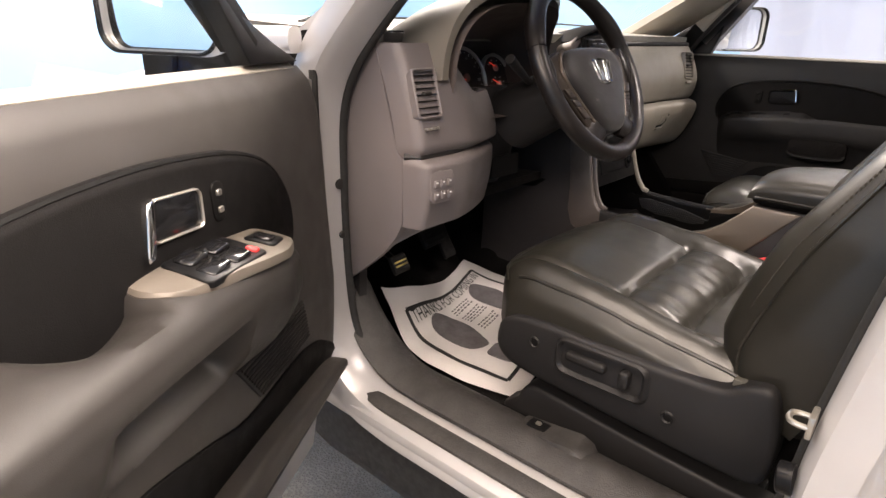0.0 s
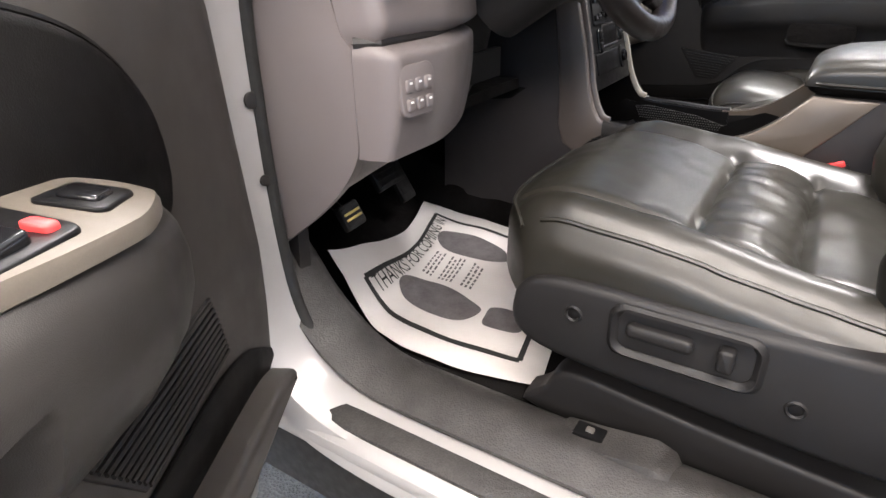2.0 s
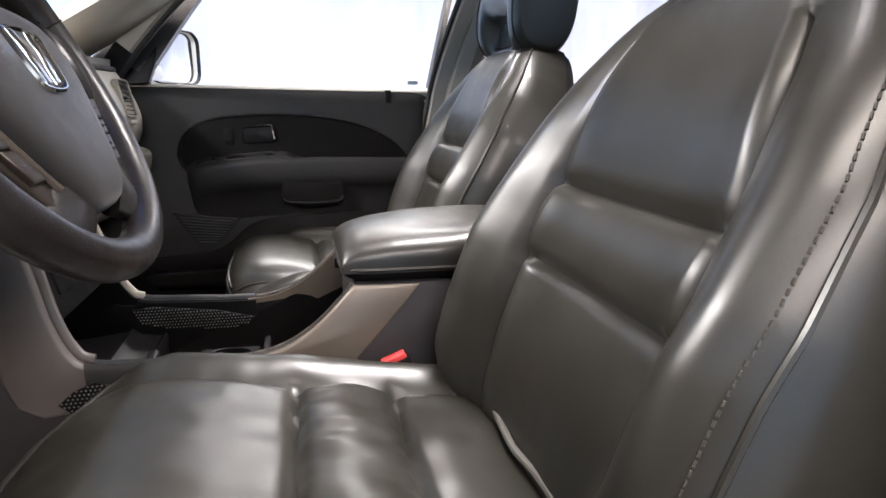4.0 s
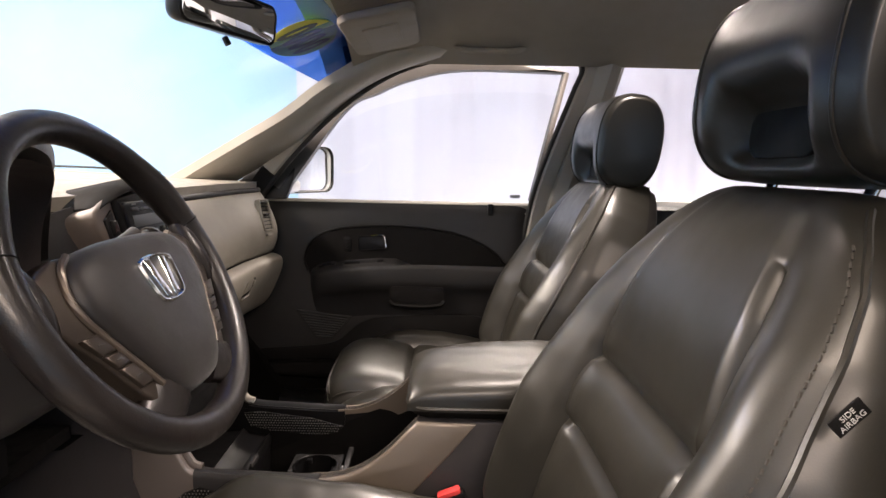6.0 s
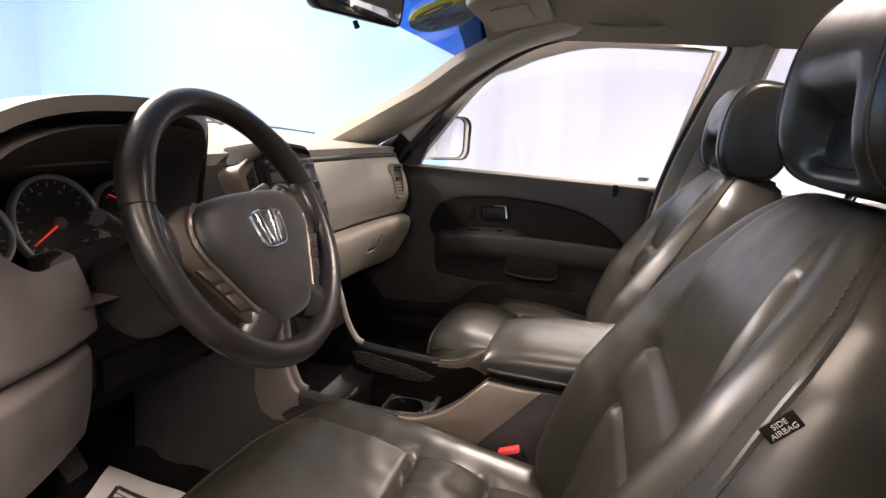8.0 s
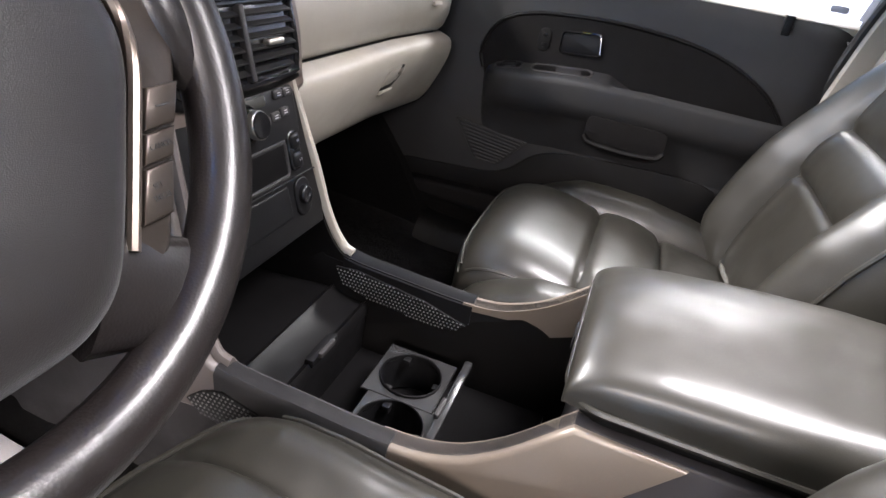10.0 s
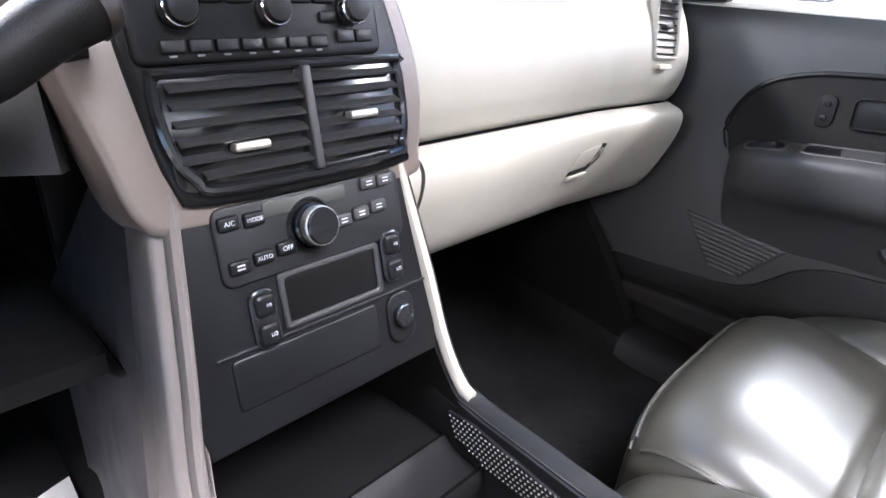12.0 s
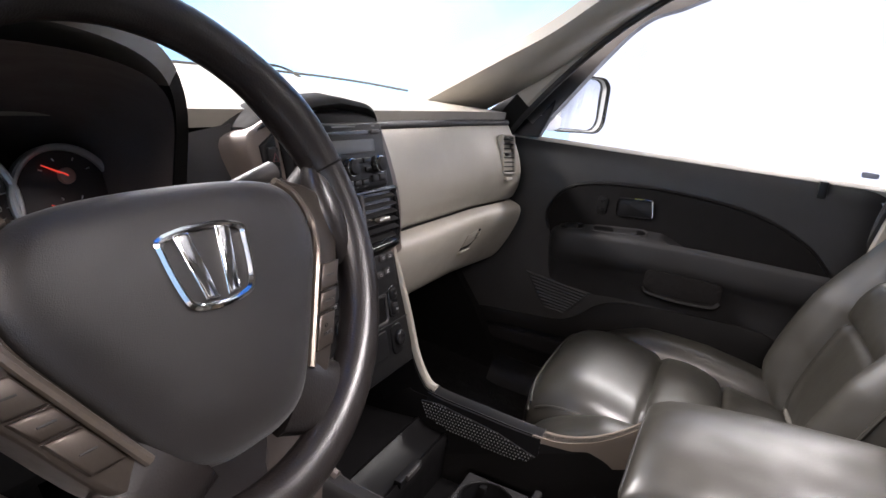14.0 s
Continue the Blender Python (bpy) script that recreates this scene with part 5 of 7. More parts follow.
# ---- driver's side of the dashboard ----
def driver_dash():
    ob = DASH
    # outer corner panel, rounded to the door and to the dials
    bm = B()

    def corner(s, v):
        x = -0.755 + 0.30 * s
        q = min(1.0, max(0.0, (s - 0.30) / 0.42))
        z = 0.962 + (0.182 - 0.088 * q * q * (3 - 2 * q)) * v
        y = 0.144 + (z - 1.03) * 0.32 + 0.05 * (1 - min(1, s * 18)) ** 2 + 0.055 * max(0, (s - 0.4) / 0.6) ** 1.5 + 0.04 * max(0, (s - 0.92) / 0.08) ** 2 - 0.008 * math.sin(v * math.pi)
        y += 0.016 * max(0, 1 - v / 0.12) ** 2
        return V(x, y, z)

    sheet(bm, corner, np.linspace(0, 1, 50), np.linspace(0, 1, 34), 0.03)
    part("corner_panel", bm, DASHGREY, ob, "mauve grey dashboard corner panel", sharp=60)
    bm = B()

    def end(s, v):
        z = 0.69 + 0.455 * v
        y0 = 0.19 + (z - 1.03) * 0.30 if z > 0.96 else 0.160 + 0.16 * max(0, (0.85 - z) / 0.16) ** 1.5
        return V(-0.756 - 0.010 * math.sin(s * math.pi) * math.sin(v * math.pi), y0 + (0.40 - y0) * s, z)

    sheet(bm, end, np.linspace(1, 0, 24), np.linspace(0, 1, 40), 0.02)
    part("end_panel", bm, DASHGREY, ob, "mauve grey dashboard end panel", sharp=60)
    # the vent in the corner panel
    p = corner(0.135, 0.57)
    m = frame_matrix(p + V(0, -0.002, 0), (0.995, -0.02, 0.0), (0.04, 0.30, 0.95), (0.03, -0.95, 0.30))
    vent(ob, lambda a, b, d: m @ V(a, b, d), 0.050, 0.074, 7, frame_mat=DASHGREY)
    for k in (-0.012, 0.0, 0.012):
        bm = B()
        plate(bm, rrect(0.007, 0.005, 0.002, 3, k, -0.058), lambda a, b, d: m @ V(a, b, d), -0.003, 0.003, 0.001)
        part("vent_wheel", bm, STEEL, ob)
    # ledge below and lower panel with the switch bank
    bm = B()

    def lower(s, v):
        x = -0.755 + 0.285 * s
        z = 0.838 + 0.122 * v
        y = 0.112 + (0.958 - z) * 0.12 + 0.050 * (1 - min(1, s * 16)) ** 2 + 0.065 * max(0, (s - 0.35) / 0.65) ** 1.5 + 0.04 * max(0, (s - 0.93) / 0.07) ** 2 - 0.006 * math.sin(v * math.pi)
        y += 0.020 * max(0, 1 - (1 - v) / 0.10) ** 2
        return V(x, y, z)

    sheet(bm, lower, np.linspace(0, 1, 50), np.linspace(0, 1, 30), 0.03)
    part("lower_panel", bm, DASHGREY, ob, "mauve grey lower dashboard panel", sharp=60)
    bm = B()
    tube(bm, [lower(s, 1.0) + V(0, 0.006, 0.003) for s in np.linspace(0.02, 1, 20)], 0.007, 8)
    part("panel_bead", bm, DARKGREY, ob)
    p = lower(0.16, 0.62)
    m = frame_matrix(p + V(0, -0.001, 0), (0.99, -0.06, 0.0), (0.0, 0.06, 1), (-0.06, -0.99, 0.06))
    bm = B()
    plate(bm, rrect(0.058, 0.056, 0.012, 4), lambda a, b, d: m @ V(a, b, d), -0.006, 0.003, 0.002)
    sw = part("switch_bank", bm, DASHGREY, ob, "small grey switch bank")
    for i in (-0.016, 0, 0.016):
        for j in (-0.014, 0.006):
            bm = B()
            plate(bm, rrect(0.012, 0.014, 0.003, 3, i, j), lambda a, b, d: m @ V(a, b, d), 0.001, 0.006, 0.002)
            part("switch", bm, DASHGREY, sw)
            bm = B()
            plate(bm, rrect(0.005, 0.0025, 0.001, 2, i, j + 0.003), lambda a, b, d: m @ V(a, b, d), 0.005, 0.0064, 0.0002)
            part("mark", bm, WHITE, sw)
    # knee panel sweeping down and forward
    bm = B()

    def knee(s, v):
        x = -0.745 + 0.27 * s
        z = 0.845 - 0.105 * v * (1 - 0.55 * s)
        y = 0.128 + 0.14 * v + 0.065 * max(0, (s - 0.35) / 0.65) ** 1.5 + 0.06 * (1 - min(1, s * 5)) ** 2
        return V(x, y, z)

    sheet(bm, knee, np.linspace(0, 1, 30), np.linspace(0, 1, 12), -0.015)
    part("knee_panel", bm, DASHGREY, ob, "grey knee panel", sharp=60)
    # dark recess between corner panel and stack
    bm = B()
    sheet(bm, lambda s, v: V(-0.50 + 0.225 * s, 0.215 + 0.02 * math.sin(s * math.pi) + 0.05 * (1 - v) ** 3 + 0.06 * max(0.0, (s - 0.8) / 0.2) ** 2, 0.825 + 0.23 * v), np.linspace(0, 1, 14), np.linspace(0, 1, 10), 0.02)
    part("column_surround", bm, SHIELD, ob, "dark panel round the steering column", sharp=60)
    bm = B()
    sheet(bm, lambda s, v: V(-0.198 + 0.063 * s, 0.238 - 0.033 * s + 0.03 * v, 1.0 + (0.150 - 0.02 * (1 - s)) * v), np.linspace(0, 1, 8), np.linspace(0, 1, 8), 0.02)
    part("cluster_panel", bm, DARKGREY, ob, "dark grey panel beside the dials")
    bm = B()
    sheet(bm, lambda s, v: V(-0.44 + 0.10 * s, 0.200, 0.865 + 0.045 * v), np.linspace(0, 1, 4), np.linspace(0, 1, 4), 0.012)
    part("coin_box", bm, BLACK, ob)
    bm = B()
    sheet(bm, lambda s, v: V(-0.76 + 0.64 * s, 0.27 + 0.68 * v, 0.80 - 0.03 * v), np.linspace(0, 1, 6), np.linspace(0, 1, 6), -0.02)
    part("underside", bm, CHAR, ob)


driver_dash()


NEEDLE = material("lit_needle", (0.75, 0.05, 0.04), 0.5, bump=0.0)
NEEDLE.node_tree.nodes["Principled BSDF"].inputs["Emission Color"].default_value = (1.0, 0.08, 0.05, 1)
NEEDLE.node_tree.nodes["Principled BSDF"].inputs["Emission Strength"].default_value = 0.25


MARKDIM = material("dim_print", (0.20, 0.20, 0.20), 0.6, bump=0.0)
HUB = material("pale_hub_plastic", (0.42, 0.24, 0.20), 0.5, bump=0.0)
DIALRING = material("bright_dial_ring", (0.72, 0.71, 0.70), 0.32, metal=0.8, vary=0.05, bump=0.0)
DIALFACE = material("dial_face_print", (0.045, 0.036, 0.036), 0.45, spec=0.4, vary=0.06, bump=0.0)
WELL = material("matt_brown_black_plastic", (0.105, 0.086, 0.080), 0.7, spec=0.12, vary=0.1, bump=0.2)


def instrument_cluster():
    ob = thing("instrument_cluster", (-0.44, 0.2, 1.04), "instrument cluster with round black dials and red needles", "gauges")
    cx = -0.435
    # hood
    bm = B()

    def arch(s, v):
        a = math.pi * s
        w, hgt = 0.225, 0.145
        x = cx - w * math.copysign(abs(math.cos(a)) ** (1.0 if a > math.pi / 2 else 0.6), math.cos(a)) * (1 + 0.03 * v)
        z = 1.085 + hgt * math.sin(a) ** 0.62 * (1 - 0.02 * v)
        return V(x, 0.115 + 0.03 * (1 - math.sin(a)) + 0.09 * max(0.0, -math.cos(a)) ** 2 + 0.22 * v, z - 0.07 * v * v)

    sheet(bm, arch, np.linspace(0, 0.80, 40), np.linspace(0, 1, 10), -0.016)
    part("hood", bm, TOPPAD, ob, "taupe cluster hood with a black inside", sharp=50)
    bm = B()
    sheet(bm, arch, np.linspace(0.80, 1, 14), np.linspace(0, 1, 10), -0.015)
    part("hood_end", bm, CHAR, ob, "black end of the hood", sharp=50)
    # black well: lining, floor and face in one moulding
    bm = B()
    rings = []
    for v in (0.0, 0.2, 0.4, 0.6, 0.8, 1.0, 1.18):
        ring = []
        for s in np.linspace(0, 1, 40):
            p = arch(s, v)
            ring.append(V(cx + (p.x - cx) * (0.93 if p.x < cx else 0.975), p.y - 0.004 + 0.012 * v, 1.085 + (p.z - 1.085) * 0.90))
        y = ring[0].y
        ring += [V(ring[-1].x, y + 0.01, 1.03), V(cx + 0.16, y + 0.02, 1.005), V(cx - 0.16, y + 0.02, 1.005), V(ring[0].x, y + 0.01, 1.03)]
        rings.append(ring)
    loft(bm, rings[::-1], cap=False)
    bm.faces.new([bm.verts.new(p + V(0, -0.0005, 0)) for p in rings[-1]])
    part("dial_well", bm, WELL, ob, "black well round the dials")
    m = frame_matrix((-0.384, 0.338, 1.064), (1, 0, 0), (0, 0.33, 0.94), (0, -0.94, 0.33))
    f = lambda a, b, d: m @ V(a, b, d)
    for x, b, r, ang in ((-0.106, 0.0, 0.046, 215), (0.014, 0.0, 0.066, 208), (0.128, -0.002, 0.051, 215)):
        bm = B()
        ring_plate(bm, oval(2 * r + 0.009, 2 * r + 0.009, 40, x, b), oval(2 * r - 0.004, 2 * r - 0.004, 40, x, b), f, -0.004, 0.008, 0.002)
        g = part("dial_rim", bm, DIALRING, ob, "silver dial ring")
        bm = B()
        plate(bm, oval(2 * r - 0.004, 2 * r - 0.004, 40, x, b), f, -0.006, 0.0015, 0.0005)
        part("dial", bm, DIALFACE, g)
        if x > 0.1:
            # fuel and heat hands share the outer dial
            for bb, an in ((0.020, 152), (-0.020, 152)):
                bm = B()
                plate(bm, oval(0.017, 0.017, 18, x + 0.004, bb), f, 0.0, 0.007, 0.002)
                part("needle_hub", bm, HUB, g, "pale needle hub")
                bm = B()
                q = radians(an)
                tube(bm, [f(x + 0.004, bb, 0.006), f(x + 0.004 + 0.026 * math.cos(q), bb + 0.026 * math.sin(q), 0.005)], [0.0018, 0.0007], 6)
                part("needle", bm, NEEDLE, g, "lit red needle")
                for an2 in (20, 65, 110, 155):
                    bm = B()
                    q = radians(an2)
                    tube(bm, [f(x + 0.004 + 0.024 * math.cos(q), bb + 0.017 * math.sin(q), 0.002), f(x + 0.004 + 0.028 * math.cos(q), bb + 0.020 * math.sin(q), 0.002)], 0.0008, 4)
                    part("tick_mark", bm, WHITE, g)
            continue
        bm = B()
        for i in range(21):
            a = radians(225 - 270 * i / 20)
            r0, r1 = (r - 0.013, r - 0.006) if i % 2 == 0 else (r - 0.009, r - 0.006)
            tube(bm, [f(x + r0 * math.cos(a), b + r0 * math.sin(a), 0.002), f(x + r1 * math.cos(a), b + r1 * math.sin(a), 0.002)], 0.0007, 4)
        part("tick_marks", bm, WHITE, g)
        # numerals inside the ticks; those too small to read are bars
        steps = 7 if x > 0 else 8
        for i in range(steps + 1):
            a = radians(225 - 270 * i / steps)
            px, py = x + (r - 0.020) * math.cos(a), b + (r - 0.020) * math.sin(a)
            if x > 0 and i >= 6:
                lettering("numeral", str(20 * i), 0.0085, m @ Matrix.Translation((px, py, 0.0022)), WHITE, g)
            else:
                bm = B()
                plate(bm, rrect(0.0065 if x > 0 else 0.0035, 0.0048, 0.001, 2, px, py), f, 0.001, 0.0024, 0.0002)
                part("numeral_mark", bm, MARKDIM, g)
        bm = B()
        a = radians(ang)
        tube(bm, [f(x, b, 0.005), f(x + (r - 0.012) * math.cos(a), b + (r - 0.012) * math.sin(a), 0.004)], [0.0022, 0.0008], 6)
        part("needle", bm, NEEDLE, g, "lit red needle")
        bm = B()
        plate(bm, oval(0.018, 0.018, 20, x, b), f, 0.0, 0.008, 0.003)
        part("needle_hub", bm, HUB, g, "pale needle hub")


instrument_cluster()


# ---- steering wheel ----
def steering_wheel():
    c = V(-0.376, 0.022, 1.088)
    th = radians(28)
    nrm, up = V(0, -math.cos(th), math.sin(th)), V(0, math.sin(th), math.cos(th))
    ob = thing("steering_wheel", tuple(c + V(0, 0.1, -0.05)), "worn leather steering wheel with pale metallic spokes", "steering wheel")
    M = frame_matrix(c, (1, 0, 0), up, nrm)
    f = lambda a, b, h: M @ V(a, b, h)
    R, lift = 0.169, 0.010
    bm = B()
    rings = []
    for i in range(96):
        a = 2 * math.pi * i / 96
        ring = []
        thick = 0.0165 + 0.0025 * math.exp(-((abs(math.degrees(math.atan2(math.sin(a), abs(math.cos(a)))) - 32)) / 12) ** 2)
        for j in range(16):
            t = 2 * math.pi * j / 16
            rr = R - 0.006 * max(0.0, -math.sin(a)) + thick * math.cos(t)
            ring.append(f(rr * math.cos(a), lift + rr * math.sin(a), thick * 1.02 * math.sin(t)))
        rings.append(ring)
    loft(bm, rings, wrap=True)
    rim = part("rim", bm, RIMLEATHER, ob, "worn dark leather rim", sharp=80)
    for sgn in (-1, 1):
        bm = B()
        pts = []
        a = radians(90 + sgn * 74)
        for j in range(17):
            t = 2 * math.pi * j / 16
            rr = R + 0.0174 * math.cos(t)
            pts.append(f(rr * math.cos(a), lift + rr * math.sin(a), 0.0177 * math.sin(t)))
        tube(bm, pts, 0.0009, 5)
        part("seam", bm, CHAR, rim)
        bm = B()
        for i in range(26):
            a = radians(-42 + 84 * i / 25) if sgn > 0 else radians(180 - 42 + 84 * i / 25)
            rr = R - 0.0165
            p0, p1 = f(rr * math.cos(a), lift + rr * math.sin(a), 0.005), f((rr + 0.002) * math.cos(a + 0.018), lift + (rr + 0.002) * math.sin(a + 0.018), -0.005)
            tube(bm, [p0, p1], 0.001, 4)
        part("stitching", bm, CHAR, rim)
    # airbag pad
    half = [(0.0, 0.056), (0.05, 0.0545), (0.085, 0.049), (0.104, 0.036), (0.1115, 0.014), (0.1065, -0.010), (0.088, -0.043), (0.069, -0.074), (0.050, -0.100), (0.028, -0.112)]
    out = half + [(0.0, -0.114)] + [(-a, b) for a, b in half[:0:-1]]
    out = [(p.x, p.y) for p in smooth_path([(a, b, 0) for a, b in out], 4, True)]
    bm = B()
    rings = []
    for sc, h in ((1.0, -0.03), (1.0, -0.002), (0.99, 0.006), (0.965, 0.0115), (0.92, 0.0155), (0.84, 0.0190), (0.70, 0.0218), (0.5, 0.0232), (0.25, 0.0238), (0.05, 0.0240)):
        rings.append([f(a * sc, (b + 0.005) * sc - 0.005, h) for a, b in out])
    loft(bm, rings)
    pad_ = part("airbag_pad", bm, PADMAT, ob, "dark grey airbag pad")
    # badge as a plain chrome shape
    bo = [(-0.030, 0.022), (0.0, 0.026), (0.030, 0.022), (0.0325, 0.012), (0.0275, -0.015), (0.020, -0.0235), (0.0, -0.026), (-0.020, -0.0235), (-0.0275, -0.015), (-0.0325, 0.012)]
    bo = [(p.x, p.y + 0.001) for p in smooth_path([(a, b, 0) for a, b in bo], 4, True)]
    bi = [((a) * 0.84, (b - 0.001) * 0.84 + 0.001) for a, b in bo]
    bm = B()
    ring_plate(bm, bo, bi, f, 0.018, 0.0275, 0.0018)
    bd = part("badge", bm, CHROME, pad_, "plain chrome badge")
    for q in ([(-0.021, 0.033), (-0.010, 0.034), (-0.003, -0.008), (-0.013, -0.007)], [(0.021, 0.033), (0.010, 0.034), (0.003, -0.008), (0.013, -0.007)]):
        bm = B()
        plate(bm, [(a, b - 0.011) for a, b in q], f, 0.018, 0.0272, 0.0018)
        part("badge_bar", bm, CHROME, bd)
    # metallic side strips and spokes with buttons
    for s in (-1, 1):
        edge = [(p.x, p.y) for p in smooth_path([(0.092, 0.049, 0), (0.108, 0.037, 0), (0.1165, 0.014, 0), (0.1115, -0.010, 0), (0.092, -0.044, 0), (0.073, -0.075, 0), (0.065, -0.088, 0)], 5)]
        outer = [(p.x, p.y) for p in smooth_path([(0.108, 0.050, 0), (0.135, 0.040, 0), (0.151, 0.022, 0), (0.150, 0.004, 0), (0.138, -0.018, 0), (0.128, -0.033, 0), (0.113, -0.055, 0), (0.101, -0.075, 0), (0.087, -0.095, 0), (0.068, -0.110, 0)], 5)]
        strip = [(s * a, b) for a, b in outer + [(a - 0.010, b) for a, b in edge[::-1]]]
        bm = B()
        plate(bm, strip, lambda a, b, h: f(a, b, h - 0.05 * max(0, abs(a) - 0.12)), -0.020, 0.0055, 0.004)
        sp = part("spoke", bm, SPOKE, ob, "bronze grey spoke")
        bm = B()
        tube(bm, [f(s * a, b, 0.0072) for a, b in edge], 0.0034, 8)
        part("spoke_edge", bm, EDGE, sp, "spoke edge paled for its catch-light")
        near = lambda b, line: float(np.interp(-b, [-q[1] for q in line], [q[0] for q in line]))
        for k, (b1, b0) in enumerate(((-0.021, -0.040), (-0.0415, -0.055), (-0.0565, -0.080))):
            quad = [(s * (near(b, edge) + 0.0055), b) for b in (b0, b1)] + [(s * (near(b, outer) - 0.0035), b) for b in (b1, b0)]
            bm = B()
            plate(bm, quad, f, 0.002, 0.0095, 0.0018)
            part("button", bm, SPOKE, sp)
            mid_a, mid_b = (quad[0][0] + quad[1][0] + quad[2][0] + quad[3][0]) / 4, (b0 + b1) / 2
            words = {(1, 1): ("CANCEL",), (1, 2): ("SET", "DECEL")}.get((s, k), ())
            for i, txt in enumerate(words):
                lettering("lettering", txt, 0.0038, M @ Matrix.Translation((mid_a, mid_b + (0.003 - 0.0055 * i if len(words) > 1 else 0), 0.0098)), INK, sp)
            if not words:
                bm = B()
                plate(bm, rrect(0.009, 0.0012, 0.0003, 2, mid_a, mid_b), f, 0.009, 0.0098, 0.0002)
                part("mark", bm, INK, sp)
        # leather grip swelling where the spoke meets the rim
        bm = B()
        grip = smooth_path([(0.158, 0.075, 0), (0.152, 0.052, 0), (0.150, 0.028, 0), (0.151, 0.006, 0), (0.153, -0.014, 0), (0.156, -0.034, 0)], 5)
        tube(bm, [f(s * q.x, q.y, -0.004) for q in grip], [0.004 + 0.012 * math.sin(math.pi * i / (len(grip) - 1)) for i in range(len(grip))], 12, up=tuple(nrm))
        part("thumb_grip", bm, RIMLEATHER, ob, "swelling leather thumb grip", sharp=80)
        bm = B()
        web = smooth_path([(s * 0.046, -0.092, 0), (s * 0.064, -0.104, 0), (s * 0.082, -0.111, 0), (s * 0.099, -0.115, 0)], 5)
        tube(bm, [f(p.x, p.y, -0.004) for p in web], [0.035 - 0.015 * i / (len(web) - 1) for i in range(len(web))], 14, flat=0.42, up=tuple(nrm))
        part("lower_web", bm, RIMLEATHER, ob, "worn leather covered lower spoke", sharp=80)
    # column, stalks
    bm = B()
    loft(bm, [[f(r * math.cos(t), r * 0.9 * math.sin(t) - 0.005, h) for t in np.linspace(0, 2 * math.pi, 24, endpoint=False)] for r, h in ((0.05, -0.018), (0.062, -0.035), (0.066, -0.10), (0.075, -0.20))])
    part("column_shroud", bm, SHIELD, ob, "dark steering column shroud")
    bm = B()
    pts = [V(-0.41, 0.135, 1.070), V(-0.445, 0.125, 1.078), V(-0.485, 0.118, 1.098), V(-0.522, 0.115, 1.119)]
    tube(bm, pts, [0.008, 0.007, 0.0085, 0.010], 10)
    part("indicator_stalk", bm, SHIELD, ob, "black indicator stalk")
    bm = B()
    pts = [V(-0.33, 0.137, 1.083), V(-0.29, 0.128, 1.095), V(-0.245, 0.122, 1.107), V(-0.196, 0.120, 1.121)]
    tube(bm, pts, [0.008, 0.007, 0.0085, 0.010], 10)
    part("wiper_stalk", bm, GREY, ob, "grey wiper stalk")


RIMLEATHER = material("worn_rim_leather", (0.0095, 0.0078, 0.0076), 0.40, spec=0.30, vary=0.15, big=18, fine=620, bump=0.28, depth=0.0004, cells=True, wear=0.1, coat=0.28, dents=0.1)
SPOKE = material("bronze_grey_plastic", (0.060, 0.049, 0.041), 0.36, metal=0.7, vary=0.1, big=12, bump=0.1)
# paler than SPOKE: the bevel's catch-light is partly put into this colour
EDGE = material("catchlit_metallic_edge", (0.135, 0.112, 0.094), 0.32, metal=0.7, vary=0.08, big=12, bump=0.05)
PADMAT = material("airbag_vinyl", (0.0070, 0.0056, 0.0055), 0.46, spec=0.40, sheen=0.12, vary=0.06, big=7, fine=1500, bump=0.35, depth=0.0003, cells=True)
steering_wheel()


def gear_lever():
    ob = thing("gear_lever", (-0.17, 0.19, 1.04), "dark column gear lever with a ribbed grip", "gear lever")
    bm = B()
    pts = smooth_path([(-0.33, 0.10, 1.03), (-0.25, 0.112, 1.045), (-0.19, 0.122, 1.068), (-0.14, 0.132, 1.097), (-0.110, 0.138, 1.110)], 6)
    rad = [float(np.interp(i / (len(pts) - 1), [0, 0.45, 0.6, 0.9, 0.97, 1], [0.008, 0.010, 0.015, 0.0175, 0.015, 0.007])) for i in range(len(pts))]
    tube(bm, pts, rad, 14)
    part("grip", bm, CHAR, ob)
    bm = B()
    tube(bm, pts[-4:], [0.0185, 0.0178, 0.0155, 0.0075], 14)
    part("tip", bm, SPOKE, ob, "bronze grey end cap")


gear_lever()


# ---- centre stack ----
PANEL = material("dark_panel_plastic", (0.0105, 0.0105, 0.0112), 0.45, spec=0.22, vary=0.06, bump=0.1)
SLAT = material("vent_slat_plastic", (0.015, 0.0145, 0.015), 0.42, spec=0.2, vary=0.08, bump=0.1)
SURROUND = material("dull_champagne_trim", (0.125, 0.102, 0.089), 0.38, metal=0.2, vary=0.06, big=9, bump=0.05)
BROW = material("matt_brow_vinyl", (0.014, 0.0135, 0.0135), 0.75, spec=0.06, vary=0.1, bump=0.2)
PALEPRINT = material("pale_grey_print", (0.36, 0.36, 0.37), 0.6, bump=0.0)
MARKGREY = material("grey_print", (0.13, 0.13, 0.13), 0.6, bump=0.0)


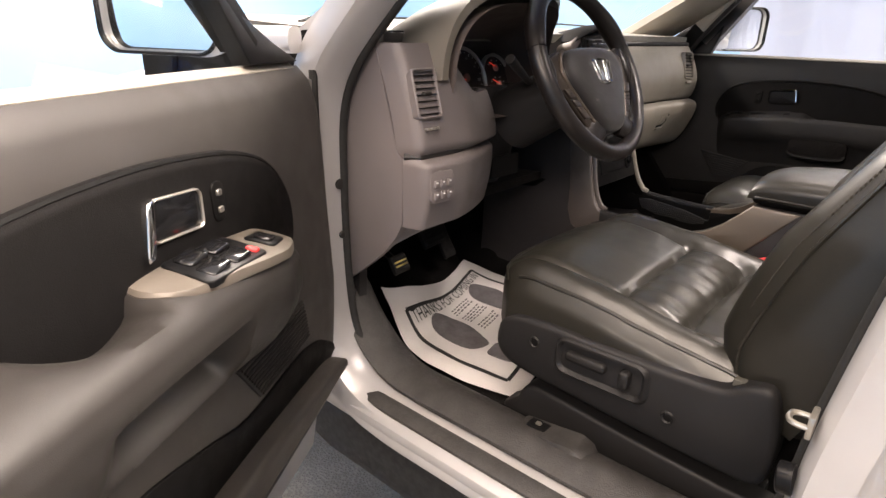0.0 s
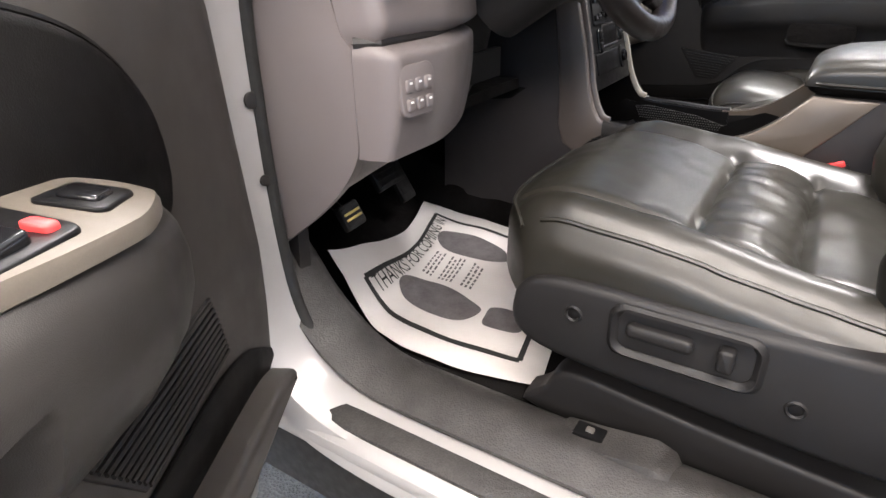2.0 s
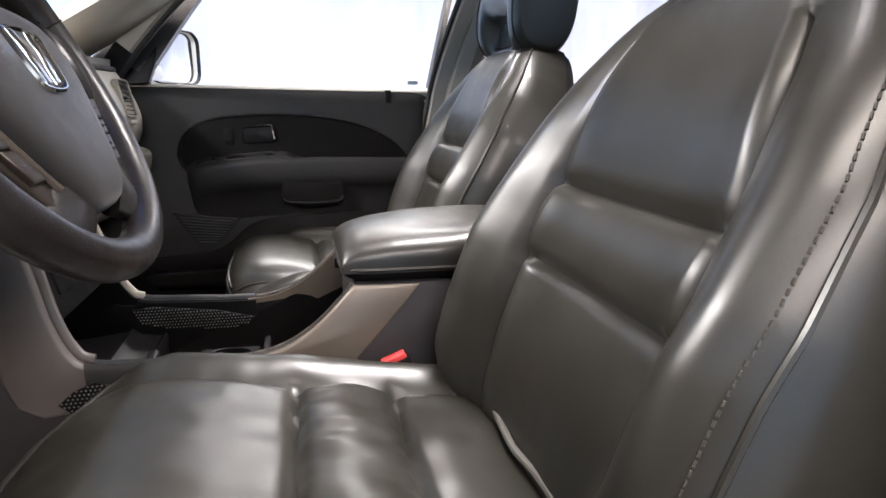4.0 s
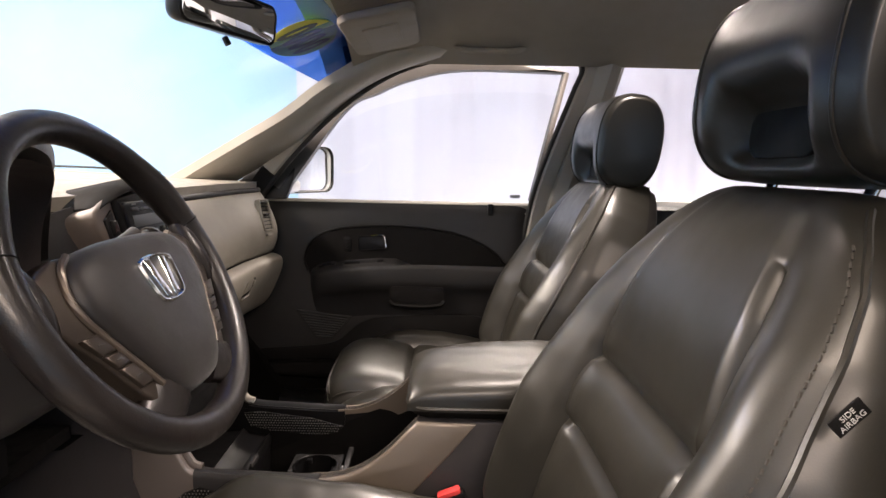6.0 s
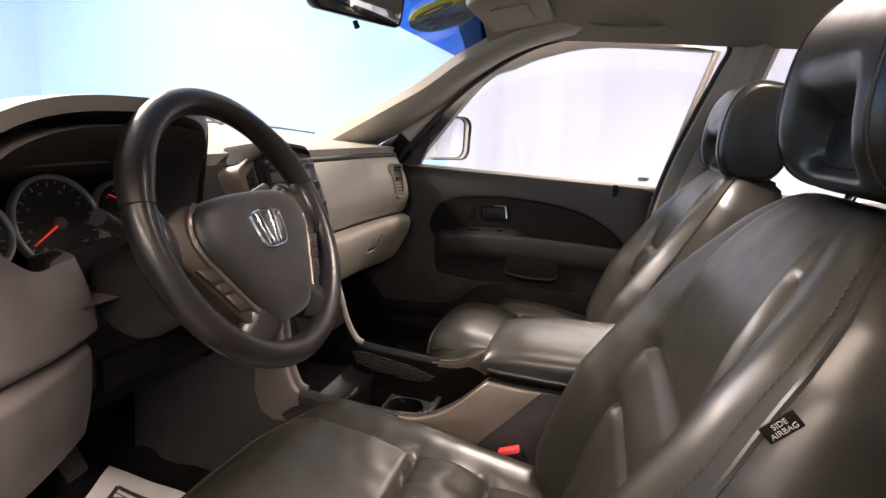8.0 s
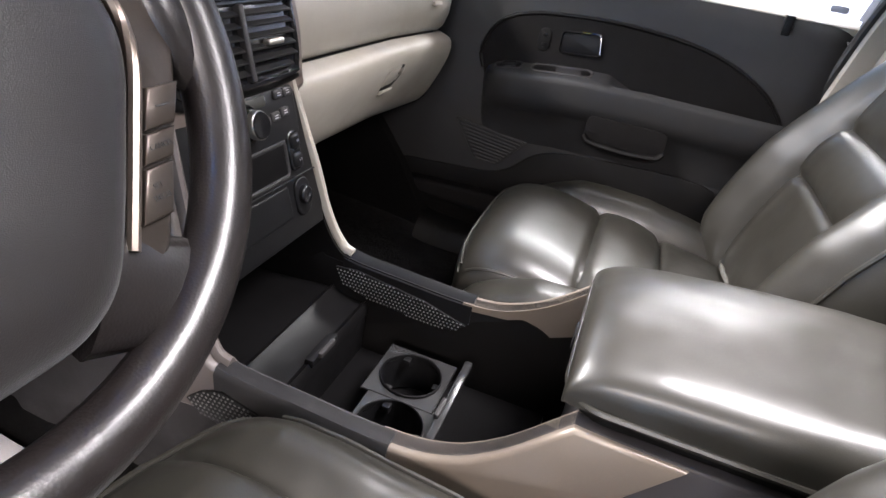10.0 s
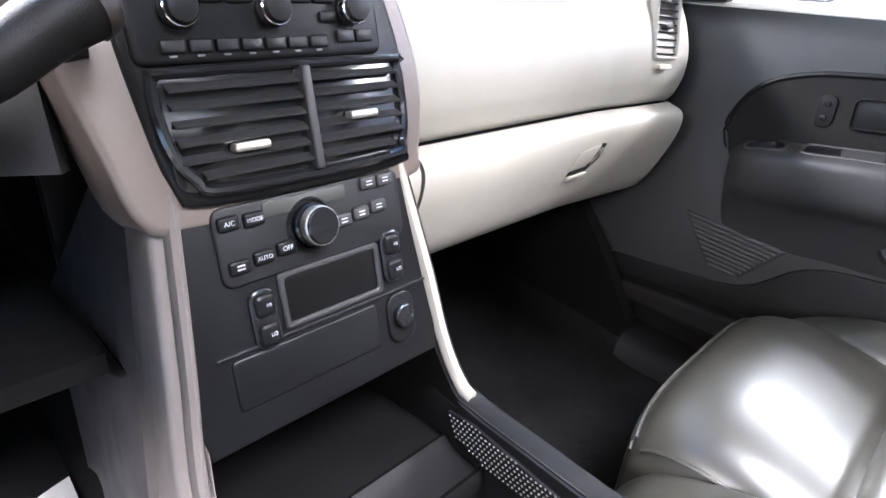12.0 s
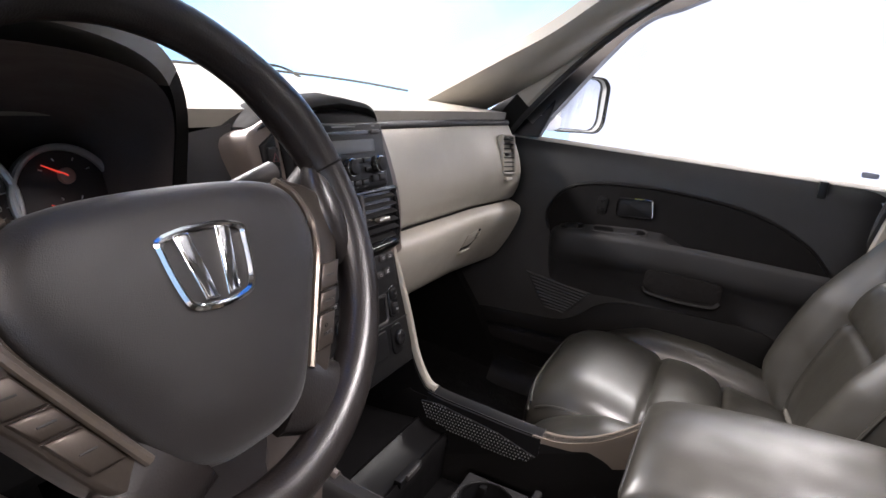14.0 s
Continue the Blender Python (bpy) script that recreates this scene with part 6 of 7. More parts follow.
def centre_stack():
    ob = thing("centre_stack", (0.01, 0.2, 0.83), "black centre stack with radio, vents and climate controls", "centre stack")
    sm = lambda pts, n=4: [(p.x, p.y) for p in smooth_path([(a, b, 0) for a, b in pts], n, True)]
    # taupe surround, then the black bezel
    outer = [(-0.160, 1.135), (-0.140, 1.152), (-0.095, 1.168), (0.0, 1.173), (0.070, 1.166), (0.100, 1.146), (0.120, 1.10), (0.132, 1.04), (0.122, 0.985), (0.100, 0.962), (-0.08, 0.962), (-0.118, 0.972), (-0.132, 1.02), (-0.146, 1.08)]
    bm = B()
    plate(bm, sm(outer), S, -0.06, 0.004, 0.006)
    part("surround", bm, SURROUND, ob, "taupe metallic surround")
    bez = [(-0.116, 1.152), (-0.098, 1.162), (0.0, 1.168), (0.066, 1.162), (0.082, 1.150), (0.102, 1.09), (0.108, 1.05), (0.104, 0.992), (0.088, 0.976), (-0.070, 0.976), (-0.096, 0.992), (-0.107, 1.05), (-0.112, 1.10)]
    bm = B()
    plate(bm, sm(bez), S, -0.01, 0.011, 0.006)
    part("bezel", bm, BLACK, ob, "black radio bezel")
    # brow over the stack
    bm = B()
    rings = []
    for i in range(31):
        s = i / 30
        x = -0.146 + 0.271 * s
        z = float(np.interp(s, [0, 0.06, 0.18, 0.34, 0.5, 0.72, 0.80, 0.88, 0.96, 1], [1.146, 1.154, 1.167, 1.175, 1.1785, 1.173, 1.165, 1.150, 1.138, 1.134]))
        p = S(x, z, 0) + V(0, 0.042 * max(0.0, (s - 0.76) / 0.24) ** 1.4, 0)
        k = min(1.0, 0.15 + s / 0.25, 0.3 + (1 - s) / 0.15)
        rings.append([p + V(0, -0.016 * k, -0.004 * k), p + V(0, -0.019 * k, 0.0), p + V(0, -0.014 * k, 0.006 * k), p + V(0, 0.02, 0.009 * k), p + V(0, 0.11, -0.012), p + V(0, 0.11, -0.03), p + V(0, 0.0, -0.010 * k)])
    loft(bm, rings)
    part("brow", bm, BROW, ob, "dark padded brow over the radio", sharp=50)
    # radio
    R = lambda x, z, h: S(x - 0.007, z - 0.005, h)
    bm = B()
    plate(bm, rrect(0.186, 0.086, 0.006, 3, -0.004, 1.113), R, 0.0, 0.016, 0.003)
    radio = part("radio", bm, BLACK, ob, "black car radio with round knobs")
    bm = B()
    plate(bm, rrect(0.148, 0.017, 0.002, 2, -0.010, 1.126), R, 0.012, 0.0168, 0.0005)
    part("display", bm, LCD, radio)
    bm = B()
    plate(bm, rrect(0.118, 0.005, 0.002, 2, -0.002, 1.1435), R, 0.012, 0.0165, 0.0004)
    part("disc_slot", bm, GLOSSBLACK, radio)
    for x in (-0.072, 0.069):
        bm = B()
        plate(bm, rrect(0.022, 0.006, 0.002, 2, x, 1.1435), R, 0.014, 0.0185, 0.0015)
        part("disc_button", bm, DARKGREY, radio)
    for x in (-0.067, -0.003, 0.062):
        bm = B()
        rings = []
        for r, h in ((0.0115, 0.014), (0.0115, 0.019), (0.0105, 0.020), (0.0100, 0.028), (0.0090, 0.0295), (0.004, 0.0300)):
            rings.append([R(x + r * math.cos(t), 1.101 + r * math.sin(t), h) for t in np.linspace(0, 2 * math.pi, 24, endpoint=False)])
        loft(bm, rings)
        k = part("knob", bm, BLACK, radio, "black knob with a chrome ring")
        bm = B()
        ring_plate(bm, oval(0.0225, 0.0225, 24, x, 1.101), oval(0.0195, 0.0195, 24, x, 1.101), R, 0.016, 0.0262, 0.001)
        part("knob_ring", bm, CHROME, k)
    for x, z, w, h in [(-0.045, 1.108, 0.018, 0.006), (-0.025, 1.108, 0.018, 0.006), (0.020, 1.108, 0.018, 0.006), (0.040, 1.108, 0.018, 0.006), (0.042, 1.096, 0.014, 0.007), (0.055, 1.083, 0.015, 0.009), (0.072, 1.083, 0.015, 0.009)] + [(-0.074 + 0.0175 * i, 1.080, 0.015, 0.008) for i in range(7)]:
        bm = B()
        plate(bm, rrect(w, h, 0.0015, 2, x, z), R, 0.014, 0.019, 0.0012)
        bt = part("radio_button", bm, BLACK, radio)
    for x, z, w in [(-0.074 + 0.0175 * i, 1.0745, 0.005) for i in range(7)] + [(-0.07, 1.151, 0.014), (0.0, 1.151, 0.05), (0.066, 1.151, 0.008)]:
        bm = B()
        plate(bm, rrect(w, 0.0014, 0.0004, 2, x, z), R, 0.014, 0.0164, 0.0002)
        part("printed_mark", bm, MARKGREY, radio)
    # pair of vents
    bm = B()
    ring_plate(bm, sm([(-0.100, 1.058), (-0.08, 1.064), (0.085, 1.064), (0.100, 1.058), (0.102, 1.02), (0.096, 0.994), (0.078, 0.983), (-0.062, 0.983), (-0.086, 0.994), (-0.099, 1.02)]),
               sm([(-0.093, 1.054), (-0.08, 1.058), (0.085, 1.058), (0.093, 1.054), (0.095, 1.02), (0.090, 0.998), (0.076, 0.990), (-0.060, 0.990), (-0.080, 0.998), (-0.092, 1.02)]), S, 0.0, 0.017, 0.002)
    vb = part("vent_frame", bm, GLOSSBLACK, ob, "glossy black vent frame")
    bm = B()
    plate(bm, rrect(0.19, 0.072, 0.01, 3, 0.0, 1.024), S, 0.0, 0.0125, 0.0005)
    part("duct", bm, GLOSSBLACK, vb)
    bm = B()
    plate(bm, rrect(0.007, 0.072, 0.002, 2, 0.008, 1.024), S, 0.0, 0.021, 0.002)
    part("divider", bm, DARKGREY, vb)
    for x0, x1 in ((-0.090, 0.003), (0.013, 0.092)):
        for i in range(6):
            z = 0.996 + 0.0108 * i
            inset_ = 0.012 * max(0, 1 - i) if x0 < 0 else 0
            bm = B()
            loft(bm, [[S(x, z + dz, h) for dz, h in ((0.003, 0.012), (0.0045, 0.0125), (0.0005, 0.0195), (-0.001, 0.019))] for x in (x0 + inset_, x1 - (0.010 if i == 0 else 0) * (x0 > 0))])
            part("slat", bm, SLAT, vb)
        bm = B()
        plate(bm, rrect(0.026, 0.006, 0.002, 2, (x0 + x1) / 2, 1.012 if x0 < 0 else 1.022), S, 0.014, 0.0235, 0.002)
        part("tab", bm, STEEL, vb)
    # climate panel
    pan = [(-0.100, 0.985), (-0.05, 0.976), (0.09, 0.976), (0.098, 0.97), (0.106, 0.90), (0.116, 0.83), (0.112, 0.800), (-0.112, 0.800), (-0.116, 0.83), (-0.108, 0.90)]
    bm = B()
    plate(bm, pan, S, -0.03, 0.003, 0.003)
    part("lower_bezel", bm, BLACK, ob, "black lower bezel")
    bm = B()
    plate(bm, rrect(0.166, 0.056, 0.008, 4, 0.006, 0.946), S, 0.0, 0.006, 0.002)
    cl = part("climate_panel", bm, PANEL, ob, "dark climate control panel")
    bm = B()
    plate(bm, rrect(0.072, 0.011, 0.002, 2, -0.003, 0.966), S, 0.004, 0.0072, 0.0005)
    part("display", bm, LCD, cl, "unlit display strip")
    bm = B()
    rings = []
    for r, h in ((0.0165, 0.004), (0.0165, 0.012), (0.0150, 0.0135), (0.0138, 0.024), (0.0125, 0.0255), (0.005, 0.026)):
        rings.append([S(-0.002 + r * math.cos(t), 0.948 + r * math.sin(t), h) for t in np.linspace(0, 2 * math.pi, 28, endpoint=False)])
    loft(bm, rings)
    kn = part("fan_knob", bm, GLOSSBLACK, cl, "large black fan knob")
    bm = B()
    ring_plate(bm, oval(0.0295, 0.0295, 28, -0.002, 0.948), oval(0.0262, 0.0262, 28, -0.002, 0.948), S, 0.012, 0.0238, 0.001)
    part("knob_ring", bm, STEEL, kn)
    bm = B()
    ring_plate(bm, oval(0.041, 0.041, 28, -0.002, 0.948), oval(0.033, 0.033, 28, -0.002, 0.948), S, 0.002, 0.009, 0.002)
    part("knob_well", bm, BLACK, kn)
    words = {(-0.066, 0.963): "A/C", (-0.047, 0.962): "MODE", (-0.045, 0.934): "AUTO", (-0.026, 0.936): "OFF"}
    for x, z in [(-0.066, 0.963), (-0.047, 0.962), (-0.064, 0.932), (-0.045, 0.934), (-0.026, 0.936), (0.027, 0.944), (0.045, 0.946), (0.063, 0.948), (0.056, 0.968), (0.073, 0.968)]:
        bm = B()
        plate(bm, rrect(0.016, 0.010, 0.0025, 3, x, z), S, 0.004, 0.0095, 0.002)
        bt = part("button", bm, BLACK if x < 0.02 else DARKGREY, cl)
        if (x, z) in words:
            m = frame_matrix(S(x, z, 0.0098), (1, 0, 0), (0, 0.238, 0.971), (0, -0.971, 0.238))
            lettering("lettering", words[(x, z)], 0.0050 if len(words[(x, z)]) < 4 else 0.0044, m, PALEPRINT, bt)
        else:
            bm = B()
            for dz in (-0.0013, 0.0013):
                plate(bm, rrect(0.006, 0.0011, 0.0003, 2, x, z + dz), S, 0.008, 0.0099, 0.0002)
            part("mark", bm, PALEPRINT, bt)
    # pocket, heater switches, ashtray, socket
    bm = B()
    ring_plate(bm, rrect(0.096, 0.044, 0.004, 3, 0.011, 0.896), rrect(0.086, 0.034, 0.003, 3, 0.011, 0.896), S, 0.0, 0.006, 0.0015)
    pk = part("pocket_frame", bm, DARKGREY, ob)
    bm = B()
    plate(bm, rrect(0.086, 0.034, 0.003, 3, 0.011, 0.896), S, 0.0, 0.0036, 0.0004)
    part("pocket", bm, TRAY, pk, "empty black storage pocket")
    for x, z in ((-0.052, 0.889), (0.072, 0.902)):
        bm = B()
        plate(bm, rrect(0.022, 0.046, 0.008, 4, x, z), S, 0.0, 0.007, 0.002)
        hs = part("heater_switch", bm, GLOSSBLACK, ob, "black seat heater switch")
        for dz, txt in ((0.011, "HI"), (-0.011, "LO")):
            bm = B()
            plate(bm, rrect(0.016, 0.017, 0.004, 3, x, z + dz), S, 0.004, 0.0105, 0.003)
            part("rocker", bm, BLACK, hs)
            m = frame_matrix(S(x + 0.002, z + dz, 0.0109), (1, 0, 0), (0, 0.238, 0.971), (0, -0.971, 0.238))
            lettering("lettering", txt, 0.0042, m, PALEPRINT, hs)
    bm = B()
    plate(bm, rrect(0.132, 0.040, 0.004, 3, -0.018, 0.847), S, 0.0, 0.0052, 0.002)
    part("ashtray_lid", bm, BLACK, ob, "dark ashtray lid")
    bm = B()
    plate(bm, rrect(0.20, 0.0015, 0.0004, 2, 0.006, 0.8715), S, 0.002, 0.0062, 0.0005)
    part("trim_line", bm, PANEL, ob)
    bm = B()
    plate(bm, rrect(0.030, 0.046, 0.012, 4, 0.074, 0.846), S, 0.0, 0.006, 0.002)
    so = part("power_socket", bm, BLACK, ob, "black power socket with a round cap")
    bm = B()
    plate(bm, oval(0.021, 0.023, 20, 0.074, 0.848), S, 0.004, 0.013, 0.003)
    part("socket_cap", bm, GLOSSBLACK, so)
    # hazard switch panel on the left of the surround
    bm = B()
    hz = [(-0.147, 1.130), (-0.124, 1.143), (-0.120, 1.10), (-0.124, 1.072), (-0.137, 1.070), (-0.143, 1.10)]
    plate(bm, hz, S, 0.0, 0.008, 0.003)
    hp = part("hazard_panel", bm, BLACK, ob, "black hazard switch panel")
    bm = B()
    plate(bm, rrect(0.016, 0.022, 0.003, 3, -0.132, 1.117), S, 0.004, 0.012, 0.003)
    hb_ = part("hazard_switch", bm, BLACK, hp, "black hazard switch")
    bm = B()
    ring_plate(bm, [(-0.137, 1.112), (-0.127, 1.112), (-0.132, 1.122)], [(-0.1355, 1.113), (-0.1285, 1.113), (-0.132, 1.120)], S, 0.010, 0.0126, 0.0003)
    part("hazard_mark", bm, HAZARD, hb_, "dull red triangle")
    bm = B()
    plate(bm, rrect(0.014, 0.016, 0.003, 3, -0.130, 1.087), S, 0.004, 0.011, 0.003)
    part("blank_switch", bm, DARKGREY, hp)


centre_stack()


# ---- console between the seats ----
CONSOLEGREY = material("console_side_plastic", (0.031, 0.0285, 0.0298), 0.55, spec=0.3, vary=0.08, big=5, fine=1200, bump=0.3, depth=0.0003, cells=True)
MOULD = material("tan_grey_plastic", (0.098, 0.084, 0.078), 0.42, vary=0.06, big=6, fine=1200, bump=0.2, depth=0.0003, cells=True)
STUD = material("grey_rubber_studs", (0.085, 0.085, 0.083), 0.5, bump=0.0)


def console():
    ob = thing("centre_console", (0.01, -0.1, 0.50), "open black centre console tray with pale side rails", "console")
    line = [(0.172, 1.00), (0.150, 0.93), (0.132, 0.87), (0.117, 0.81), (0.098, 0.768), (0.075, 0.752), (0.0, 0.747), (-0.09, 0.744), (-0.145, 0.752), (-0.196, 0.781), (-0.250, 0.834)]
    curve = smooth_path([(y, z, 0) for y, z in line], 5)
    curve = [(p.x, p.y) for p in curve]
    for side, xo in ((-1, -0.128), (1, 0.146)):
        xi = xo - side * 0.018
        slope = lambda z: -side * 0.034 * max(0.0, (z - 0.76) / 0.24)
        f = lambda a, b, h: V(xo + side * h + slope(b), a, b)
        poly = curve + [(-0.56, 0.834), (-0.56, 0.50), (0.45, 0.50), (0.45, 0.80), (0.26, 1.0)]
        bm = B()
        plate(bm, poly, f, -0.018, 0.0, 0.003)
        # passenger wall is charcoal: the footwell's shade is put into its colour
        part("side_wall", bm, CONSOLEGREY if side < 0 else CHAR, ob, "grey console side" if side < 0 else "console side blackened for the shade of the footwell")
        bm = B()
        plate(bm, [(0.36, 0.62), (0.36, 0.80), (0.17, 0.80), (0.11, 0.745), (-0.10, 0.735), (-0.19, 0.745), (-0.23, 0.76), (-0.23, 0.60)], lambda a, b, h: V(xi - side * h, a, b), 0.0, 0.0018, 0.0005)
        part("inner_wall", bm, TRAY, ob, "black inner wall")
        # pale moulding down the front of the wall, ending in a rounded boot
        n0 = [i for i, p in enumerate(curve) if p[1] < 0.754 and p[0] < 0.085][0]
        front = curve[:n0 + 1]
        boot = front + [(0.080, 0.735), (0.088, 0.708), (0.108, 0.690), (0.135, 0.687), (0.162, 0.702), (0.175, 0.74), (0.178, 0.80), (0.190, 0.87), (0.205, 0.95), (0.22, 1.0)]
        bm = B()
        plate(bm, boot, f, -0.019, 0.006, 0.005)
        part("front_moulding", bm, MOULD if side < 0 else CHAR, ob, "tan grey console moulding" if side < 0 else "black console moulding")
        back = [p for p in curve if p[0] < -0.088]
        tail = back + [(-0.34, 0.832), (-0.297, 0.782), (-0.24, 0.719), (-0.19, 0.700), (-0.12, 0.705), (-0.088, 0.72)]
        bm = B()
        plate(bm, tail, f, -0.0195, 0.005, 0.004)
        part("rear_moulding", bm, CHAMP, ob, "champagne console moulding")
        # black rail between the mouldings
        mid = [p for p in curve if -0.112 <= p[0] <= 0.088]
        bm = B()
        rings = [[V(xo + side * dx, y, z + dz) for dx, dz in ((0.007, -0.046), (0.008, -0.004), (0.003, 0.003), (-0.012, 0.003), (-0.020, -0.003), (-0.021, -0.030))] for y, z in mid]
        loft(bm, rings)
        # same rail on both sides, in a darker black on the passenger's
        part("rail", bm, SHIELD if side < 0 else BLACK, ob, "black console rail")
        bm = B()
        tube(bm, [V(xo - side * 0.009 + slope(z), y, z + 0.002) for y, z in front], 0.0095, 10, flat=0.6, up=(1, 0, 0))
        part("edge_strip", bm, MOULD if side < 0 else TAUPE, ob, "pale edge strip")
        # studded grip pad
        if side > 0:
            pp, px, dirn = [(0.092, 0.736), (0.060, 0.740), (-0.04, 0.728), (-0.10, 0.712), (-0.085, 0.699), (-0.05, 0.695), (0.04, 0.702), (0.078, 0.712)], xo - 0.0225, -1
        else:
            pp, px, dirn = [(0.116, 0.706), (0.098, 0.722), (0.074, 0.733), (0.034, 0.722), (-0.02, 0.706), (0.02, 0.690), (0.066, 0.684), (0.100, 0.692)], xo - 0.0085, -1
        bm = B()
        plate(bm, pp, lambda a, b, h: V(px + dirn * h, a, b), -0.006, 0.0012, 0.0005)
        gp = part("grip_pad", bm, BLACK, ob)
        bm = B()
        step = 0.0052
        for i in range(60):
            for j in range(14):
                y, z = 0.13 - i * step + (j % 2) * step / 2, 0.672 + j * step * 0.98
                inside = False
                k = len(pp)
                for q in range(k):
                    (ya, za), (yb, zb) = pp[q], pp[(q + 1) % k]
                    if (za > z) != (zb > z) and y < (yb - ya) * (z - za) / (zb - za) + ya:
                        inside = not inside
                if inside:
                    c = V(px + dirn * 0.0012, y, z)
                    vs = [bm.verts.new(c + V(0, a * 0.0017, b * 0.0017)) for a, b in ((1, 0), (0, 1), (-1, 0), (0, -1))]
                    tip = bm.verts.new(c + V(dirn * 0.0012, 0, 0))
                    for q in range(4):
                        bm.faces.new((vs[q], vs[(q + 1) % 4], tip))
        tagged(part("grip_studs", bm, STUD, gp, clean=False), kind="stuff")
    # tray floor, ledge, well
    bm = B()
    sheet(bm, lambda s, v: V(-0.108 + 0.236 * s, 0.36 - 0.262 * v, 0.700 - 0.012 * math.sin(v * math.pi) + 0.10 * max(0, 0.2 - v)), np.linspace(0, 1, 10), np.linspace(0, 1, 20), -0.012)
    part("front_tray", bm, TRAY, ob, "black front tray")
    bm = B()
    loft(bm, [[V(x, y, z) for y, z in ((0.100, 0.700), (0.094, 0.704), (0.082, 0.694), (0.050, 0.690), (0.044, 0.694), (0.040, 0.688), (0.040, 0.672), (0.100, 0.672))] for x in (-0.108, 0.127)])
    part("tray_lip", bm, TRAY, ob)
    bm = B()
    box(bm, (0.008, 0.044, 0.694), (0.060, 0.012, 0.012), 0.003)
    lt = part("shutter_latch", bm, BLACK, ob)
    bm = B()
    box(bm, (0.008, 0.037, 0.699), (0.034, 0.006, 0.008), 0.002)
    part("latch_plate", bm, DARKGREY, lt)
    bm = B()
    box(bm, (0.01, -0.09, 0.605), (0.236, 0.28, 0.02), 0.004)
    box(bm, (0.01, 0.046, 0.642), (0.236, 0.008, 0.075), 0.002)
    part("well", bm, TRAY, ob, "black console well")
    bm = B()
    box(bm, (0.01, 0.40, 0.86), (0.25, 0.02, 0.34), 0.004)
    part("tray_back", bm, BLACK, ob)
    return ob


console()


def cup_holder():
    ob = thing("cup_holder", (-0.002, -0.07, 0.615), "grey double cup holder in the console well", "cup holder")
    holes = [(0.043, -0.062), (-0.043, -0.072)]
    r = 0.037
    # plate with two holes: one ring each plus the web between
    for i, (x, y) in enumerate(holes):
        sq = []
        for k in range(32):
            t = 2 * math.pi * k / 32
            c, s = math.cos(t), math.sin(t)
            q = 1 / max(abs(c), abs(s))
            w = 0.046 if i == 0 else 0.046
            sq.append((max(-0.10, min(0.123, x + w * c * q)), y + 0.046 * s * q))
        hole = [(x + r * math.cos(2 * math.pi * k / 32), y + r * math.sin(2 * math.pi * k / 32)) for k in range(32)]
        bm = B()
        ring_plate(bm, sq, hole, lambda a, b, h: V(a, b, 0.672 + h - 0.001 * i), -0.004, 0.0, 0.001)
        part("holder_plate", bm, STITCHPL, ob, "grey plastic plate")
        bm = B()
        ring_plate(bm, [(x + (r + 0.002) * math.cos(2 * math.pi * k / 32), y + (r + 0.002) * math.sin(2 * math.pi * k / 32)) for k in range(32)], hole, lambda a, b, h: V(a, b, 0.674 + h), -0.055, 0.002, 0.001)
        part("cup_wall", bm, BLACK, ob)
        for t in (0.5, 2.6, 4.7):
            bm = B()
            box(bm, (x + (r - 0.003) * math.cos(t), y + (r - 0.003) * math.sin(t), 0.666), (0.010, 0.010, 0.010), 0.002)
            part("grip_tab", bm, BLACK, ob)
    bm = B()
    box(bm, (0.012, -0.122, 0.684), (0.15, 0.010, 0.012), 0.003, Matrix.Rotation(0.0, 4, "Z"))
    part("front_bar", bm, STITCHPL, ob)
    bm = B()
    box(bm, (-0.01, -0.118, 0.692), (0.03, 0.006, 0.008), 0.002)
    part("latch", bm, DARKGREY, ob)


STITCHPL = material("mid_grey_plastic", (0.020, 0.020, 0.0205), 0.22, spec=0.45, vary=0.08, bump=0.1)
cup_holder()


def armrest_box():
    ob = thing("armrest_box", (0.0, -0.4, 0.50), "console box with a padded leather armrest lid", "armrest")
    bm = B()
    box(bm, (0.009, -0.42, 0.67), (0.225, 0.34, 0.33), 0.012)
    part("box_body", bm, DARKGREY, ob, "dark grey box")
    bm = B()
    pad(bm, lambda u, v, h: V(-0.006 + 0.110 * u * (1 - 0.05 * max(0, v) ** 3), -0.400 + 0.166 * v, h), spread(44), spread(54), lambda u, v: 0.906 + 0.004 * math.sin(u * 3 + v * 2) - 0.007 * v + 0.0012 * noise.noise(V(u * 4, v * 5, 8)), 0.848, 4)
    part("lid_pad", bm, LEATHER, ob, "worn olive leather lid pad", sharp=70)
    bm = B()
    loft(bm, [[V(-0.006 + a, -0.400 + b, z) for a, b in rrect(w, l, 0.034, 5)] for w, l, z in ((0.19, 0.30, 0.832), (0.208, 0.322, 0.838), (0.216, 0.328, 0.850), (0.20, 0.32, 0.856))])
    part("lid_base", bm, CHAR, ob, "dark lid base")
    bm = B()
    tube(bm, [V(-0.006 + a, -0.400 + b, 0.853) for a, b in rrect(0.220, 0.331, 0.034, 6)], 0.0028, 6, closed=True)
    part("piping", bm, LEATHER, ob)
    bm = B()
    box(bm, (0.0, -0.236, 0.838), (0.03, 0.012, 0.016), 0.003)
    part("lid_latch", bm, BLACK, ob)


armrest_box()


# ---- footwell ----
MC = {(0, 0): V(-0.614, -0.018, 0.500), (0, 1): V(-0.596, 0.385, 0.597), (1, 0): V(-0.158, 0.085, 0.492), (1, 1): V(-0.142, 0.500, 0.505)}


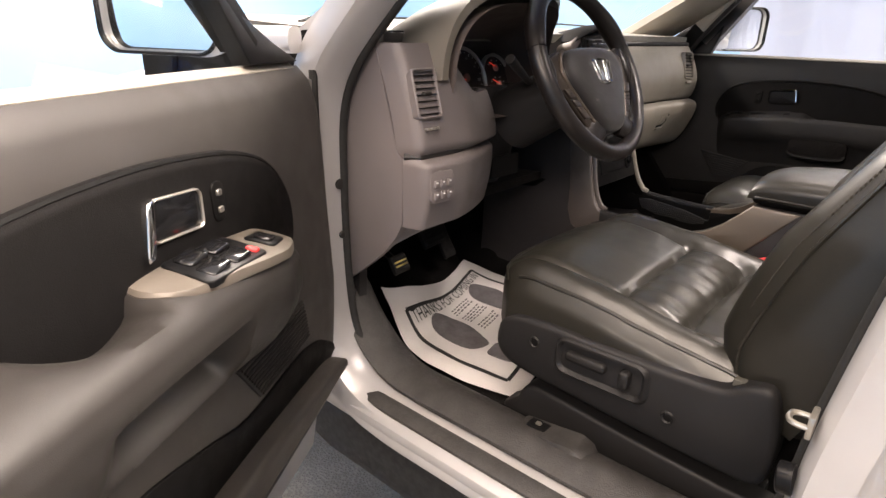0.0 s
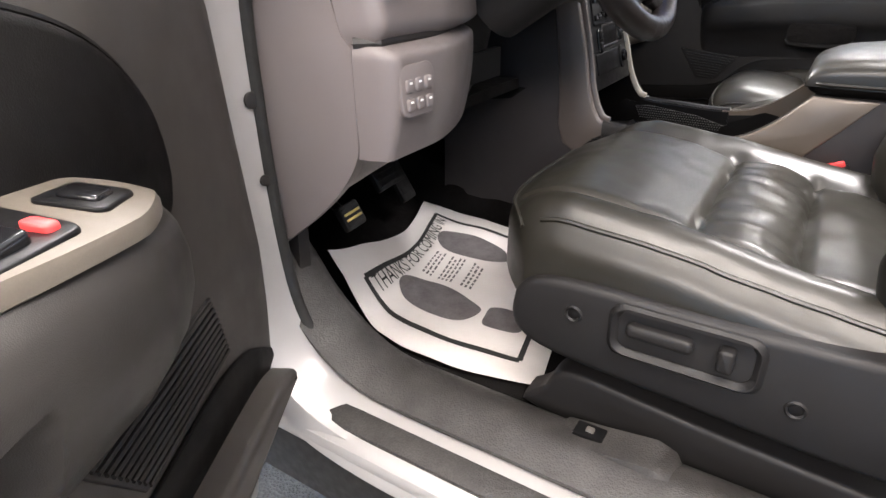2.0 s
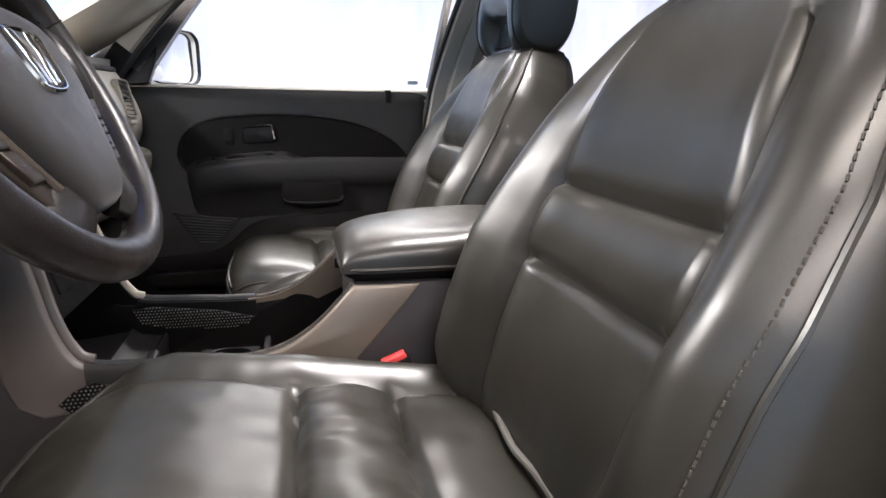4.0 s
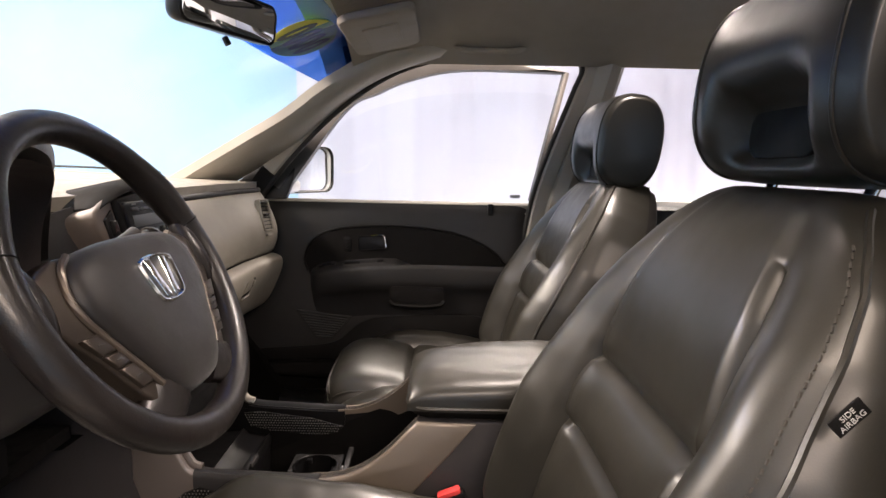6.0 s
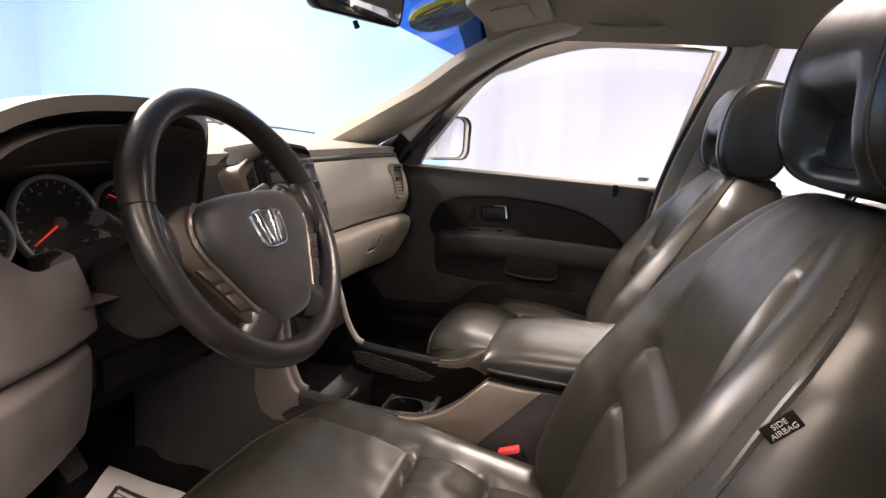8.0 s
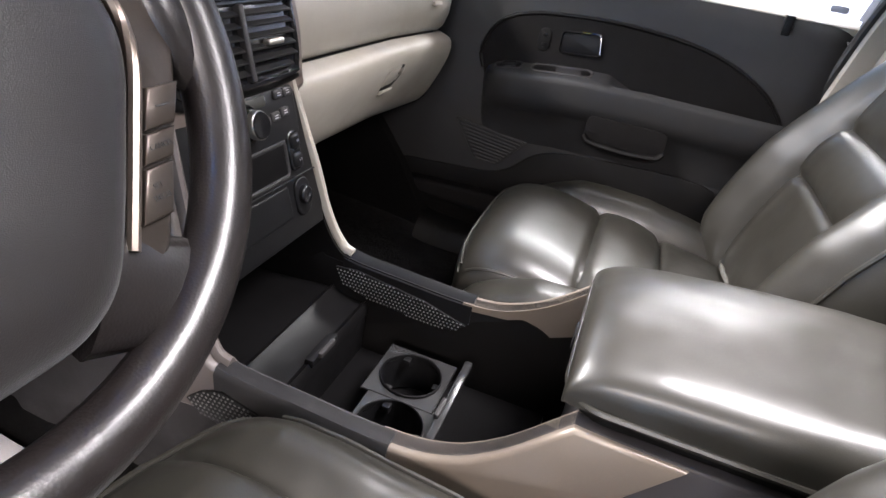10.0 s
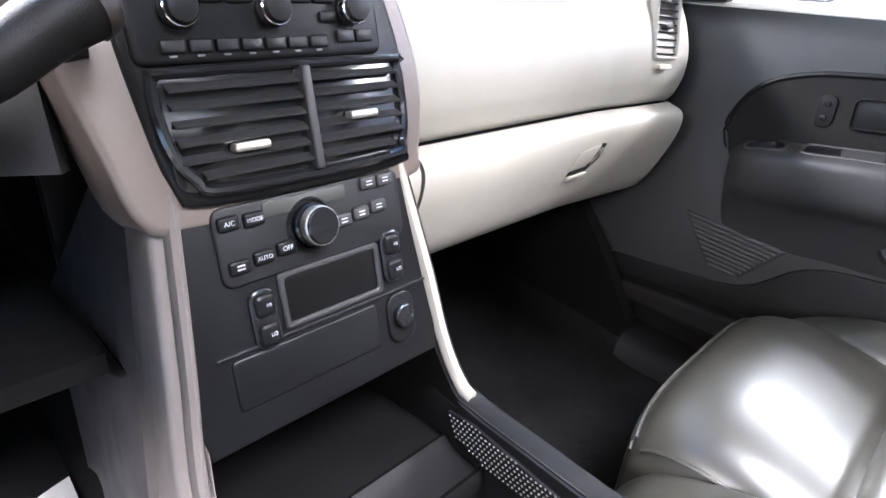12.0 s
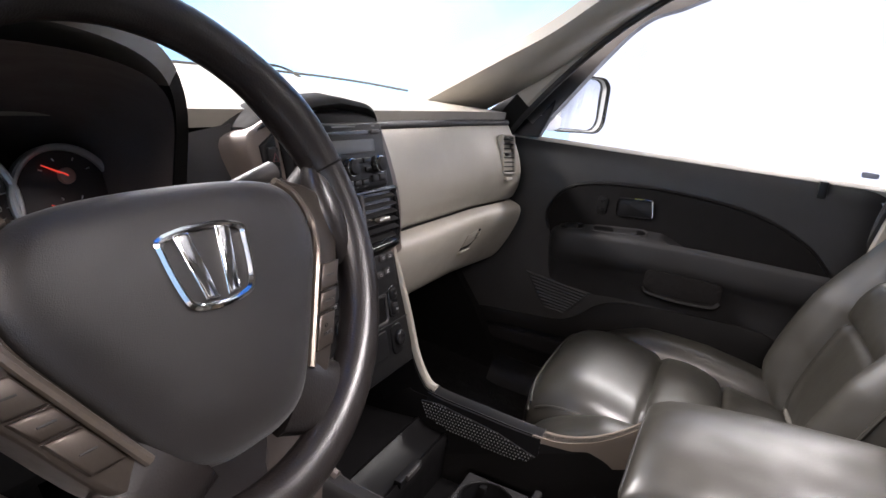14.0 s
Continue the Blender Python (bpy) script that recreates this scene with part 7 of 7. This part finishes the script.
def mat_place(s, t, h=0.0):
    p = MC[(0, 0)].lerp(MC[(1, 0)], s).lerp(MC[(0, 1)].lerp(MC[(1, 1)], s), t)
    left = 0.497 + 0.10 * max(0.0, (t - 0.70) / 0.30) ** 1.5
    right = 0.492 + 0.013 * t
    flat = left + (right - left) * s ** 0.8
    edge = 0.006 * math.sin(s * 7 + 1) * t * t
    bow = flat - p.z - 0.004 * math.sin(math.pi * s) * t
    inward = 0.035 * math.sin(math.pi * s) * t ** 3
    rough = 0.004 * noise.noise(V(s * 6, t * 6, 1))
    return p + V(-0.036 * math.sin(math.pi * min(1.0, t / 0.92)) * (1 - s) ** 2.5, -inward, edge + bow + rough + h)


def paper_mat():
    ob = thing("paper_floor_mat", (-0.4, 0.23, 0.49), "white printed paper floor mat with grey shoe prints", "floor mat")
    bm = B()
    sheet(bm, lambda s, t: mat_place(s, t), np.linspace(0, 1, 40), np.linspace(0, 1, 40), 0.0012)
    part("sheet", bm, PAPER, ob, sharp=80)

    def print_(poly, mat, name, label="", h=0.0014):
        bm = B()
        vs = [bm.verts.new(mat_place(s, t, h)) for s, t in poly]
        c = bm.verts.new(mat_place(sum(p[0] for p in poly) / len(poly), sum(p[1] for p in poly) / len(poly), h + 0.0003))
        for i in range(len(vs)):
            bm.faces.new((vs[i], vs[(i + 1) % len(vs)], c))
        return part(name, bm, mat, ob, label)

    # border line
    corners = [(0.10, 0.10), (0.90, 0.10), (0.90, 0.885), (0.10, 0.885)]
    bm = B()
    for i in range(4):
        (s0, t0), (s1, t1) = corners[i], corners[(i + 1) % 4]
        ds, dt = (0.0, 0.011) if t0 == t1 else (0.011, 0.0)
        rows = [[mat_place(s0 + (s1 - s0) * k / 24 + sg * ds, t0 + (t1 - t0) * k / 24 + sg * dt, 0.0015) for k in range(25)] for sg in (-1, 1)]
        loft(bm, rows, closed=False, cap=False)
    part("border", bm, INK, ob, "black border line")
    sole = [(0.0, 0.0), (0.035, 0.02), (0.052, 0.06), (0.055, 0.11), (0.046, 0.155), (0.02, 0.182), (-0.012, 0.182), (-0.038, 0.155), (-0.046, 0.11), (-0.038, 0.05), (-0.02, 0.01)]
    heel = [(0.0, -0.085), (0.028, -0.078), (0.038, -0.05), (0.034, -0.016), (0.0, -0.012), (-0.024, -0.016), (-0.034, -0.05), (-0.026, -0.078)]
    for s0, t0, k in ((0.29, 0.34, -1), (0.71, 0.345, 1)):
        for shape in (sole, heel):
            sm = smooth_path([(k * a, b, 0) for a, b in shape], 4, True)
            print_([(s0 + p.x * 0.80 / 0.43, t0 + p.y * 1.04 / 0.42) for p in sm], INKGREY, "shoe_print", "grey printed shoe sole")
    # headline
    cu = bpy.data.curves.new("headline", "FONT")
    cu.body, cu.size, cu.align_x, cu.align_y = "THANKS FOR COMING IN", 0.036, "CENTER", "CENTER"
    tmp = new("tmp_text", cu)
    bpy.context.view_layer.update()
    me = bpy.data.meshes.new_from_object(tmp.evaluated_get(bpy.context.evaluated_depsgraph_get()))
    bpy.data.objects.remove(tmp)
    bm = B()
    bm.from_mesh(me)
    bpy.data.meshes.remove(me)
    for v in bm.verts:
        v.co = mat_place(0.50 + v.co.x * 0.76 / 0.43, 0.835 + v.co.y * 1.3 / 0.42, 0.0016)
    part("headline", bm, INK, ob, "black printed headline", clean=False)
    # small print that cannot be read
    random.seed(4)
    for t in (0.745, 0.72, 0.695, 0.64, 0.615, 0.59, 0.565, 0.50, 0.475, 0.45):
        bm = B()
        s = 0.41
        while s < 0.58:
            w = random.uniform(0.012, 0.03)
            rows = [[mat_place(s + q, t + d, 0.0015) for q in (0, w)] for d in (-0.006, 0.006)]
            loft(bm, rows, closed=False, cap=False)
            s += w + 0.010
        part("small_print", bm, INKGREY, ob)
    bm = B()
    s = 0.3
    while s < 0.72:
        w = random.uniform(0.012, 0.02)
        loft(bm, [[mat_place(s + q, 0.155 + d, 0.0015) for q in (0, w)] for d in (-0.014, 0.014)], closed=False, cap=False)
        s += w + 0.007
    part("footline", bm, INK, ob)


paper_mat()


def rubber_mat():
    ob = thing("carpet_mat", (-0.42, 0.22, 0.478), "black car floor mat under the paper", "floor mat")
    bm = B()

    def f(s, t):
        return V(-0.655 + 0.47 * s, -0.06 + 0.60 * t, 0.484 + 0.10 * max(0, t - 0.78) ** 1.3 * 4 * 0.5 + 0.004 * math.sin(s * 9) * math.sin(t * 8))

    sheet(bm, f, np.linspace(0, 1, 20), np.linspace(0, 1, 24), 0.006)
    part("mat", bm, CARPET, ob)


rubber_mat()


def pedal(x, y, z, w, h, label, marked):
    ob = thing("foot_pedal", (x, y, z - 0.03), label, "pedal", "pedals")
    m = frame_matrix((x, y, z), (1, 0.1, 0), (0, 0.55, 0.83), (0, -0.83, 0.55))
    bm = B()
    plate(bm, rrect(w, h, 0.006, 3), lambda a, b, d: m @ V(a, b, d), -0.008, 0.004, 0.003)
    part("foot_plate", bm, RUBBER, ob)
    for i in range(4):
        bm = B()
        plate(bm, rrect(w * 0.8, h * 0.1, 0.001, 2, 0, -h * 0.34 + h * 0.22 * i), lambda a, b, d: m @ V(a, b, d), 0.003, 0.006, 0.001)
        part("tread", bm, BRASS if marked and i in (1, 2) else RUBBER, ob)
    bm = B()
    tube(bm, [m @ V(0, 0, -0.006), m @ V(0, 0.08, -0.06), m @ V(0, 0.2, -0.10)], 0.008, 8)
    part("lever", bm, BLACK, ob)


pedal(-0.585, 0.335, 0.672, 0.05, 0.042, "parking brake pedal with worn gold lettering", True)
pedal(-0.36, 0.44, 0.66, 0.09, 0.06, "black rubber brake pedal", False)
pedal(-0.25, 0.50, 0.62, 0.05, 0.14, "black rubber accelerator pedal", False)


def fuel_release():
    ob = thing("fuel_release", (-0.715, -0.15, 0.52), "grey fuel door release housing on the sill", "switch")
    bm = B()
    rings = []
    for y, w, h in ((-0.080, 0.050, 0.004), (-0.092, 0.054, 0.016), (-0.15, 0.058, 0.022), (-0.195, 0.060, 0.028), (-0.216, 0.056, 0.022), (-0.226, 0.05, 0.003)):
        rings.append([V(-0.716 + w / 2 * a, y, 0.522 + h * b) for a, b in ((-1.1, -1), (-1.0, 0.4), (-0.8, 1), (0.8, 1), (1.0, 0.4), (1.1, -1))])
    loft(bm, rings)
    part("housing", bm, SCUFF, ob, sharp=50)
    bm = B()
    box(bm, (-0.712, -0.122, 0.5415), (0.024, 0.036, 0.006), 0.003)
    part("switch_well", bm, BLACK, ob)
    bm = B()
    box(bm, (-0.712, -0.122, 0.5445), (0.008, 0.010, 0.006), 0.002)
    part("switch", bm, STEEL, ob)


fuel_release()


# ---- overhead ----
def rear_view_mirror():
    ob = thing("rear_view_mirror", (-0.035, 0.06, 1.50), "black rear view mirror on the windscreen", "mirror")
    a, b = V(-0.135, 0.078, 1.437), V(0.062, 0.000, 1.439)
    ax = (b - a).normalized()
    az = V(-0.32, -0.945, -0.12).normalized()
    ay = az.cross(ax).normalized()
    m = frame_matrix((a + b) / 2, ax, ay, ax.cross(ay))
    w = (b - a).length
    f = lambda p, q, h: m @ V(p, q, h)
    o = rrect(w, 0.064, 0.018, 5)
    bm = B()
    loft(bm, [[f(p * s, q * s, h) for p, q in o] for s, h in ((0.94, -0.001), (0.98, 0.001), (1.0, -0.004), (0.99, -0.018), (0.9, -0.032), (0.6, -0.042))])
    part("housing", bm, BLACK, ob)
    bm = B()
    plate(bm, rrect(w * 0.93, 0.054, 0.014, 5), f, -0.002, 0.0014, 0.0004)
    part("mirror_glass", bm, MIRROR, ob, "mirror glass")
    bm = B()
    tube(bm, [f(0, -0.036, -0.012), f(0.002, -0.046, -0.006)], 0.005, 8)
    part("dip_lever", bm, BLACK, ob)
    bm = B()
    tube(bm, [f(0, 0.0, -0.04), V(-0.03, 0.09, 1.455), V(-0.01, 0.07, 1.50)], [0.010, 0.012, 0.016], 10)
    part("stalk", bm, BLACK, ob)


rear_view_mirror()


def sun_visor(x, s):
    ob = thing("sun_visor", (x, -0.1, 1.53), "beige fabric sun visor folded up", "sun visor", "sun visors")
    m = frame_matrix((x, -0.145, 1.512), (1, 0, 0), (0, 0.94, -0.22), (0, 0.22, 0.94))
    bm = B()
    loft(bm, [[m @ V(a * sc, b * sc, h) for a, b in rrect(0.44 if s < 0 else 0.34, 0.16, 0.03, 5)] for sc, h in ((0.95, -0.010), (0.99, -0.006), (1.0, 0.0), (0.99, 0.006), (0.95, 0.010))])
    v = part("board", bm, HEADLINER, ob)
    bm = B()
    plate(bm, rrect(0.18, 0.08, 0.01, 4), lambda a, b, h: m @ V(a, b, -h), 0.008, 0.014, 0.003)
    part("mirror_cover", bm, HEADLINER, ob)


sun_visor(0.40, 1)
sun_visor(-0.36, -1)


def overhead_console():
    ob = thing("overhead_console", (0, -0.2, 1.56), "beige overhead console with map lights", "overhead console")
    bm = B()
    loft(bm, [[V(a * s, -0.20 + b * s, z) for a, b in rrect(0.17, 0.20, 0.03, 5)] for s, z in ((1.05, 1.60), (1.0, 1.545), (0.96, 1.537), (0.85, 1.534))])
    part("shell", bm, HEADLINER, ob)
    for x in (-0.04, 0.04):
        bm = B()
        plate(bm, rrect(0.05, 0.05, 0.01, 4, x, -0.20), lambda a, b, h: V(a, b, 1.536 - h), 0.0, 0.005, 0.002)
        part("map_light", bm, LCD, ob)


overhead_console()


def grab_handle(side, y):
    ob = thing("grab_handle", (side * 0.6, y, 1.54), "beige grab handle above the door", "grab handle", "grab handles")
    bm = B()
    pts = smooth_path([(side * 0.615, y + 0.10, 1.545), (side * 0.595, y + 0.085, 1.520), (side * 0.59, y + 0.05, 1.512), (side * 0.59, y - 0.05, 1.512), (side * 0.595, y - 0.085, 1.520), (side * 0.615, y - 0.10, 1.545)], 6)
    tube(bm, pts, 0.009, 10, flat=0.8)
    part("bar", bm, HEADLINER, ob)
    for k in (-1, 1):
        bm = B()
        box(bm, (side * 0.612, y + k * 0.098, 1.54), (0.03, 0.03, 0.02), 0.006)
        part("foot", bm, HEADLINER, ob)


grab_handle(1, -0.40)


def seat_belt(side):
    ob = thing("seat_belt", (side * 0.70, -0.62, 1.0), "dark seat belt hanging from the door pillar", "seat belt", "seat belts")
    bm = B()
    pts = [(side * 0.665, -0.735, 1.36), (side * 0.69, -0.715, 1.10), (side * 0.70, -0.70, 0.80), (side * 0.70, -0.70, 0.60)]
    rings = [[V(x, y - 0.023, z), V(x, y + 0.023, z), V(x - side * 0.002, y + 0.023, z), V(x - side * 0.002, y - 0.023, z)] for x, y, z in pts]
    loft(bm, rings)
    part("webbing", bm, CHAR, ob)
    bm = B()
    box(bm, (side * 0.668, -0.738, 1.375), (0.02, 0.06, 0.05), 0.008)
    part("anchor", bm, HEADLINER, ob)


seat_belt(1)
seat_belt(-1)


def windscreen_sticker():
    ob = thing("windscreen_sticker", (0.4, 0.05, 1.49), "yellow oval sticker with dark figures seen from behind", "sticker")
    lo, hi = V(0, 0.86, 1.16), V(0, -0.03, 1.55)
    d = (hi - lo).normalized()
    nrm = V(0, -d.z, d.y) * -1
    c = lo.lerp(hi, 0.91) + V(0.47, 0, 0)
    m = frame_matrix(c + V(0, -0.006, -0.010), (1, 0, 0), d, V(1, 0, 0).cross(d))
    bm = B()
    plate(bm, oval(0.27, 0.16, 32), lambda a, b, h: m @ V(a, b, h), -0.0006, 0.0006, 0.0002)
    part("oval", bm, STICKER, ob)
    bm = B()
    for k in range(4):
        x = -0.075 + 0.05 * k
        ring_plate(bm, oval(0.046, 0.10, 14, x, 0), oval(0.014, 0.058, 14, x, 0), lambda a, b, h: m @ V(a, b, -h if h < 0 else h), 0.0006, 0.0014, 0.0002)
    part("figures", bm, STICKERDARK, ob)


windscreen_sticker()


def wiper():
    ob = thing("windscreen_wiper", (0.1, 0.9, 1.18), "black windscreen wiper at the foot of the glass", "wiper")
    bm = B()
    tube(bm, smooth_path([(-0.45, 0.83, 1.180), (-0.1, 0.89, 1.178), (0.2, 0.89, 1.180), (0.50, 0.82, 1.184)], 4), 0.005, 6)
    part("blade", bm, RUBBER, ob)
    bm = B()
    tube(bm, smooth_path([(0.44, 0.835, 1.186), (0.50, 0.825, 1.205), (0.58, 0.80, 1.205), (0.68, 0.79, 1.17)], 4), 0.0035, 6)
    part("arm", bm, BLACK, ob)


wiper()


def defrost_grille(x, y):
    ob = thing("defroster_grille", (x, y, 1.16), "small dark defroster grille on the dashboard top", "grille", "defroster grilles")
    bm = B()
    plate(bm, rrect(0.09, 0.03, 0.006, 3, x, y), lambda a, b, h: V(a, b, 1.154 + h), -0.01, 0.006, 0.002)
    part("frame", bm, GREY, ob)
    for i in range(5):
        bm = B()
        box(bm, (x - 0.032 + 0.016 * i, y, 1.161), (0.007, 0.022, 0.003), 0.0005)
        part("slot", bm, BLACK, ob)


defrost_grille(-0.66, 0.26)
defrost_grille(0.63, 0.33)
